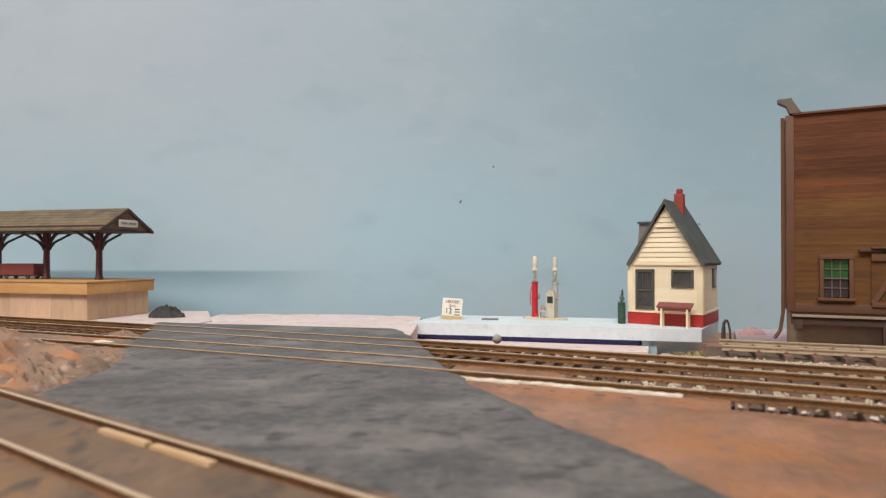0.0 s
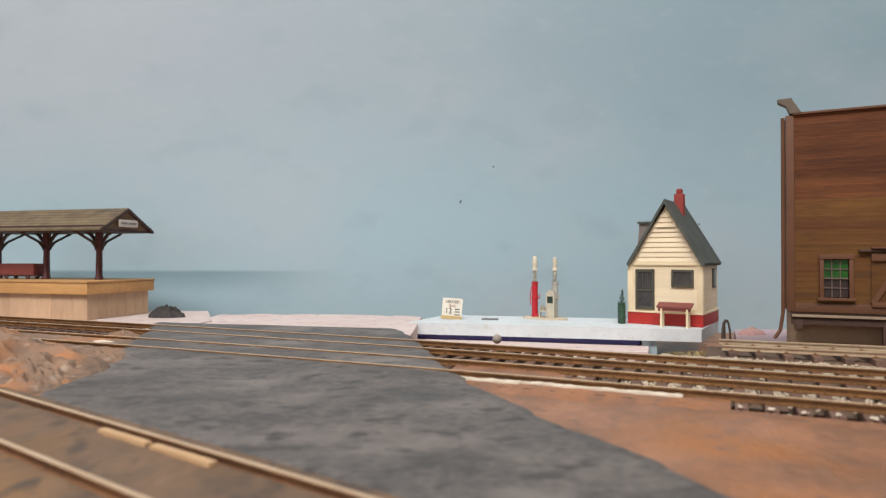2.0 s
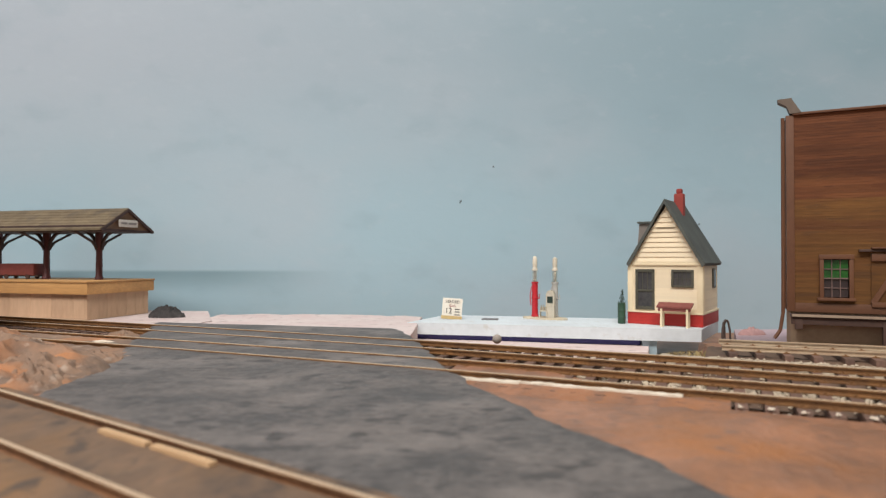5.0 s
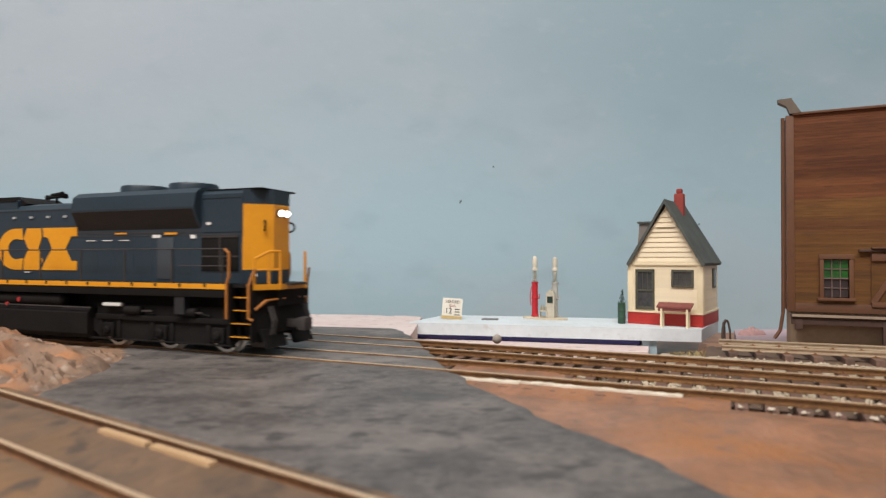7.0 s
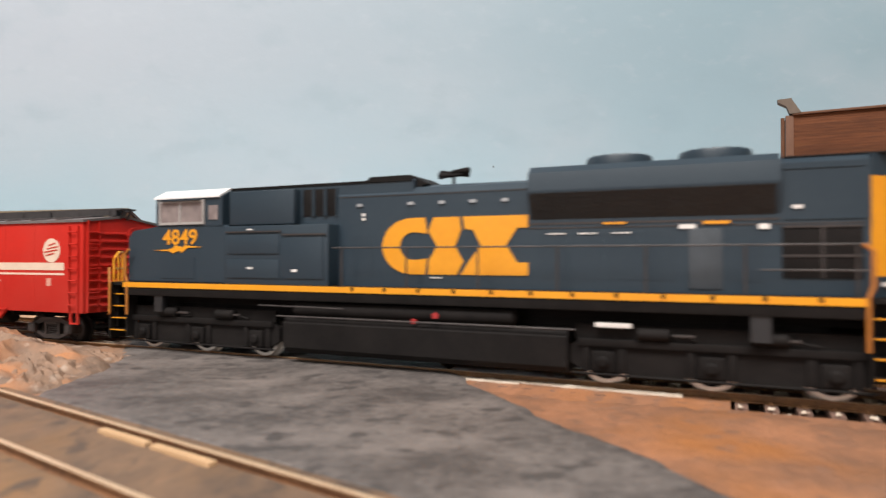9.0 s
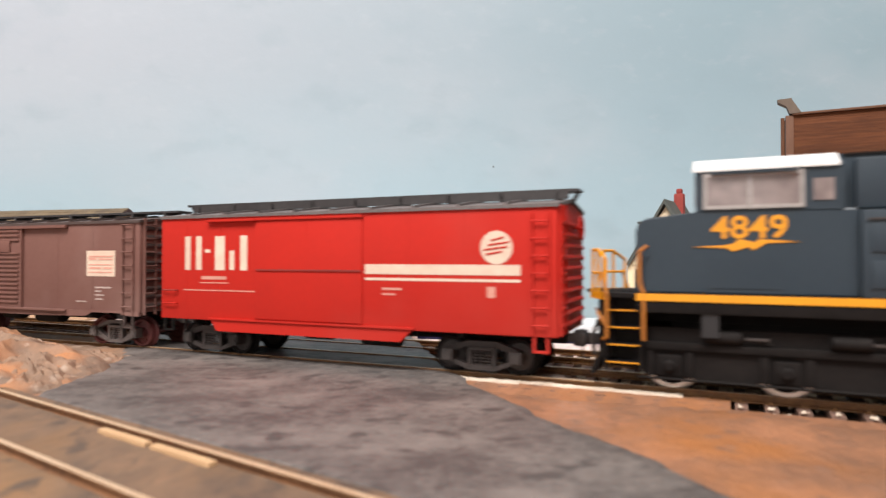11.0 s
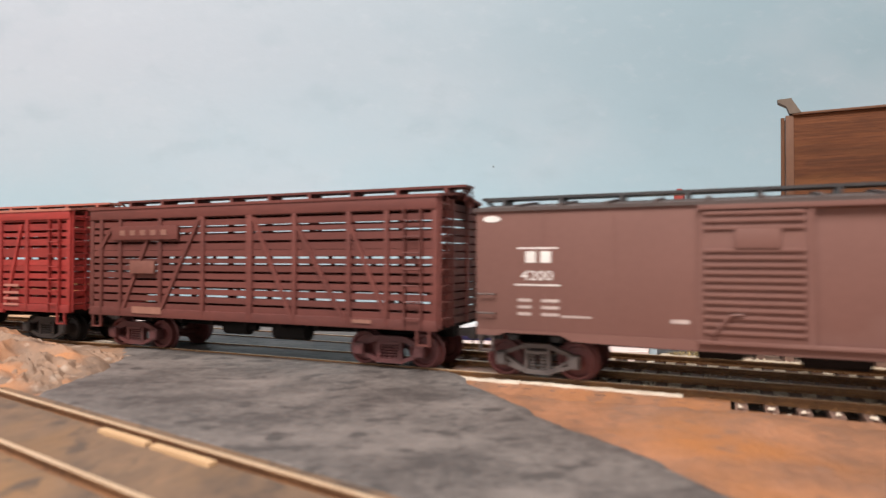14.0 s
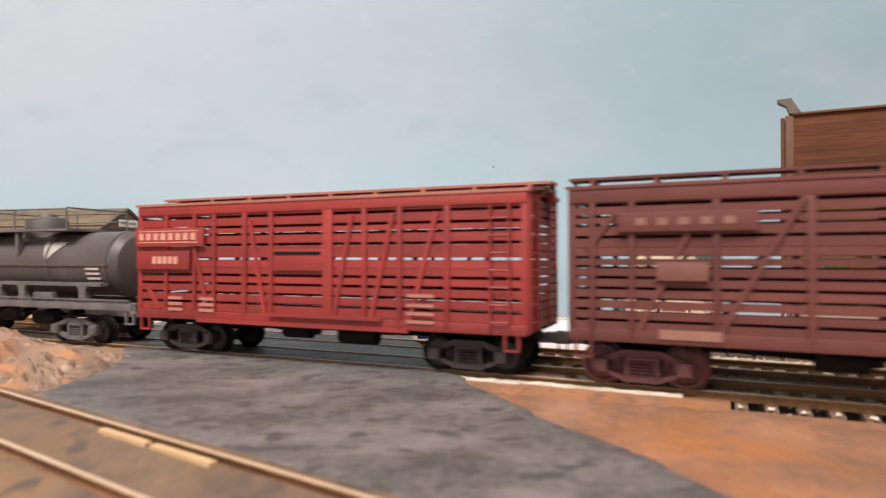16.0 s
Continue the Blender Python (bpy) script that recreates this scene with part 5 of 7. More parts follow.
def running_board(car, half, z, roof_z, material, over=3.4, y=3.3):
    each("running_board", [(-half - over, half + over, -y + k * 2.25, -y + k * 2.25 + 2.05, z, z + 0.7) for k in range(3)], material, car)
    n = 9
    each("board_support", [(-half + 3 + k * (2 * half - 6) / (n - 1) - 0.6, -half + 3 + k * (2 * half - 6) / (n - 1) + 0.6, -y, y, roof_z - 1.2, z) for k in range(n)], material, car)
    for w in (-1, 1):
        for o in (-0.5, 0.5):
            part("board_bracket", made(lambda bm: bar(bm, (w * (half + over - 0.6), z), (w * half, z - 3.4), 0.5, o * y - 0.3, o * y + 0.3)), material, car)


def brake_wheel(car, x, way, y, z, material):
    bm = bmesh.new()
    for k in range(14):
        a, b = [(Vector((x + way * 2.2, y + 3 * math.cos(2 * math.pi * i / 14), z + 3 * math.sin(2 * math.pi * i / 14)))) for i in (k, k + 1)]
        tube(bm, a, b, 0.3, n=6)
    for k in range(4):
        a = k * math.pi / 2
        tube(bm, (x + way * 2.2, y, z), (x + way * 2.2, y + 3 * math.cos(a), z + 3 * math.sin(a)), 0.22, n=6)
    tube(bm, (x, y, z), (x + way * 2.6, y, z), 0.45, n=8)
    part("brake_wheel", bm, material, car)


def ribbed_end(car, half, bottom, top, lat, material):
    for way in (-1, 1):
        z = bottom + 2.2
        while z < top - 2:
            part("end_rib", tubes(((way * half, -lat + 1.6, z), (way * half, lat - 1.6, z), 0.75)), material, car)
            z += 2.9


def body_shell(bm, half, lat, bottom, eave, peak):
    prism(bm, ((-lat, bottom), (-lat, eave), (0, peak), (lat, eave), (lat, bottom)), "X", -half, half)
    es = [e for e in bm.edges if abs(e.verts[0].co.x - e.verts[1].co.x) < 0.01 or abs(e.verts[0].co.y) > 1]
    bmesh.ops.bevel(bm, geom=es, offset=0.35, segments=2, affect="EDGES", profile=0.6)


def roof_shell(car, half, lat, eave, peak, material, ribs):
    bm = bmesh.new()
    prism(bm, ((-lat - 0.5, eave - 0.5), (-lat - 0.5, eave + 0.4), (0, peak + 0.7), (lat + 0.5, eave + 0.4), (lat + 0.5, eave - 0.5), (0, peak - 0.1)), "X", -half - 0.5, half + 0.5)
    part("roof", bm, material, car)
    rib = mesh_of("roof_rib", made(lambda b: prism(b, ((-lat - 0.5, eave + 0.4), (-lat - 0.5, eave + 1.0), (0, peak + 1.3), (lat + 0.5, eave + 1.0), (lat + 0.5, eave + 0.4), (0, peak + 0.65)), "X", -0.5, 0.5)), material)
    for k in range(1, ribs):
        part("roof_rib", rib, None, car).location = ((-half + k * 2 * half / ribs) * MM, 0, 0)


def brown_boxcar():
    half, lat, bottom, eave, peak = 65.8, 16.6, 12.4, 43.0, 44.8
    car = thing("boxcar", 0, 0, 0, 0, "brown steel boxcar with a ribbed door and a black roof walk", "boxcar", "freight cars of the train")
    part("body", made(lambda bm: body_shell(bm, half, lat, bottom, eave, peak)), OXIDE, car)
    roof_shell(car, half, lat, eave, peak, OXIDE_DARK, 12)
    # lower side sill, notched over the trucks
    bm = bmesh.new()
    prism(bm, ((-65.6, 12.6), (-65.6, 11.2), (-60, 11.2), (-58, 12.0), (-44, 12.0), (-41, 10.6), (-20, 10.2), (20, 10.2), (41, 10.6), (44, 12.0), (58, 12.0), (60, 11.2), (65.6, 11.2), (65.6, 12.6)), "Y", -lat - 0.25, -lat + 0.8)
    prism(bm, ((-65.6, 12.6), (-65.6, 11.2), (65.6, 11.2), (65.6, 12.6)), "Y", lat - 0.8, lat + 0.25)
    part("side_sill", bm, OXIDE, car)
    for x in (-60, -56, -45, -40, -33, -14, 14, 24, 33, 42, 57):
        part("sill_bracket", made(lambda bm: prism(bm, ((x - 1.6, 11.9), (x + 1.6, 11.9), (x + 1.0, 10.2), (x - 1.0, 10.2)), "Y", -lat + 0.1, -lat + 1.8)), BLACK, car)
    # door
    bm = bmesh.new()
    box(bm, -12.4, 8.2, -lat - 0.8, -lat + 0.1, 12.6, 41.2, bevel=0.15)
    door = part("door", bm, OXIDE, car, "horizontally ribbed sliding door")
    bm = bmesh.new()
    z = 14.2
    while z < 40.6:
        if not 33.3 < z < 36.6:
            box(bm, -11.8, 7.6, -lat - 1.25, -lat - 0.75, z, z + 0.75, bevel=0.12)
        z += 1.62
    part("door_ribs", bm, OXIDE, door)
    part("route_card_board", boxes((-5.6, 3.2, -lat - 1.5, -lat - 0.7, 32.8, 37.0), bevel=0.1), OXIDE, door)
    part("door_lever", tubes(((-10, -lat - 1.5, 14), (-6.5, -lat - 1.5, 18.4), 0.3), ((-6.5, -lat - 1.5, 18.4), (-4, -lat - 1.5, 18.6), 0.3), n=6), OXIDE, door)
    each("door_stile", [(8.2, 9.2, -lat - 1.1, -lat + 0.1, 12.4, 42.2), (-13.2, -12.4, -lat - 0.5, -lat + 0.1, 12.4, 41.6)], OXIDE, car)
    each("door_track", [(-13, 32, -lat - 1.4, -lat + 0.1, 41.3, 42.4), (-13, 32, -lat - 1.2, -lat + 0.1, 11.9, 12.7)], OXIDE, car, 0.1)
    # welded panel seams
    each("panel_seam", [(x - 0.12, x + 0.12, -lat - 0.07, -lat + 0.1, 13, 42.6) for x in (-48, -31, 27, 44)], OXIDE, car)
    ladder(car, 58.6, 63.2, -lat - 0.2, 11.5, 42, 4.6, OXIDE)
    end_ladder(car, half, 1, -15, -10.5, 11.5, 44, 4.6, OXIDE)
    for z in (21.6, 16.8):
        grab_iron(car, -65, -60.5, -lat, z, OXIDE_DARK)
    stirrup(car, -63, -lat, 11.2, 3.6, 1.9, OXIDE_DARK)
    stirrup(car, 61, -lat, 11.2, 3.6, 2.2, OXIDE_DARK)
    # end ribs and brake wheel take the brown with end shade painted in
    ribbed_end(car, half, bottom, eave, lat, OXIDE_END_SHADE)
    running_board(car, half, 46.7, 44.8, ROOFBLACK)
    brake_wheel(car, half, 1, 2, 38, OXIDE_END_SHADE)
    underframe(car, half, 12.4, BLACK)
    y = -lat - 0.02
    emblem = plates(car, "emblem_panel", y, CREAM, (41.2, 54.6, 24.4, 33.2), label="cream square emblem with brown bands")
    plates(emblem, "emblem_band", y - 0.08, FADED, (42.4, 53.4, 31.0, 31.5), (42.4, 45.8, 30.0, 30.8), (47, 53.2, 30.0, 30.6), (42.4, 53.4, 28.2, 28.6), (42.6, 48, 26.9, 27.6), (49.4, 53.2, 26.9, 27.6), (42.4, 53.4, 25.6, 26.0))
    notices(car, y, WHITE, (-52.6, -50.0, 29.6, 32.4), (-48.8, -46.2, 29.6, 32.4), (-54.6, -44.6, 33.0, 33.35), (-55.4, -43.8, 23.9, 24.25), name="initial_block")
    lettering("road_number", "4200", 3.3, -49.7, y - 0.08, 26.3, WHITE, car, "white road number", 1.25)
    rows = []
    for z in (19.9, 18.2, 16.5):
        rows += [(-54.6, -51.2, z, z + 0.75), (-48.6, -44.2, z, z + 0.75)]
    rows += [(-43.6, -36.5, 16.3, 16.8), (-18.8, -14.8, 16.0, 16.9), (-6.0, 4.6, 23.1, 23.9), (45.4, 53.0, 20.3, 20.8), (45.4, 48.4, 19.0, 19.5), (45.4, 49.6, 17.7, 18.2), (36.4, 41.2, 15.4, 15.8), (45.6, 49.0, 16.3, 16.8), (47.8, 51.6, 11.9, 12.3)]
    notices(car, y, DIMWHITE, *rows, name="data_bar")
    bm = bmesh.new()
    lathe(bm, [(2.4, -0.1), (2.4, 0.0)], at=(-61.5, y, 40.9), axis="Y", n=18)
    for v in bm.verts:
        v.co.z = 40.6 + (v.co.z - 40.9) * 0.35
    part("inspection_mark", bm, WHITE, car)
    for x in (-51.0, 49.5):
        truck(car, x, ARCHGREY, WS_RED, "truss")
    coupler(car, -half, -1)
    coupler(car, half, 1)
    TRAIN.append((car, 65.8, 50.2))


def red_boxcar():
    half, lat, bottom, eave, peak = 65.3, 16.6, 11.2, 43.8, 45.8
    car = thing("boxcar", 0, 0, 0, 0, "bright red boxcar with cream lettering and a grey roof", "boxcar", "freight cars of the train")
    part("body", made(lambda bm: body_shell(bm, half, lat, bottom, eave, peak)), SCARLET, car)
    roof_shell(car, half, lat, eave, peak, PALEROOF, 10)
    bm = bmesh.new()
    prism(bm, ((-43, 11.6), (-40.5, 8.0), (23.5, 8.0), (27.5, 11.6)), "Y", -lat - 0.3, -lat + 0.7)
    prism(bm, ((-43, 11.6), (-40.5, 8.0), (23.5, 8.0), (27.5, 11.6)), "Y", lat - 0.7, lat + 0.3)
    part("side_skirt", bm, SCARLET, car)
    part("skirt_ledge", boxes((-43.5, 28, -lat - 0.75, -lat + 0.1, 11.5, 12.0)), SCARLET, car)
    door = part("door", boxes((-25.5, 11.8, -lat - 0.45, -lat + 0.1, 12.4, 42.0), bevel=0.2), SCARLET, car, "smooth red double door")
    part("door_rail", boxes((-25, 11.6, -lat - 0.75, -lat - 0.4, 26.9, 27.4)), mat("rail_dark_red", (0.28, 0.03, 0.025), None, 0.5), door)
    part("door_seam", boxes((-7.1, -6.8, -lat - 0.5, -lat - 0.4, 12.6, 41.8)), SCARLET, door)
    each("door_track", [(-44, -25, -lat - 1.3, -lat + 0.1, 41.9, 42.7), (-25, 12, -lat - 0.9, -lat + 0.1, 42.0, 42.8)], SCARLET, car, 0.1)
    each("panel_seam", [(x - 0.1, x + 0.1, -lat - 0.06, -lat + 0.1, 12, 43.4) for x in (-53, -39, 26, 42)], SCARLET, car)
    ladder(car, 60.2, 64.5, -lat - 0.2, 11.5, 42, 4.3, SCARLET)
    end_ladder(car, half, 1, -15, -10.5, 11.5, 44, 4.3, SCARLET)
    for z in (20.4, 16.2):
        grab_iron(car, -62.6, -56.8, -lat, z, mat("grab_dark_red", (0.25, 0.03, 0.025), None, 0.5) if z > 20 else SCARLET)
    stirrup(car, -60.5, -lat, 11.2, 3.4, 2.0, BLACK)
    stirrup(car, 62.4, -lat, 11.2, 3.4, 2.0, SCARLET)
    ribbed_end(car, half, bottom, eave, lat, SCARLET)
    running_board(car, half, 48.4, 45.8, ROOFBLACK, over=2.6)
    part("walk_skirt", boxes((-half, half, -3.3, -2.9, 46.4, 48.4)), ROOFBLACK, car)
    brake_wheel(car, half, 1, 3, 39, SCARLET)
    underframe(car, half, 11.2, BLACK)
    # the shell reaches a little further beyond the front truck than behind the rear one
    shell = ("body", "roof", "roof_rib", "end_rib", "end_ladder", "running_board", "board_support", "board_bracket", "walk_skirt", "brake_wheel", "underframe")
    for piece in car.children:
        if piece.name.split(".")[0] in shell:
            piece.location.x += 1.2 * MM
    y = -lat - 0.02
    # large name, drawn as plain blocks
    blocks = (((-53.8, -51.6, 26.9, 37.6),), ((-49.2, -47.0, 26.9, 37.6),), ((-45.6, -43.4, 32.4, 33.4),), ((-41.4, -37.6, 26.9, 37.5),), ((-35.6, -33.8, 27.0, 33.0),), ((-31.4, -28.8, 26.9, 37.6),))
    for rows in blocks:
        plates(car, "name_block", y, CREAM, *rows, label="plain cream bars of the painted name")
    notices(car, y, FADED, (-47.0, -37.0, 24.0, 25.0), (-47.6, -36.0, 22.8, 23.1), (-54.2, -25.4, 20.4, 20.7), (18.0, 24.0, 22.0, 22.6), (18.0, 22.0, 20.6, 21.1), (48.4, 50.6, 20.6, 23.4), name="data_bar")
    notices(car, y, CREAM, (12.6, 57.2, 26.3, 29.0), (12.6, 57.2, 24.6, 25.3), name="stripe")
    bm = bmesh.new()
    lathe(bm, [(4.3, -0.1), (4.3, 0.0)], at=(50.9, y, 33.4), axis="Y", n=28)
    disc = part("round_emblem", bm, CREAM, car, "round cream emblem")
    bm = bmesh.new()
    for k, (a, b) in enumerate(((-2.8, 1.6), (-3.4, 3.0), (-2.2, 3.4), (-1.4, 2.0))):
        bar(bm, (50.9 + a, 31.6 + k * 1.2), (50.9 + b, 32.4 + k * 1.2), 0.45, y - 0.22, y - 0.1)
    part("emblem_band", bm, SCARLET, disc)
    for x in (-47.0, 45.2):
        truck(car, x, GREYGEAR, WS_DARK)
    coupler(car, -half, -1)
    coupler(car, half, 1)
    TRAIN.append((car, 205.9, 46.1))


def stock_car(half, lat, bottom, eave, gaps, gap, paint, roof_paint, gear, wheels, posts, braces, label, fascia, walk_z):
    """Slatted livestock car: boards between open gaps, posts and braces outside."""
    car = thing("stock_car", 0, 0, 0, 0, label, "stock car", "freight cars of the train")
    edges = [bottom] + [v for g in sorted(gaps) for v in (g - gap / 2, g + gap / 2)] + [fascia]
    for z0, z1 in zip(edges[::2], edges[1::2]):
        n = max(1, round((z1 - z0) / 2.4))
        for k in range(n):
            a, b = z0 + (z1 - z0) * k / n, z0 + (z1 - z0) * (k + 1) / n - (0.12 if k < n - 1 else 0)
            me = mesh_of("slat", boxes((-half + 0.6, half - 0.6, -0.45, 0.45, a, b)), paint)
            for side in (-1, 1):
                s = part("slat", me, None, car)
                s.location = (0, side * (lat - 0.6) * MM, 0)
    for side in (-1, 1):
        part("fascia_board", boxes((-half, half, *sorted((side * (lat - 1.2), side * (lat + 0.35))), fascia, eave), bevel=0.15), paint, car)
        part("side_sill", boxes((-half, half, *sorted((side * (lat - 1.4), side * (lat + 0.4))), bottom - 0.6, bottom + 2.2), bevel=0.15), paint, car)
        for x, w in posts:
            part("post", boxes((x - w / 2, x + w / 2, *sorted((side * (lat - 1.3), side * (lat + 0.5))), bottom, fascia), bevel=0.1), paint, car)
        for p, q in braces:
            part("brace", made(lambda bm: bar(bm, p, q, 1.25, *sorted((side * (lat - 0.3), side * (lat + 0.45))))), paint, car)
    for x in (-half + 0.7, half - 0.7):
        for y in (-lat + 0.8, lat - 0.8):
            part("corner_post", boxes((x - 0.9, x + 0.9, y - 0.9, y + 0.9, bottom - 0.5, eave), bevel=0.15), paint, car)
    for way in (-1, 1):
        bm = bmesh.new()
        z = bottom + 0.4
        while z < eave - 1:
            box(bm, *sorted((way * (half - 0.9), way * half)), -lat + 1.5, lat - 1.5, z, z + 1.75)
            z += 2.3
        for y in (-6, 6):
            box(bm, *sorted((way * (half - 0.2), way * (half + 0.5))), y - 0.7, y + 0.7, bottom, eave)
        part("end_slats", bm, paint, car)
    part("car_floor", boxes((-half + 0.5, half - 0.5, -lat + 1, lat - 1, bottom - 0.8, bottom + 0.4)), BLACK, car)
    bm = bmesh.new()
    peak = eave + 2.0
    prism(bm, ((-lat - 0.6, eave - 0.1), (-lat - 0.6, eave + 0.7), (0, peak + 0.7), (lat + 0.6, eave + 0.7), (lat + 0.6, eave - 0.1), (0, peak - 0.2)), "X", -half - 0.8, half + 0.8)
    part("roof", bm, roof_paint, car)
    running_board(car, half, walk_z - 0.7, peak, roof_paint, over=3.2)
    underframe(car, half, bottom - 0.6, BLACK)
    end_ladder(car, half, 1, -lat + 1, -lat + 6, bottom, eave, 4.4, paint)
    ladder(car, half - 9.5, half - 4.5, -lat - 0.4, bottom, eave - 3, 4.4, paint)
    for x in (-half + 3.4, half - 4):
        stirrup(car, x, -lat, bottom - 0.2, 4.0, 2.1, paint)
    coupler(car, -half, -1)
    coupler(car, half, 1)
    brake_wheel(car, half, 1, 2, eave + 1, paint)
    for x in (-49.5, 49.0):
        truck(car, x, gear, wheels)
    return car


def sign_board(car, x0, x1, z0, z1, y, paint, bars, ink=None):
    b = part("name_board", boxes((x0, x1, y - 0.9, y, z0, z1), bevel=0.15), paint, car, "painted name board")
    plates(b, "board_writing", y - 0.95, ink or CREAM, *bars)


def train_cars():
    red_boxcar()
    brown_boxcar()
    half = 65.6
    posts = [(-60, 1.3), (-51, 1.3), (-33, 1.5), (-15, 1.5), (3.5, 2.2), (20, 1.5), (38.5, 1.5), (50.5, 1.3)]
    braces = [((-61, 33), (-55, 41)), ((-50, 13), (-38, 38)), ((-33, 13), (-16, 44)), ((5, 43), (19, 13)), ((21, 40), (37, 13)), ((39, 40), (51, 13))]
    c = stock_car(half, 16.6, 11.8, 47.2, (43.2, 40.6, 38.5, 35.7, 30.9, 28.7, 26.2, 23.7, 21.2, 18.7, 16.2), 0.75, STOCKBROWN, STOCKBROWN, REDGEAR, WS_RED, posts, braces,
                  "weathered brown-red slatted livestock car with open gaps", 43.8, 51.6)
    sign_board(c, -54, -24.6, 36.7, 41.2, -16.9, STOCKBROWN, [(-50 + k * 4.6, -47.6 + k * 4.6, 38.2, 39.9) for k in range(5)], mat("worn_ink", (0.27, 0.13, 0.1), None, 0.6))
    sign_board(c, -45.5, -34.6, 25.6, 29.8, -16.9, mat("faded_board", (0.2, 0.078, 0.06), None, 0.6), [])
    notices(c, -17.2, mat("faded_bars", (0.32, 0.15, 0.11), None, 0.6), (-45, -32, 12.4, 14.6), (40, 46, 12.6, 13.6), name="data_bar")
    TRAIN.append((c, -77.2, 49.2))
    half = 66.6
    posts = [(-54, 1.3), (-42, 1.3), (-34, 1.3), (-22, 1.6), (-12, 1.4), (8, 3.2), (20, 1.4), (31, 1.4), (45, 1.6)]
    braces = [((10, 13), (16, 43)), ((22, 13), (29, 43)), ((34, 13), (42, 43)), ((-36, 13), (-42, 34)), ((-14, 13), (-20, 42)), ((-62, 21), (-57, 14))]
    c = stock_car(half, 16.6, 11.8, 47.6, (43.5, 40.3, 38.0, 34.8, 30.5, 25.5, 22.8, 19.9, 16.9), 0.85, STOCKRED, TANROOF, GREYGEAR, WS_DARK, posts, braces,
                  "bright oxide-red slatted livestock car with open gaps", 44.6, 51.4)
    part("drop_door", boxes((-11, 7, -17.2, -16.6, 27, 33.2), bevel=0.1), STOCKRED, c)
    part("door_slot", boxes((-10.6, 6, -17.3, -17.15, 31.6, 32.6)), BLACK, c)
    part("bottom_rail", boxes((-40, 34, -17.9, -16.8, 10.6, 11.7), (-12, 26, -18.0, -16.8, 13.4, 14.4)), STOCKRED, c)
    sign_board(c, -66.8, -37.4, 34.4, 40.4, -16.9, STOCKRED, [(-65.4, -39.6, 35.6, 35.9), (-65.4, -39.6, 39.2, 39.5)] + [(-65 + k * 3.2, -63.0 + k * 3.2, 36.5, 38.7) for k in range(8)], FADED)
    sign_board(c, -66.2, -43.2, 27.0, 33.0, -16.9, STOCKRED, [(-59 + k * 2.3, -57.4 + k * 2.3, 28.8, 31.2) for k in range(5)], FADED)
    notices(c, -17.3, mat("pink_bars", (0.52, 0.2, 0.16), None, 0.6), *[(x, x + 6, z, z + 1.0) for x in (-52.5, -39.5) for z in (15.6, 17.4, 13.8)], *[(33.5, 41.5, z, z + 0.9) for z in (13.2, 15.4, 17.6, 20.2)], name="data_bar")
    TRAIN.append((c, -220.4, 49.2))


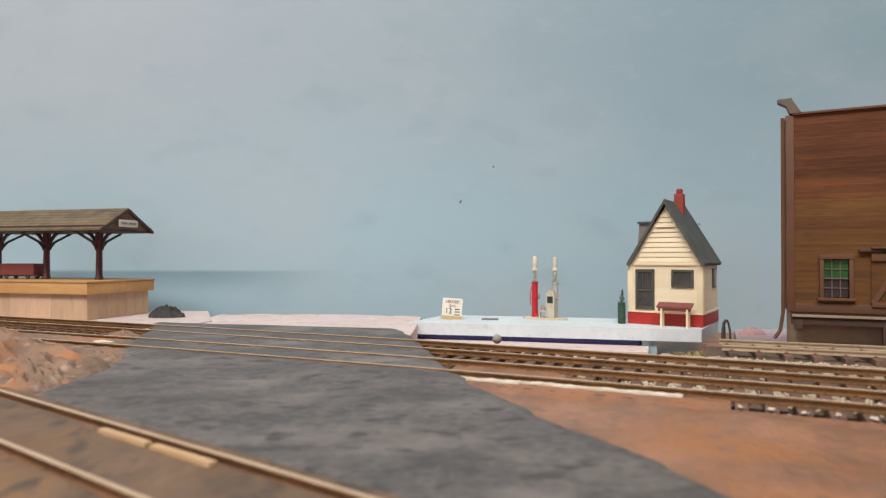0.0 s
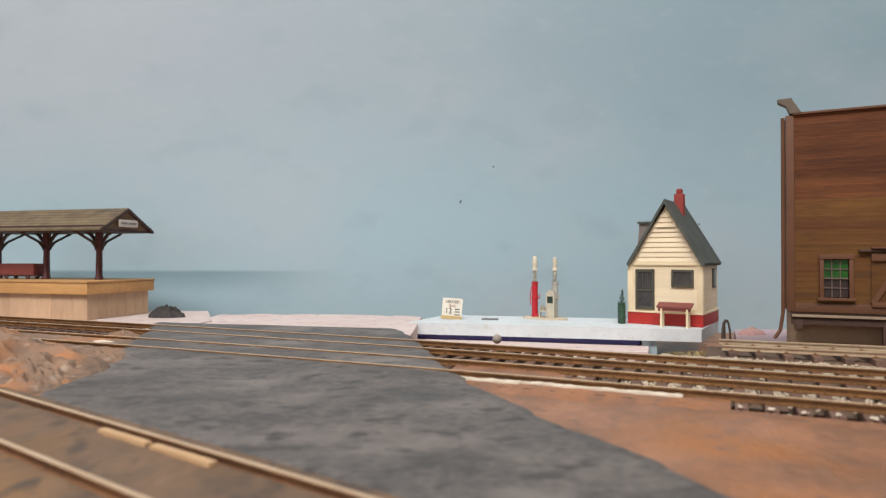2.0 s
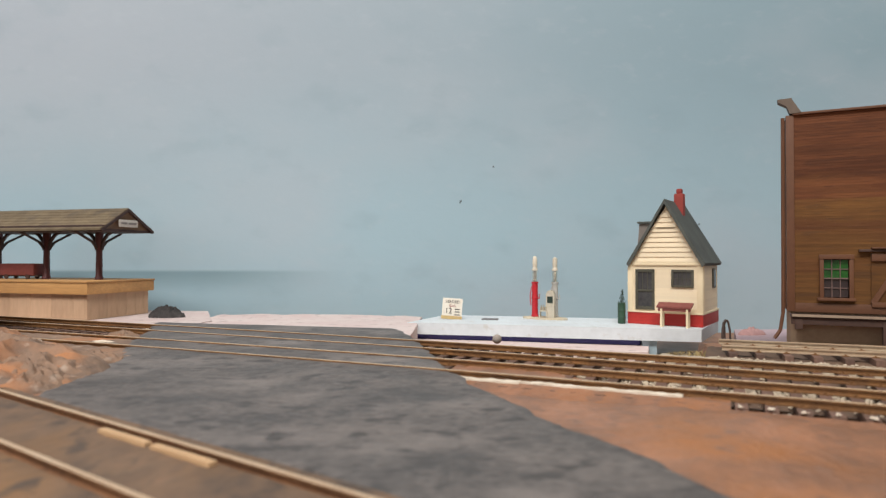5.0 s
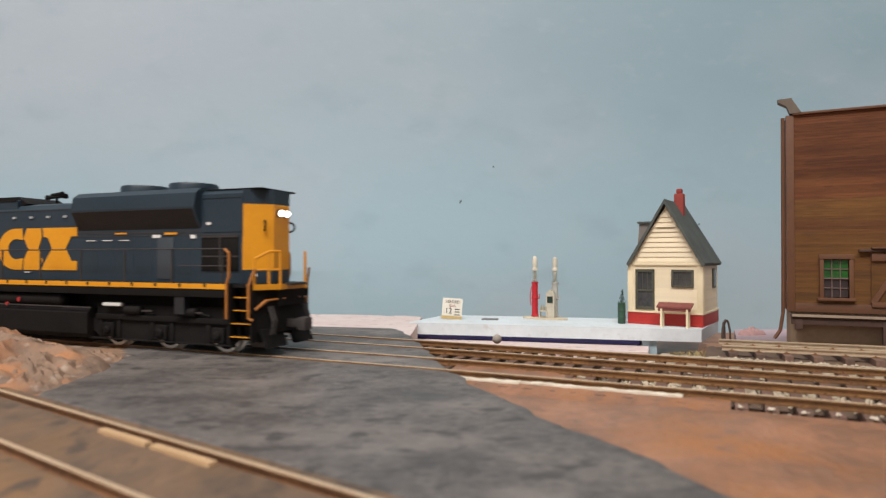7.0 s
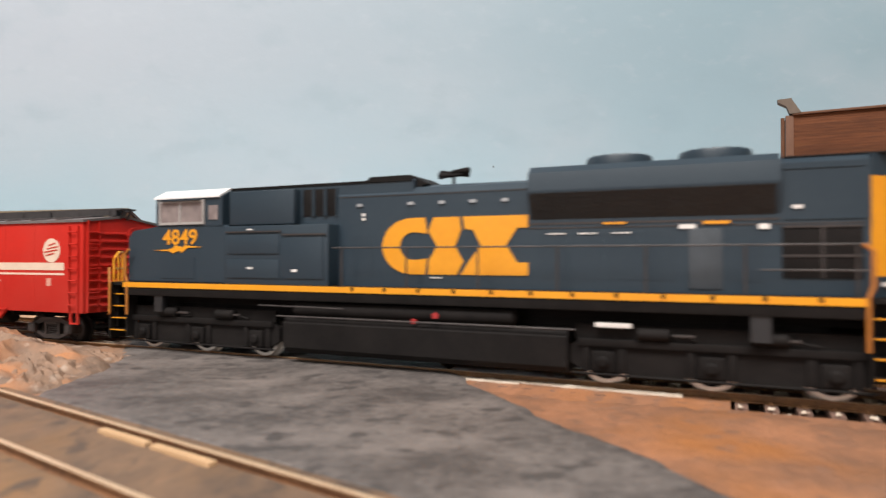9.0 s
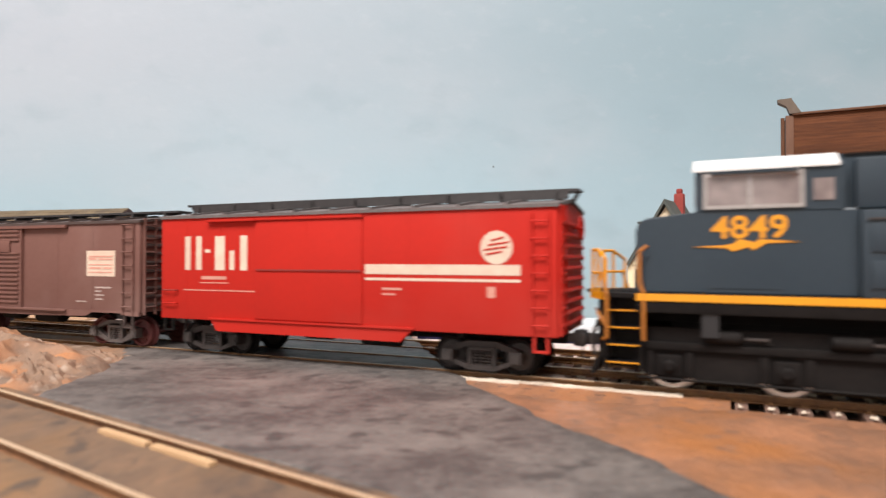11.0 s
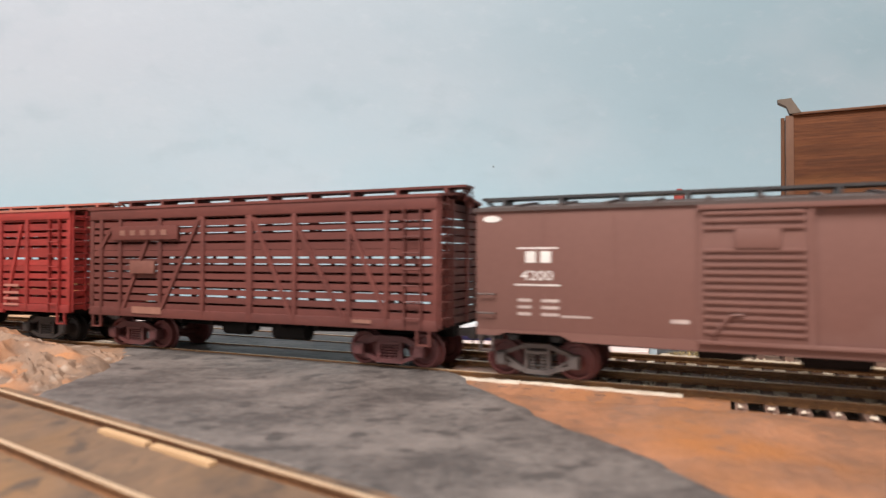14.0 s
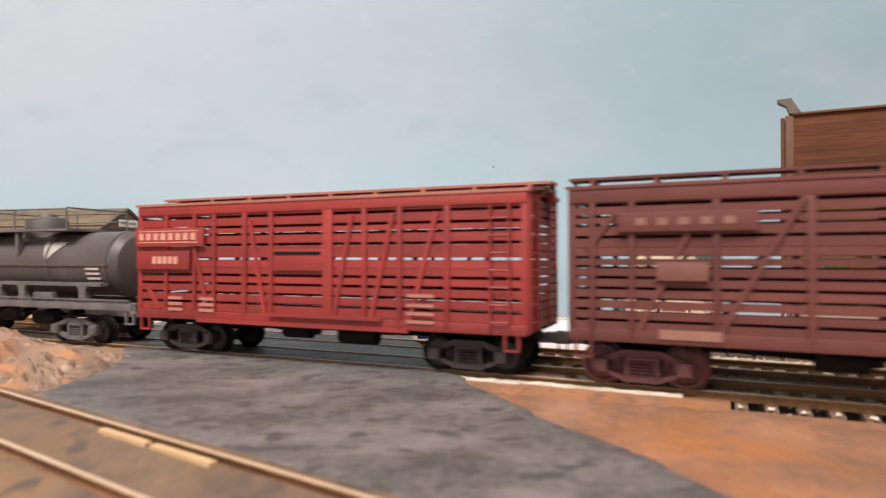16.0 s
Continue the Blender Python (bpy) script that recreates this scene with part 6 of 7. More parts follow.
def tank_car():
    half = 64.5
    car = thing("tank_car", 0, 0, 0, 0, "weathered black tank car with a railed dome platform", "tank car", "freight cars of the train")
    bm = bmesh.new()
    lathe(bm, [(2, -51.6), (6.5, -51.2), (10.2, -49.8), (12.0, -47.4), (12.0, 47.4), (10.2, 49.8), (6.5, 51.2), (2, 51.6)], at=(0, 0, 28.6), axis="X", n=40)
    part("tank", bm, TANKBLACK, car)
    for x in (-45.5, -16, 16, 45.5):
        bm = bmesh.new()
        lathe(bm, [(12.1, x - 0.8), (12.35, x - 0.7), (12.35, x + 0.7), (12.1, x + 0.8)], at=(0, 0, 28.6), axis="X", n=40)
        part("tank_band", bm, TANKBLACK, car)
    part("seam_strip", boxes((-47, 47, -12.45, -11.9, 27.8, 28.6), (-47, 47, 11.9, 12.45, 27.8, 28.6)), TANKBLACK, car)
    bm = bmesh.new()
    lathe(bm, [(7.6, 38), (7.6, 45.2), (7.0, 46.2), (4, 46.9), (3.6, 48.0), (1, 48.2)], n=24)
    part("dome", bm, TANKBLACK, car)
    part("dome_platform", boxes((-27, 29, -13.5, -8.2, 40.6, 41.5), (-27, 29, 8.2, 13.5, 40.6, 41.5), (-27, -9, -8.2, 8.2, 40.6, 41.5), (9, 29, -8.2, 8.2, 40.6, 41.5)), TANKGREY, car)
    bm = bmesh.new()
    for x in (-26, 0, 28):
        for y in (-13, 13):
            tube(bm, (x, y, 41.2), (x, y, 49.2), 0.35, n=6)
    for y in (-13, 13):
        tube(bm, (-26, y, 49.2), (28, y, 48.6), 0.35, n=6)
        tube(bm, (-26, y, 45.4), (28, y, 45.2), 0.28, n=6)
    for x in (-26, 28):
        tube(bm, (x, -13, 49), (x, 13, 49), 0.35, n=6)
    part("platform_rail", bm, TANKGREY, car)
    part("platform_bracket", made(lambda bm: [bar(bm, (x, 41), (x, 33), 1.4, -12.8, -11) for x in (-26, 1)]), TANKGREY, car)
    bm = bmesh.new()
    for y in (-1, 1):
        box(bm, -half, half, *sorted((y * 13.0, y * 15.4)), 12.6, 15.2, bevel=0.2)
    for x in (-half + 1.2, half - 1.2):
        box(bm, x - 1.2, x + 1.2, -15.4, 15.4, 11.8, 15.3)
    box(bm, -half, half, -4, 4, 9.4, 14)
    part("frame", bm, TANKGREY, car)
    for x in (-38, -6.5, 6.5, 38):
        for y in (-1, 1):
            bm = bmesh.new()
            prism(bm, ((x - 2.0, 15.1), (x + 2.0, 15.1), (x + 1.5, 17.5), (x + 1.6, 19.4), (x + 2.8, 20.8), (x - 2.8, 20.8), (x - 1.6, 19.4), (x - 1.5, 17.5)), "Y", *sorted((y * 11.2, y * 14.6)))
            part("saddle", bm, TANKGREY, car)
    part("walk_step", boxes((-half + 3, half - 3, -15.9, -15.2, 15.9, 16.4), (-47, 47, -14.7, -11.2, 20.7, 21.9)), TANKGREY, car)
    part("box_fitting", boxes((13, 23, -14.6, -12, 15.6, 18.2), bevel=0.2), TANKGREY, car)
    bm = bmesh.new()
    steps = []
    for k in range(9):
        z = 36.6 - 0.9 * k
        y = -math.sqrt(12.1**2 - (z - 28.6) ** 2) - 0.2
        steps.append([bm.verts.new((x, y + dy, z)) for x, dy in ((12.5 + 0.3875 * k, 0), (24.5 - 1.1 * k, 0), (24.5 - 1.1 * k, 0.4), (12.5 + 0.3875 * k, 0.4))])
    for a, b in zip(steps, steps[1:]):
        for i in range(4):
            bm.faces.new((a[i], a[(i + 1) % 4], b[(i + 1) % 4], b[i]))
    bm.faces.new(steps[0])
    bm.faces.new(steps[-1])
    part("emblem_plate", bm, mat("pale_grey_emblem", (0.42, 0.4, 0.37), None, 0.6), car, "pale grey painted triangle")
    bm = bmesh.new()
    for k in range(4):
        z = 26.4 - k * 1.7
        y = -math.sqrt(12.4**2 - (z - 28.6) ** 2)
        box(bm, 36.5, 43, y - 0.1, y + 0.2, z, z + 0.8)
    part("data_writing", bm, DIMWHITE, car)
    underframe(car, half, 11.4, BLACK, lat=11)
    for x in (-46.5, 31.5):
        truck(car, x, TANKGREY, WS_DARK)
    stirrup(car, half - 3, -15, 12.5, 4, 2, TANKGREY)
    coupler(car, -half, -1)
    coupler(car, half, 1)
    TRAIN.append((car, -354.6, 39.0))


def loco_truck(car, x):
    bol = part("truck", made(lambda bm: (box(bm, -30, 30, -4, 4, 6.5, 9.5, bevel=0.3), box(bm, -4, 4, -9.8, 9.8, 7.2, 10.4), tube(bm, (0, 0, 9), (0, 0, 13.5), 4.5, n=14))), BLACK, car)
    bol.location = (x * MM, 0, 0)
    for side in (-1, 1):
        y0, y1 = sorted((side * 10.4, side * 12.6))
        bm = bmesh.new()
        prism(bm, ((-32, 5.4), (-32, 9.4), (-29, 11.2), (29, 11.2), (32, 9.4), (32, 5.4), (29, 3.6), (19, 3.3), (16, 2.5), (8, 2.5), (5, 3.3), (-5, 3.3), (-8, 2.5), (-16, 2.5), (-19, 3.3), (-29, 3.6)), "Y", y0, y1)
        for a in (-23.8, 0, 23.8):
            box(bm, a - 2.6, a + 2.6, *sorted((side * 12.0, side * 13.8)), 3.4, 8.4, bevel=0.5)
            lathe(bm, [(1.5, 0), (1.5, 0.8), (0.9, 1.2)] if side > 0 else [(1.5, 0), (1.5, -0.8), (0.9, -1.2)], at=(a, side * 13.7, 5.85), axis="Y", n=12)
            box(bm, a - 5.2, a - 3.4, *sorted((side * 12.0, side * 13.2)), 3.2, 9.6, bevel=0.3)
            box(bm, a + 3.4, a + 5.2, *sorted((side * 12.0, side * 13.2)), 3.2, 9.6, bevel=0.3)
        part("side_frame", bm, BLACK, bol)
        part("truck_shroud", boxes((-30.5, 30.5, *sorted((side * 11.2, side * 12.4)), 11.0, 14.6)), BLACK, bol)
        part("truck_rail", boxes((-30, 30, *sorted((side * 12.6, side * 13.6)), 9.5, 11.3), bevel=0.3), BLACK, bol)
        bm = bmesh.new()
        for a in (-12, 12):
            lathe(bm, [(1.1, -4), (1.5, -3.7), (1.5, 3), (0.9, 3.4)], at=(a, side * 13.4, 12.9), axis="X", n=12)
            tube(bm, (a + 3, side * 13.4, 12.9), (a + 9, side * 13.6, 11.9), 0.35, n=6)
        tube(bm, (-31, side * 13.8, 2.9), (31, side * 13.8, 2.9), 0.35, n=6)
        part("brake_cylinder", bm, BLACK, bol)
        each("pale_fitting", [(a, a + 4.6, *sorted((side * 13.4, side * 14.2)), 12.6, 13.2) for a in (-8, 13)], GREYGEAR, bol, 0.1)
    for a in (-23.8, 0, 23.8):
        w = part("wheelset", WS_LOCO, None, bol)
        WHEELS.append((w, 5.85, a, 5.85))


def locomotive():
    car = thing("locomotive", 0, 0, 0, 0, "dark blue diesel locomotive with yellow end, stripe and emblem", "locomotive")
    part("deck", made(lambda bm: (box(bm, -107, 105.5, -16, 16, 18.2, 22.6, bevel=0.2), box(bm, -117, 118.6, -6.8, 6.8, 15.5, 22.6, bevel=0.2), box(bm, -100, 100, -6, 6, 11, 18.4))), BLACK, car)
    for y in (-1, 1):
        part("sill_stripe", boxes((-107, 105, *sorted((y * 15.95, y * 16.25)), 20.9, 22.55)), YELLOW, car, "yellow stripe along the sill")
    each("stanchion_foot", [(k * 10.3 + 4, k * 10.3 + 4.8, -16.45, -15.9, 21.5, 22.5) for k in range(-2, 10)], BLACK, car)
    # short hood, cab
    bm = bmesh.new()
    prism(bm, ((-107.4, 22.5), (-107.4, 37.8), (-105.4, 40.0), (-94, 41.2), (-63, 41.2), (-63, 22.5)), "Y", -14, 14)
    bmesh.ops.bevel(bm, geom=bm.edges[:], offset=0.5, segments=2, affect="EDGES")
    part("short_hood", bm, BLUE, car)
    cab = part("cab", made(lambda bm: prism(bm, ((-14, 41), (-14, 50.4), (-9, 52.8), (9, 52.8), (14, 50.4), (14, 41)), "X", -94.2, -65.6)), BLUE, car)
    part("cab_roof", made(lambda bm: prism(bm, ((-14.5, 50.1), (-14.5, 50.7), (-9.2, 53.4), (9.2, 53.4), (14.5, 50.7), (14.5, 50.1), (9, 52.5), (-9, 52.5)), "X", -94.8, -66.4)), mat("white_roof_paint", (0.8, 0.8, 0.8), (0.7, 0.7, 0.7), 0.5), cab, "white painted cab roof")
    part("window_frame", boxes((-92.6, -72.8, -14.5, -13.9, 48.8, 49.6), (-92.6, -72.8, -14.5, -13.9, 41.6, 42.4), (-92.6, -91.8, -14.5, -13.9, 42.2, 49.0), (-73.6, -72.8, -14.5, -13.9, 42.2, 49.0), (-83.6, -82.8, -14.5, -13.9, 42.2, 49.0)), mat("pale_window_frame", (0.4, 0.38, 0.37), None, 0.5), cab)
    part("window_pane", boxes((-91.9, -83.5, -14.25, -13.95, 42.3, 48.9)), CABGLASS, cab)
    part("window_pane", boxes((-82.9, -73.5, -14.25, -13.95, 42.3, 48.9)), CABGLASS, cab)
    part("sun_visor", boxes((-91, -74, -15.4, -14.2, 49.3, 49.7)), BLUE, cab)
    part("cab_door_glass", boxes((-71.2, -67.4, -14.2, -13.9, 43.0, 47.6)), CABGLASS, cab)
    part("windshield", boxes((-94.5, -94.1, -12, -1, 42.6, 49.6), (-94.5, -94.1, 1, 12, 42.6, 49.6)), CABGLASS, cab)
    # equipment cabinet and upper hood
    bm = boxes((-63, -24.4, -16, 16, 22.6, 40.6), bevel=0.4)
    cabinet = part("equipment_cabinet", bm, BLUE, car)
    part("cabinet_door", boxes((-61.4, -41.6, -16.3, -15.9, 24.6, 30.2), bevel=0.1), BLUE, cabinet)
    part("cabinet_door", boxes((-61.4, -41.6, -16.3, -15.9, 32.0, 37.8), bevel=0.1), BLUE, cabinet)
    part("cabinet_door", boxes((-40.4, -26.0, -16.3, -15.9, 24.6, 36.8), bevel=0.1), BLUE, cabinet)
    part("cabinet_lip", boxes((-62, -41, -16.45, -15.9, 38.5, 38.9), (-40.4, -25, -16.5, -15.9, 37.4, 37.9)), GREYGEAR, cabinet)
    upper = part("upper_hood", made(lambda bm: prism(bm, ((-10, 40.2), (-10, 52.4), (-8.6, 53.2), (8.6, 53.2), (10, 52.4), (10, 40.2)), "X", -66, 0)), BLUE, car)
    part("blower_housing", boxes((-63.5, -38.5, -13.2, -9.8, 41.0, 51.6), bevel=0.5), BLUE, upper)
    for k in range(3):
        x0 = -37.2 + k * 4.2
        louvre = part("louvre", boxes((x0, x0 + 3.4, -10.3, -9.8, 43.4, 51.4), bevel=0.1), BLACK, upper)
        each("louvre_frame", [(x0 - 0.3, x0 + 0.1, -10.6, -9.9, 43.2, 51.6), (x0 + 3.3, x0 + 3.7, -10.6, -9.9, 43.2, 51.6)], BLUE, louvre)
    part("dynamic_brake_hatch", made(lambda bm: prism(bm, ((-17, 52.8), (-15, 54.4), (-2, 54.4), (3.5, 51.6), (0, 50.5)), "Y", -8.4, 8.4)), BLACK, upper)
    part("hood_edge", boxes((-65.5, -0.5, -10.3, -9.6, 52.5, 53.1)), BLACK, upper)
    # long hood
    hood = part("long_hood", made(lambda bm: prism(bm, ((-10.5, 22.4), (-10.5, 48.8), (-9.0, 50.6), (-6, 51.4), (6, 51.4), (9.0, 50.6), (10.5, 48.8), (10.5, 22.4)), "X", -24.6, 107)), BLUE, car)
    each("engine_door", [(x, x + 7.6, -10.57, -10.4, 25.4, 37.2) for x in (-20, 36, 44.5, 53, 61.5, 79)], BLUE, hood)
    part("engine_door", boxes((71.5, 78.6, -10.8, -10.4, 23.6, 37.6), bevel=0.1), mat("grey_blue_door", (0.05, 0.062, 0.075), None, 0.45), hood)
    part("intake_screen", boxes((90.6, 105.6, -10.8, -10.4, 26.4, 37.8), bevel=0.1), BLACK, hood)
    part("screen_bar", boxes((90.6, 105.6, -11.0, -10.7, 31.0, 31.5), (90.6, 105.6, -11.0, -10.7, 37.4, 37.9), (98, 98.5, -11.0, -10.7, 26.4, 37.6)), GREYGEAR, hood)
    each("hood_fitting", [(x, x + 1.8, -10.95, -10.45, 45.6, 46.4) for x in (-18, -1.5, 8, 17, 26)], mat("pale_fittings", (0.4, 0.42, 0.44), None, 0.5), hood)
    part("hood_seam", boxes((-24, 33, -10.62, -10.45, 48.4, 48.6), (33, 90, -10.62, -10.45, 39.2, 39.7), (33, 106, -10.62, -10.45, 38.2, 38.5)), GREYGEAR, hood)
    rad = part("radiator_housing", made(lambda bm: prism(bm, ((-10.4, 40.4), (-13.8, 46.9), (-13.8, 47.9), (-13.0, 52.2), (-10.8, 53.9), (10.8, 53.9), (13.0, 52.2), (13.8, 47.9), (13.8, 46.9), (10.4, 40.4)), "X", 33.8, 90.2)), BLUE, car, "flared radiator housing with black intakes")
    bm = bmesh.new()
    for y in (-1, 1):
        prism(bm, ((y * 10.55, 40.5), (y * 13.95, 46.9), (y * 13.7, 47.0), (y * 10.3, 40.6)), "X", 34.2, 89.2)
    part("intake_grille", bm, GRILLE, rad)
    for x in (54.5, 77.2):
        bm = bmesh.new()
        lathe(bm, [(8.3, 53.7), (8.3, 56.0), (8.0, 56.6), (7.2, 56.6), (7.0, 55.4), (1.6, 55.2), (1.4, 56.4), (0.3, 56.5)], at=(x, 0, 0), n=30)
        fan = part("radiator_fan", bm, BLUE, rad)
        bm = bmesh.new()
        for k in range(16):
            a = 2 * math.pi * k / 16
            tube(bm, (x + 1.3 * math.cos(a), 1.3 * math.sin(a), 56.3), (x + 7.6 * math.cos(a), 7.6 * math.sin(a), 56.7), 0.2, n=5)
        part("fan_grid", bm, GREYGEAR, fan)
    tail = part("rear_hood", made(lambda bm: prism(bm, ((-10.55, 37.5), (-10.55, 51.6), (-8.8, 53.0), (8.8, 53.0), (10.55, 51.6), (10.55, 37.5)), "X", 90, 107.1)), BLUE, car)
    part("roof_lip", boxes((91, 113.4, -9.2, 9.2, 52.9, 53.4), bevel=0.2), BLACK, tail)
    part("roof_hatch", boxes((104, 107, -2, 2, 53.3, 54.0), bevel=0.2), BLACK, tail)
    part("panel_seam", boxes((91, 106, -10.75, -10.5, 50.3, 50.6), (91, 106.4, -10.75, -10.5, 39.2, 39.6)), BLUE, tail)
    wedge = ((107, -10.5), (114.4, -4.2), (114.4, 4.2), (107, 10.5))
    part("end_panel", made(lambda bm: prism(bm, wedge, "Z", 26.9, 48.2)), YELLOW, tail, "yellow painted hood end with tapered corners")
    part("end_top", made(lambda bm: prism(bm, wedge, "Z", 48.2, 52.9)), BLUE, tail)
    part("end_base", made(lambda bm: prism(bm, wedge, "Z", 22.5, 26.9)), BLUE, tail)
    for y in (-1, 1):
        bm = bmesh.new()
        c = Vector((112.4, y * 6.3, 41.2))
        u = Vector((0.761, -y * 0.648, 0)).cross(Vector((0, 0, 1)))
        ring = [c + Vector((0.36, y * 0.42, 0)) + u * (1.7 * math.cos(k * math.pi / 8)) * y + Vector((0, 0, 1.6 * math.sin(k * math.pi / 8))) for k in range(16)]
        for k in range(16):
            tube(bm, ring[k], ring[(k + 1) % 16], 0.34, n=6)
        part("lamp_ring", bm, BLACK, tail, "black round lamp housing")
        part("end_plate", made(lambda bm: prism(bm, ((109.2, y * 8.85), (110.6, y * 7.65), (110.8, y * 7.9), (109.4, y * 9.1)), "Z", 24.8, 25.6)), WHITE, tail)
    for y in (-1.6, 1.6):
        bm = bmesh.new()
        lathe(bm, [(1.3, 114.2), (1.3, 115.2), (1.05, 115.4)], at=(0, y, 45.4), axis="X", n=16)
        lamp = part("headlight", bm, GREYGEAR, tail)
        bm = bmesh.new()
        lathe(bm, [(1.1, 115.3), (0.95, 115.8), (0.3, 116.0)], at=(0, y, 45.4), axis="X", n=16)
        part("lens", bm, HEADLAMP, lamp, "lit headlight lens")
    # horn cluster
    bm = bmesh.new()
    tube(bm, (8, 0, 51.2), (8, 0, 54.6), 0.5, n=8)
    tube(bm, (4.5, 0, 54.4), (12.5, 0, 54.8), 0.45, n=8)
    for x0, x1, y, z in ((8, 13.4, -1.6, 55.6), (8, 12.4, 0.6, 55.0), (8, 3.2, 1.8, 55.6), (8, 3.8, -0.9, 54.6)):
        tube(bm, (x0, y, z), (x1, y, z), 0.35, 1.05, n=10)
    part("horn", bm, BLACK, car)
    # fuel tank and pipes
    part("fuel_tank", made(lambda bm: prism(bm, ((-13.5, 2.6), (-15, 4.2), (-15, 11.4), (-13.5, 13), (13.5, 13), (15, 11.4), (15, 4.2), (13.5, 2.6)), "X", -41, 44)), BLACK, car)
    part("air_reservoir", made(lambda bm: lathe(bm, [(1, -38), (2.2, -37), (2.2, 30), (1, 31)], at=(0, -13, 15.6), axis="X", n=14)), BLACK, car)
    part("pipe", tubes(((-43, -15.2, 13.4), (46, -15.2, 13.4), 0.28), ((-50, -15, 16.4), (-20, -15, 16.2), 0.25), n=6), GREYGEAR, car)
    part("filler_cap", made(lambda bm: (lathe(bm, [(0.9, -0.2), (0.9, 0.4)], at=(9, -15.2, 15.4), axis="Y", n=10), lathe(bm, [(0.7, -0.2), (0.7, 0.4)], at=(2.5, -15.2, 13.6), axis="Y", n=10))), mat("red_cap", (0.45, 0.03, 0.03), None, 0.5), car)
    each("sand_hose_bracket", [(84, 88, -15.6, -13, 12.5, 18.3), (-93, -89.5, -15.6, -13, 13, 18.3)], mat("blue_grey_bracket", (0.02, 0.021, 0.024), None, 0.5), car)
    part("white_fitting", boxes((50.6, 59.0, -14.6, -13.0, 14.2, 15.3), bevel=0.2), WHITE, car)
    # ends: steps, pilot, rails
    for way in (-1, 1):
        x = way * 110.2
        for y in (-1, 1):
            steps = part("step_well", boxes((x - 4, x + 4, *sorted((y * 10.6, y * 11.2)), 4.6, 22.4)), BLACK, car)
            each("step_side", [(x + sx, x + sx + 0.5, *sorted((y * 11, y * 15.4)), 4.4, 22.4) for sx in (-4.4, 3.9)], BLACK, steps)
            for k in range(4):
                z = 5.9 + k * 4.05
                part("step", boxes((x - 4, x + 4, *sorted((y * 11, y * (15.4 - k * 0.6))), z, z + 0.4)), BLACK, steps)
                part("step_edge", boxes((x - 3.6, x + 3.6, *sorted((y * (15.4 - k * 0.6), y * (15.65 - k * 0.6))), z + 0.1, z + 0.4)), YELLOW, steps)
            bm = bmesh.new()
            inner, outer = x - way * 4.8, x + way * 3.6
            for a, b in (((inner, 15.9, 11.6), (inner, 15.9, 22.6)), ((inner, 15.9, 22.6), (inner + way * 0.9, 15.9, 25.0)), ((inner + way * 0.9, 15.9, 25.0), (inner + way * 0.9, 15.9, 32.2)), ((inner + way * 0.9, 15.9, 32.2), (inner - way * 0.8, 15.9, 33.6)),
                         ((outer, 15.9, 12.0), (outer, 15.9, 22.0)), ((outer, 15.9, 22.0), (outer + way * 1.6, 14.8, 27.4)), ((outer, 15.9, 12.0), (outer + way * 1.0, 15.2, 11.4))):
                tube(bm, (a[0], y * a[1], a[2]), (b[0], y * b[1], b[2]), 0.42, n=8)
            part("end_handrail", bm, ORANGE, car, "orange-yellow grab rail beside the steps")
        # tapered end platform, pilot and plow
        deck_end = ((106, -14.4), (114.0, -14.4), (118.8, -6.8), (118.8, 6.8), (114.0, 14.4), (106, 14.4))
        part("end_platform", made(lambda bm: prism(bm, [(way * a, b) for a, b in deck_end], "Z", 21.4, 22.4)), BLACK, car)
        for y in (-1, 1):
            part("pilot_sill", made(lambda bm: prism(bm, [(way * a, y * b) for a, b in ((114.2, 14.6), (119.1, 6.9), (119.5, 7.2), (114.5, 14.9))], "Z", 20.7, 22.5)), YELLOW, car)
        part("pilot_sill", boxes((*sorted((way * 118.8, way * 119.4)), -6.8, 6.8, 20.7, 22.5)), YELLOW, car)
        part("pilot", made(lambda bm: prism(bm, [(way * a, b) for a, b in ((112.8, -13.2), (114.4, -13.2), (117.6, -6.4), (117.6, 6.4), (114.4, 13.2), (112.8, 13.2))], "Z", 7.0, 21.4)), BLACK, car)
        plow = bmesh.new()
        for y in (-1, 1):
            prism(plow, ((way * 115.2, 8.4), (way * 116.2, 8.4), (way * 118.6, 2.6), (way * 117.4, 2.6)), "Y", *sorted((y * 2.2, y * 12.6)))
        part("plow", plow, BLACK, car)
        tops = [(114.4, -13.8, 30.4), (116.9, -10.0, 32.8), (118.9, -6.8, 32.8)]
        for y in (-1, 1):
            for a, b, c in tops:
                part("end_railing", tubes(((way * a, y * b, 22.2), (way * a, y * b, c), 0.42)), YELLOW, car, "yellow end railing")
            for (a, b, c), (d, e, f) in zip(tops, tops[1:]):
                part("end_railing", tubes(((way * a, y * b, c), (way * d, y * e, f), 0.42)), YELLOW, car, "yellow end railing")
                part("end_railing", tubes(((way * a, y * b, 27.0), (way * d, y * e, 27.0), 0.34)), YELLOW, car, "yellow end railing")
            part("uncoupling_lever", tubes(((way * 114.6, y * 13.6, 14.6), (way * 116.8, y * 11.0, 17.4), 0.5), ((way * 116.8, y * 11.0, 17.4), (way * 118.6, y * 4.0, 17.8), 0.3)), ORANGE, car)
            bm = bmesh.new()
            for o in (8.4, 10.0):
                tube(bm, (way * 117.0, y * o, 15.5), (way * 118.6, y * o, 11), 0.4, n=6)
                tube(bm, (way * 118.6, y * o, 11), (way * 118.0, y * o, 6.6), 0.4, n=6)
            part("air_hose", bm, GREYGEAR, car)
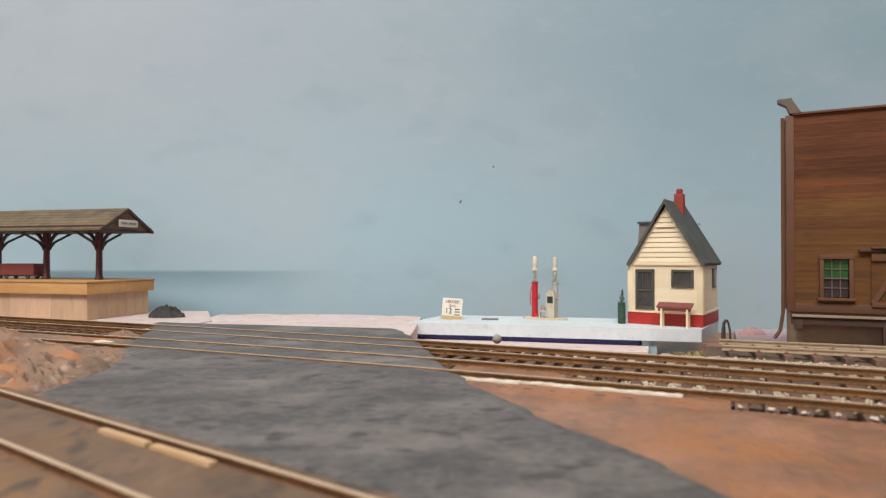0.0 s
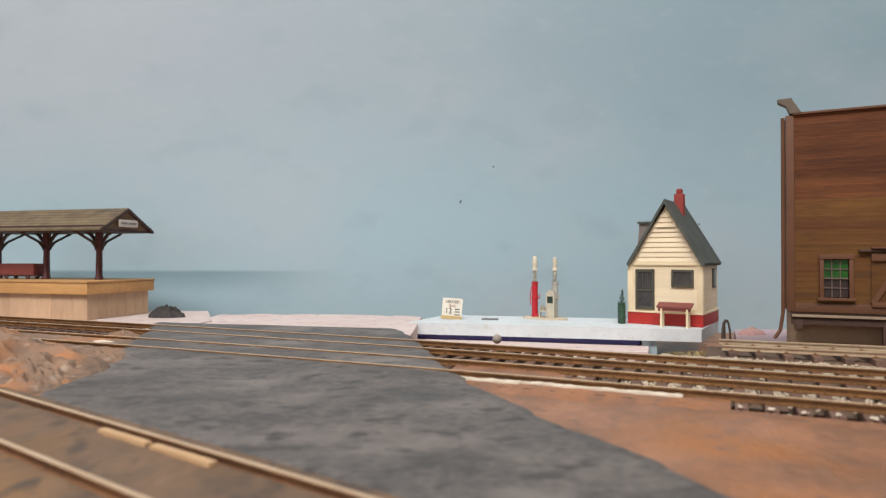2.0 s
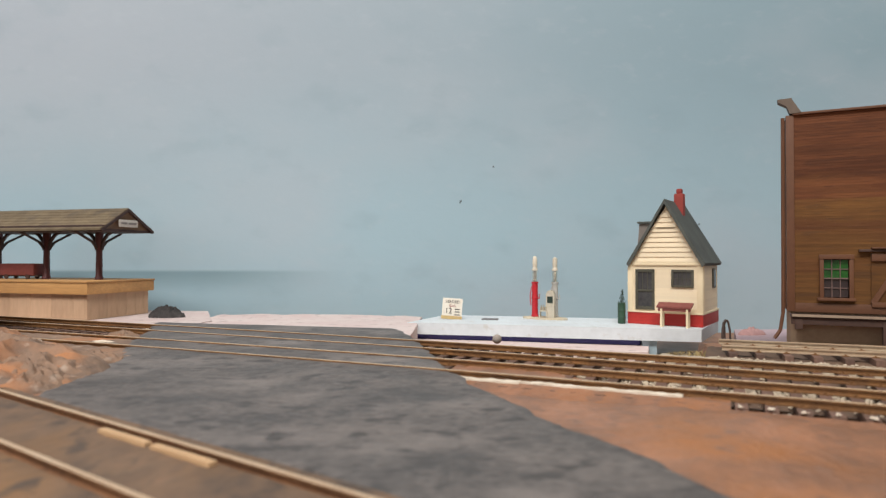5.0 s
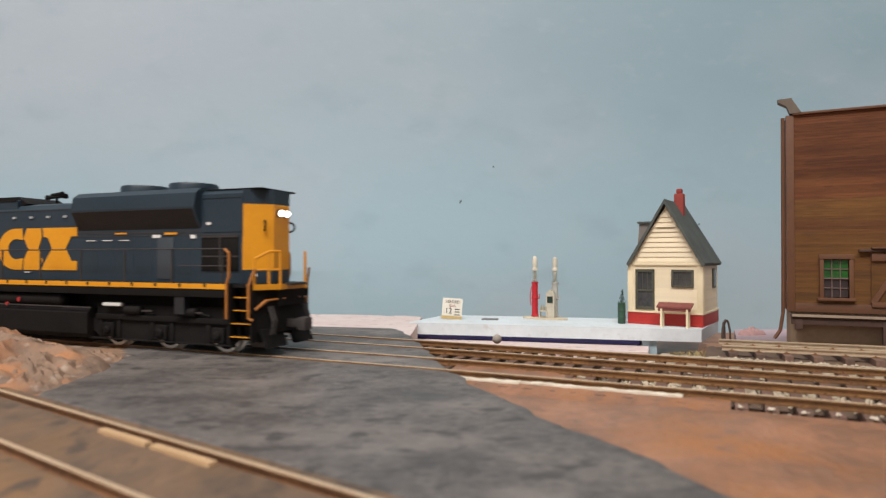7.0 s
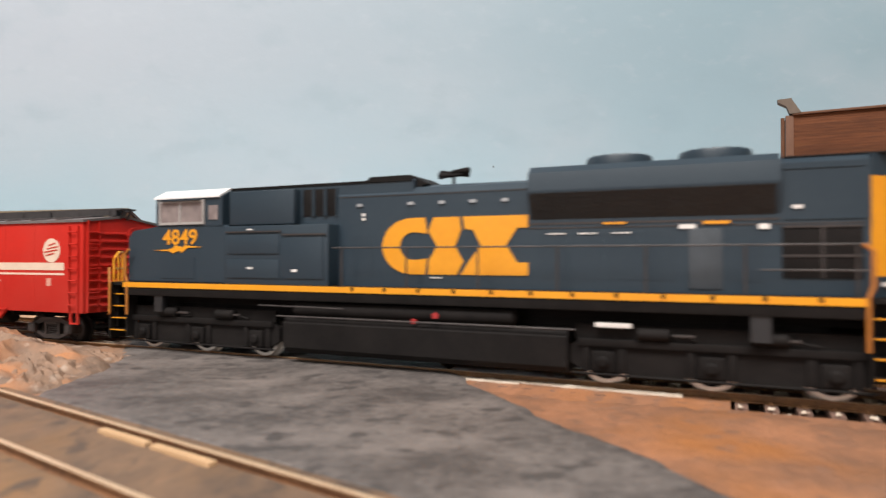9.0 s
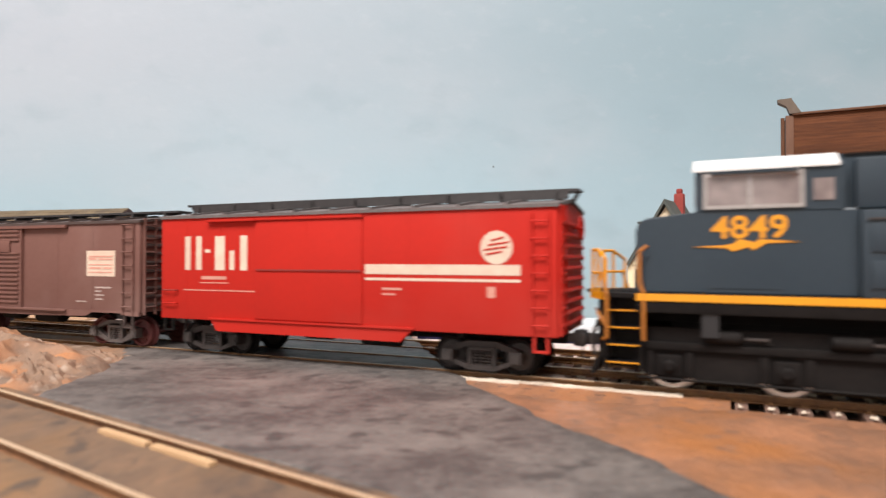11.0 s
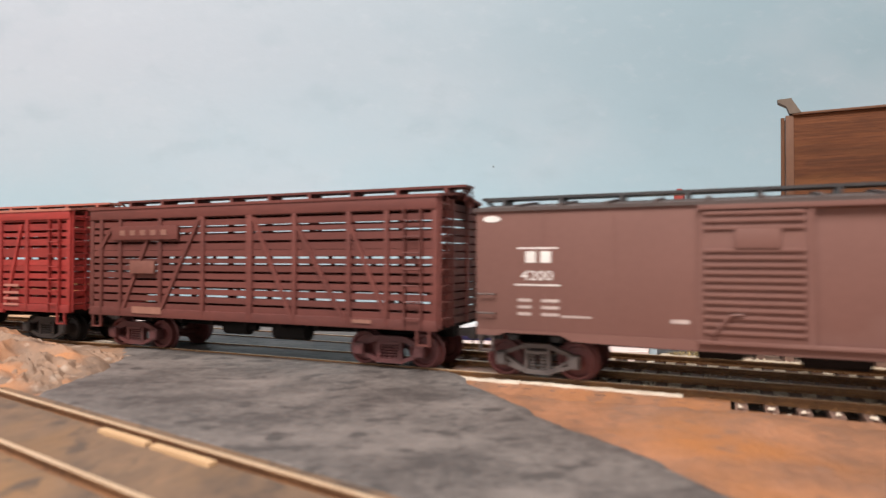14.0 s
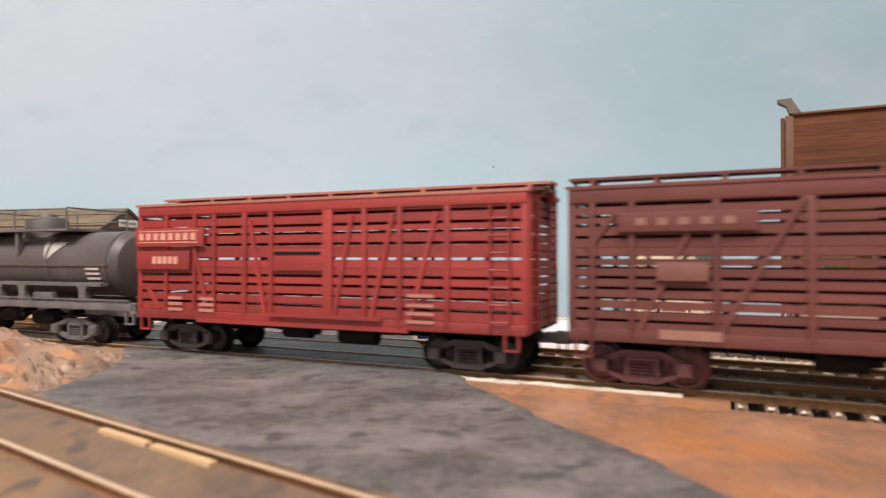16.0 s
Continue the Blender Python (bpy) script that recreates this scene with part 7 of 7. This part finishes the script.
        part("drop_step", boxes((*sorted((way * 118.6, way * 121.0)), -4.6, 4.6, 22.0, 22.8)), GREYGEAR, car)
        bm = bmesh.new()
        box(bm, *sorted((way * 117.4, way * 122.4)), -1.4, 1.4, 8.2, 10.8, bevel=0.3)
        box(bm, *sorted((way * 122.0, way * 125.2)), -2.4, 2.0, 7.4, 11.6, bevel=0.6)
        part("coupler", bm, GREYGEAR, car)
    # walkway rails
    for y in (-1, 1):
        bm = bmesh.new()
        tube(bm, (-23, y * 15.8, 33.6), (105.8, y * 15.8, 33.6), 0.24, n=6)
        tube(bm, (86, y * 15.8, 28.2), (105.8, y * 15.8, 28.2), 0.2, n=6)
        for k in range(7):
            x = -20 + k * 20.6
            tube(bm, (x, y * 15.8, 22.4), (x, y * 15.8, 33.6), 0.3, n=6)
        part("walkway_rail", bm, GREYGEAR, car)
    # markings
    y = -10.62
    open_ring = [(3.8, 41.9)] + [(-0.2 + 9.4 * math.cos(radians(d)), 34.05 + 7.85 * math.sin(radians(d))) for d in range(90, 271, 12)] + [(3.8, 26.2), (4.4, 30.6)]
    open_ring += [(0.4 + 4.4 * math.cos(radians(d)), 34.05 + 3.9 * math.sin(radians(d))) for d in range(270, 89, -18)] + [(4.4, 37.5)]
    ribbon = ((4.8, 26.2), (13.2, 26.2), (15.2, 29.8), (12.8, 34.0), (14.6, 38.4), (14.0, 41.9), (6.4, 41.9), (4.8, 38.2), (7.4, 34.0), (5.0, 30.2))
    notched = ((14.4, 26.2), (33.1, 26.2), (33.1, 29.6), (30.2, 29.6), (27.2, 34.1), (30.2, 38.6), (33.1, 38.6), (33.1, 41.9), (15.0, 41.9), (15.6, 38.6), (18.0, 38.2), (20.2, 34.1), (16.6, 29.6))
    for pts in (open_ring, ribbon, notched):
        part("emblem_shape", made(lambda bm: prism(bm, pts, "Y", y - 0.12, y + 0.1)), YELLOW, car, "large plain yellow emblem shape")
    lettering("cab_number", "4849", 6.9, -83.4, -14.15, 37.3, YELLOW, car, "yellow cab number", 1.1, 0.12)
    bolt = ((-95.0, 33.2), (-88.0, 33.0), (-86.6, 32.2), (-83.4, 33.2), (-82.6, 32.4), (-80.0, 34.0), (-73.8, 34.2), (-81.4, 34.9), (-82.2, 34.2), (-85.4, 35.0), (-86.4, 34.0), (-88.2, 33.6))
    part("lightning_mark", made(lambda bm: prism(bm, bolt, "Y", -14.2, -13.95)), YELLOW, car)
    part("nose_door", boxes((-92, -77, -14.15, -13.9, 24.0, 30.8)), BLUE, car)
    notices(car, -10.8, WHITE, (38, 42.6, 36.7, 37.0), (46, 50.6, 36.7, 37.0), (54, 58.6, 36.7, 37.0), (69.4, 73, 37.6, 38.6), (86.0, 88.2, 37.2, 38.4), (92.6, 94.6, 41.6, 42.4), (5.5, 9.0, 25.2, 25.5), (-16.2, -15.2, 42.8, 43.6), (-16.2, -15.2, 41.6, 42.3))
    notices(car, -10.8, YELLOW, (52, 57.5, 39.0, 39.5), (74.6, 80.2, 38.6, 39.3))
    notices(car, -16.35, WHITE, (-53.6, -51.4, 39.2, 39.6), (-53.6, -51.4, 27.4, 27.9), (-37, -35, 26.6, 27.4))
    loco_truck(car, -76.2)
    loco_truck(car, 76.2)
    TRAIN.append((car, 398.4, 76.2))


locomotive()
train_cars()
tank_car()


# ---- the train's run: seconds and millimetres along the track ----
RUN = ((0.0, -1158.9), (4.0, -822.9), (6.5, -612.9), (7.0, -571.4), (7.5, -532.2), (8.0, -487.4), (8.5, -447.5), (9.0, -402.7), (11.5, -192.8), (12.0, -149.2), (12.5, -109.0),
       (13.0, -66.1), (13.5, -27.0), (14.0, 16.8), (14.5, 56.5), (15.0, 100.2), (15.5, 139.5), (16.0, 183.7))


def run_at(t):
    i = max(j for j in range(len(RUN) - 1) if RUN[j][0] <= t + 1e-9)
    (t0, d0), (t1, d1) = RUN[i], RUN[i + 1]
    v = (d1 - d0) / (t1 - t0)
    v0 = v if i == 0 else (d1 - RUN[i - 1][1]) / (t1 - RUN[i - 1][0])
    v1 = v if i == len(RUN) - 2 else (RUN[i + 2][1] - d0) / (RUN[i + 2][0] - t0)
    w, g = (t - t0) / (t1 - t0), t1 - t0
    return (2 * w**3 - 3 * w**2 + 1) * d0 + (w**3 - 2 * w**2 + w) * g * v0 + (3 * w**2 - 2 * w**3) * d1 + (w**3 - w**2) * g * v1


def stand(centre, half, t):
    """The pose of a vehicle whose trucks ride at centre - half and centre + half along the train."""
    s = run_at(t) + centre
    ax, ay, _ = on_line(NEAR, s - half)
    bx, by, _ = on_line(NEAR, s + half)
    return pose((ax + bx) / 2 * MM, (ay + by) / 2 * MM, 0, 0, 0, math.degrees(math.atan2(by - ay, bx - ax)))


def motions():
    for ob, centre, half in TRAIN:
        walk(ob, [(k / 10, stand(centre, half, k / 10)) for k in range(0, 161)])
    for ob, radius, x, z in WHEELS:
        turn0 = run_at(0.0)
        walk(ob, [(k / 15, pose(x * MM, 0, z * MM, 0, math.degrees((run_at(k / 15) - turn0) / radius), 0)) for k in range(0, 241)])


motions()
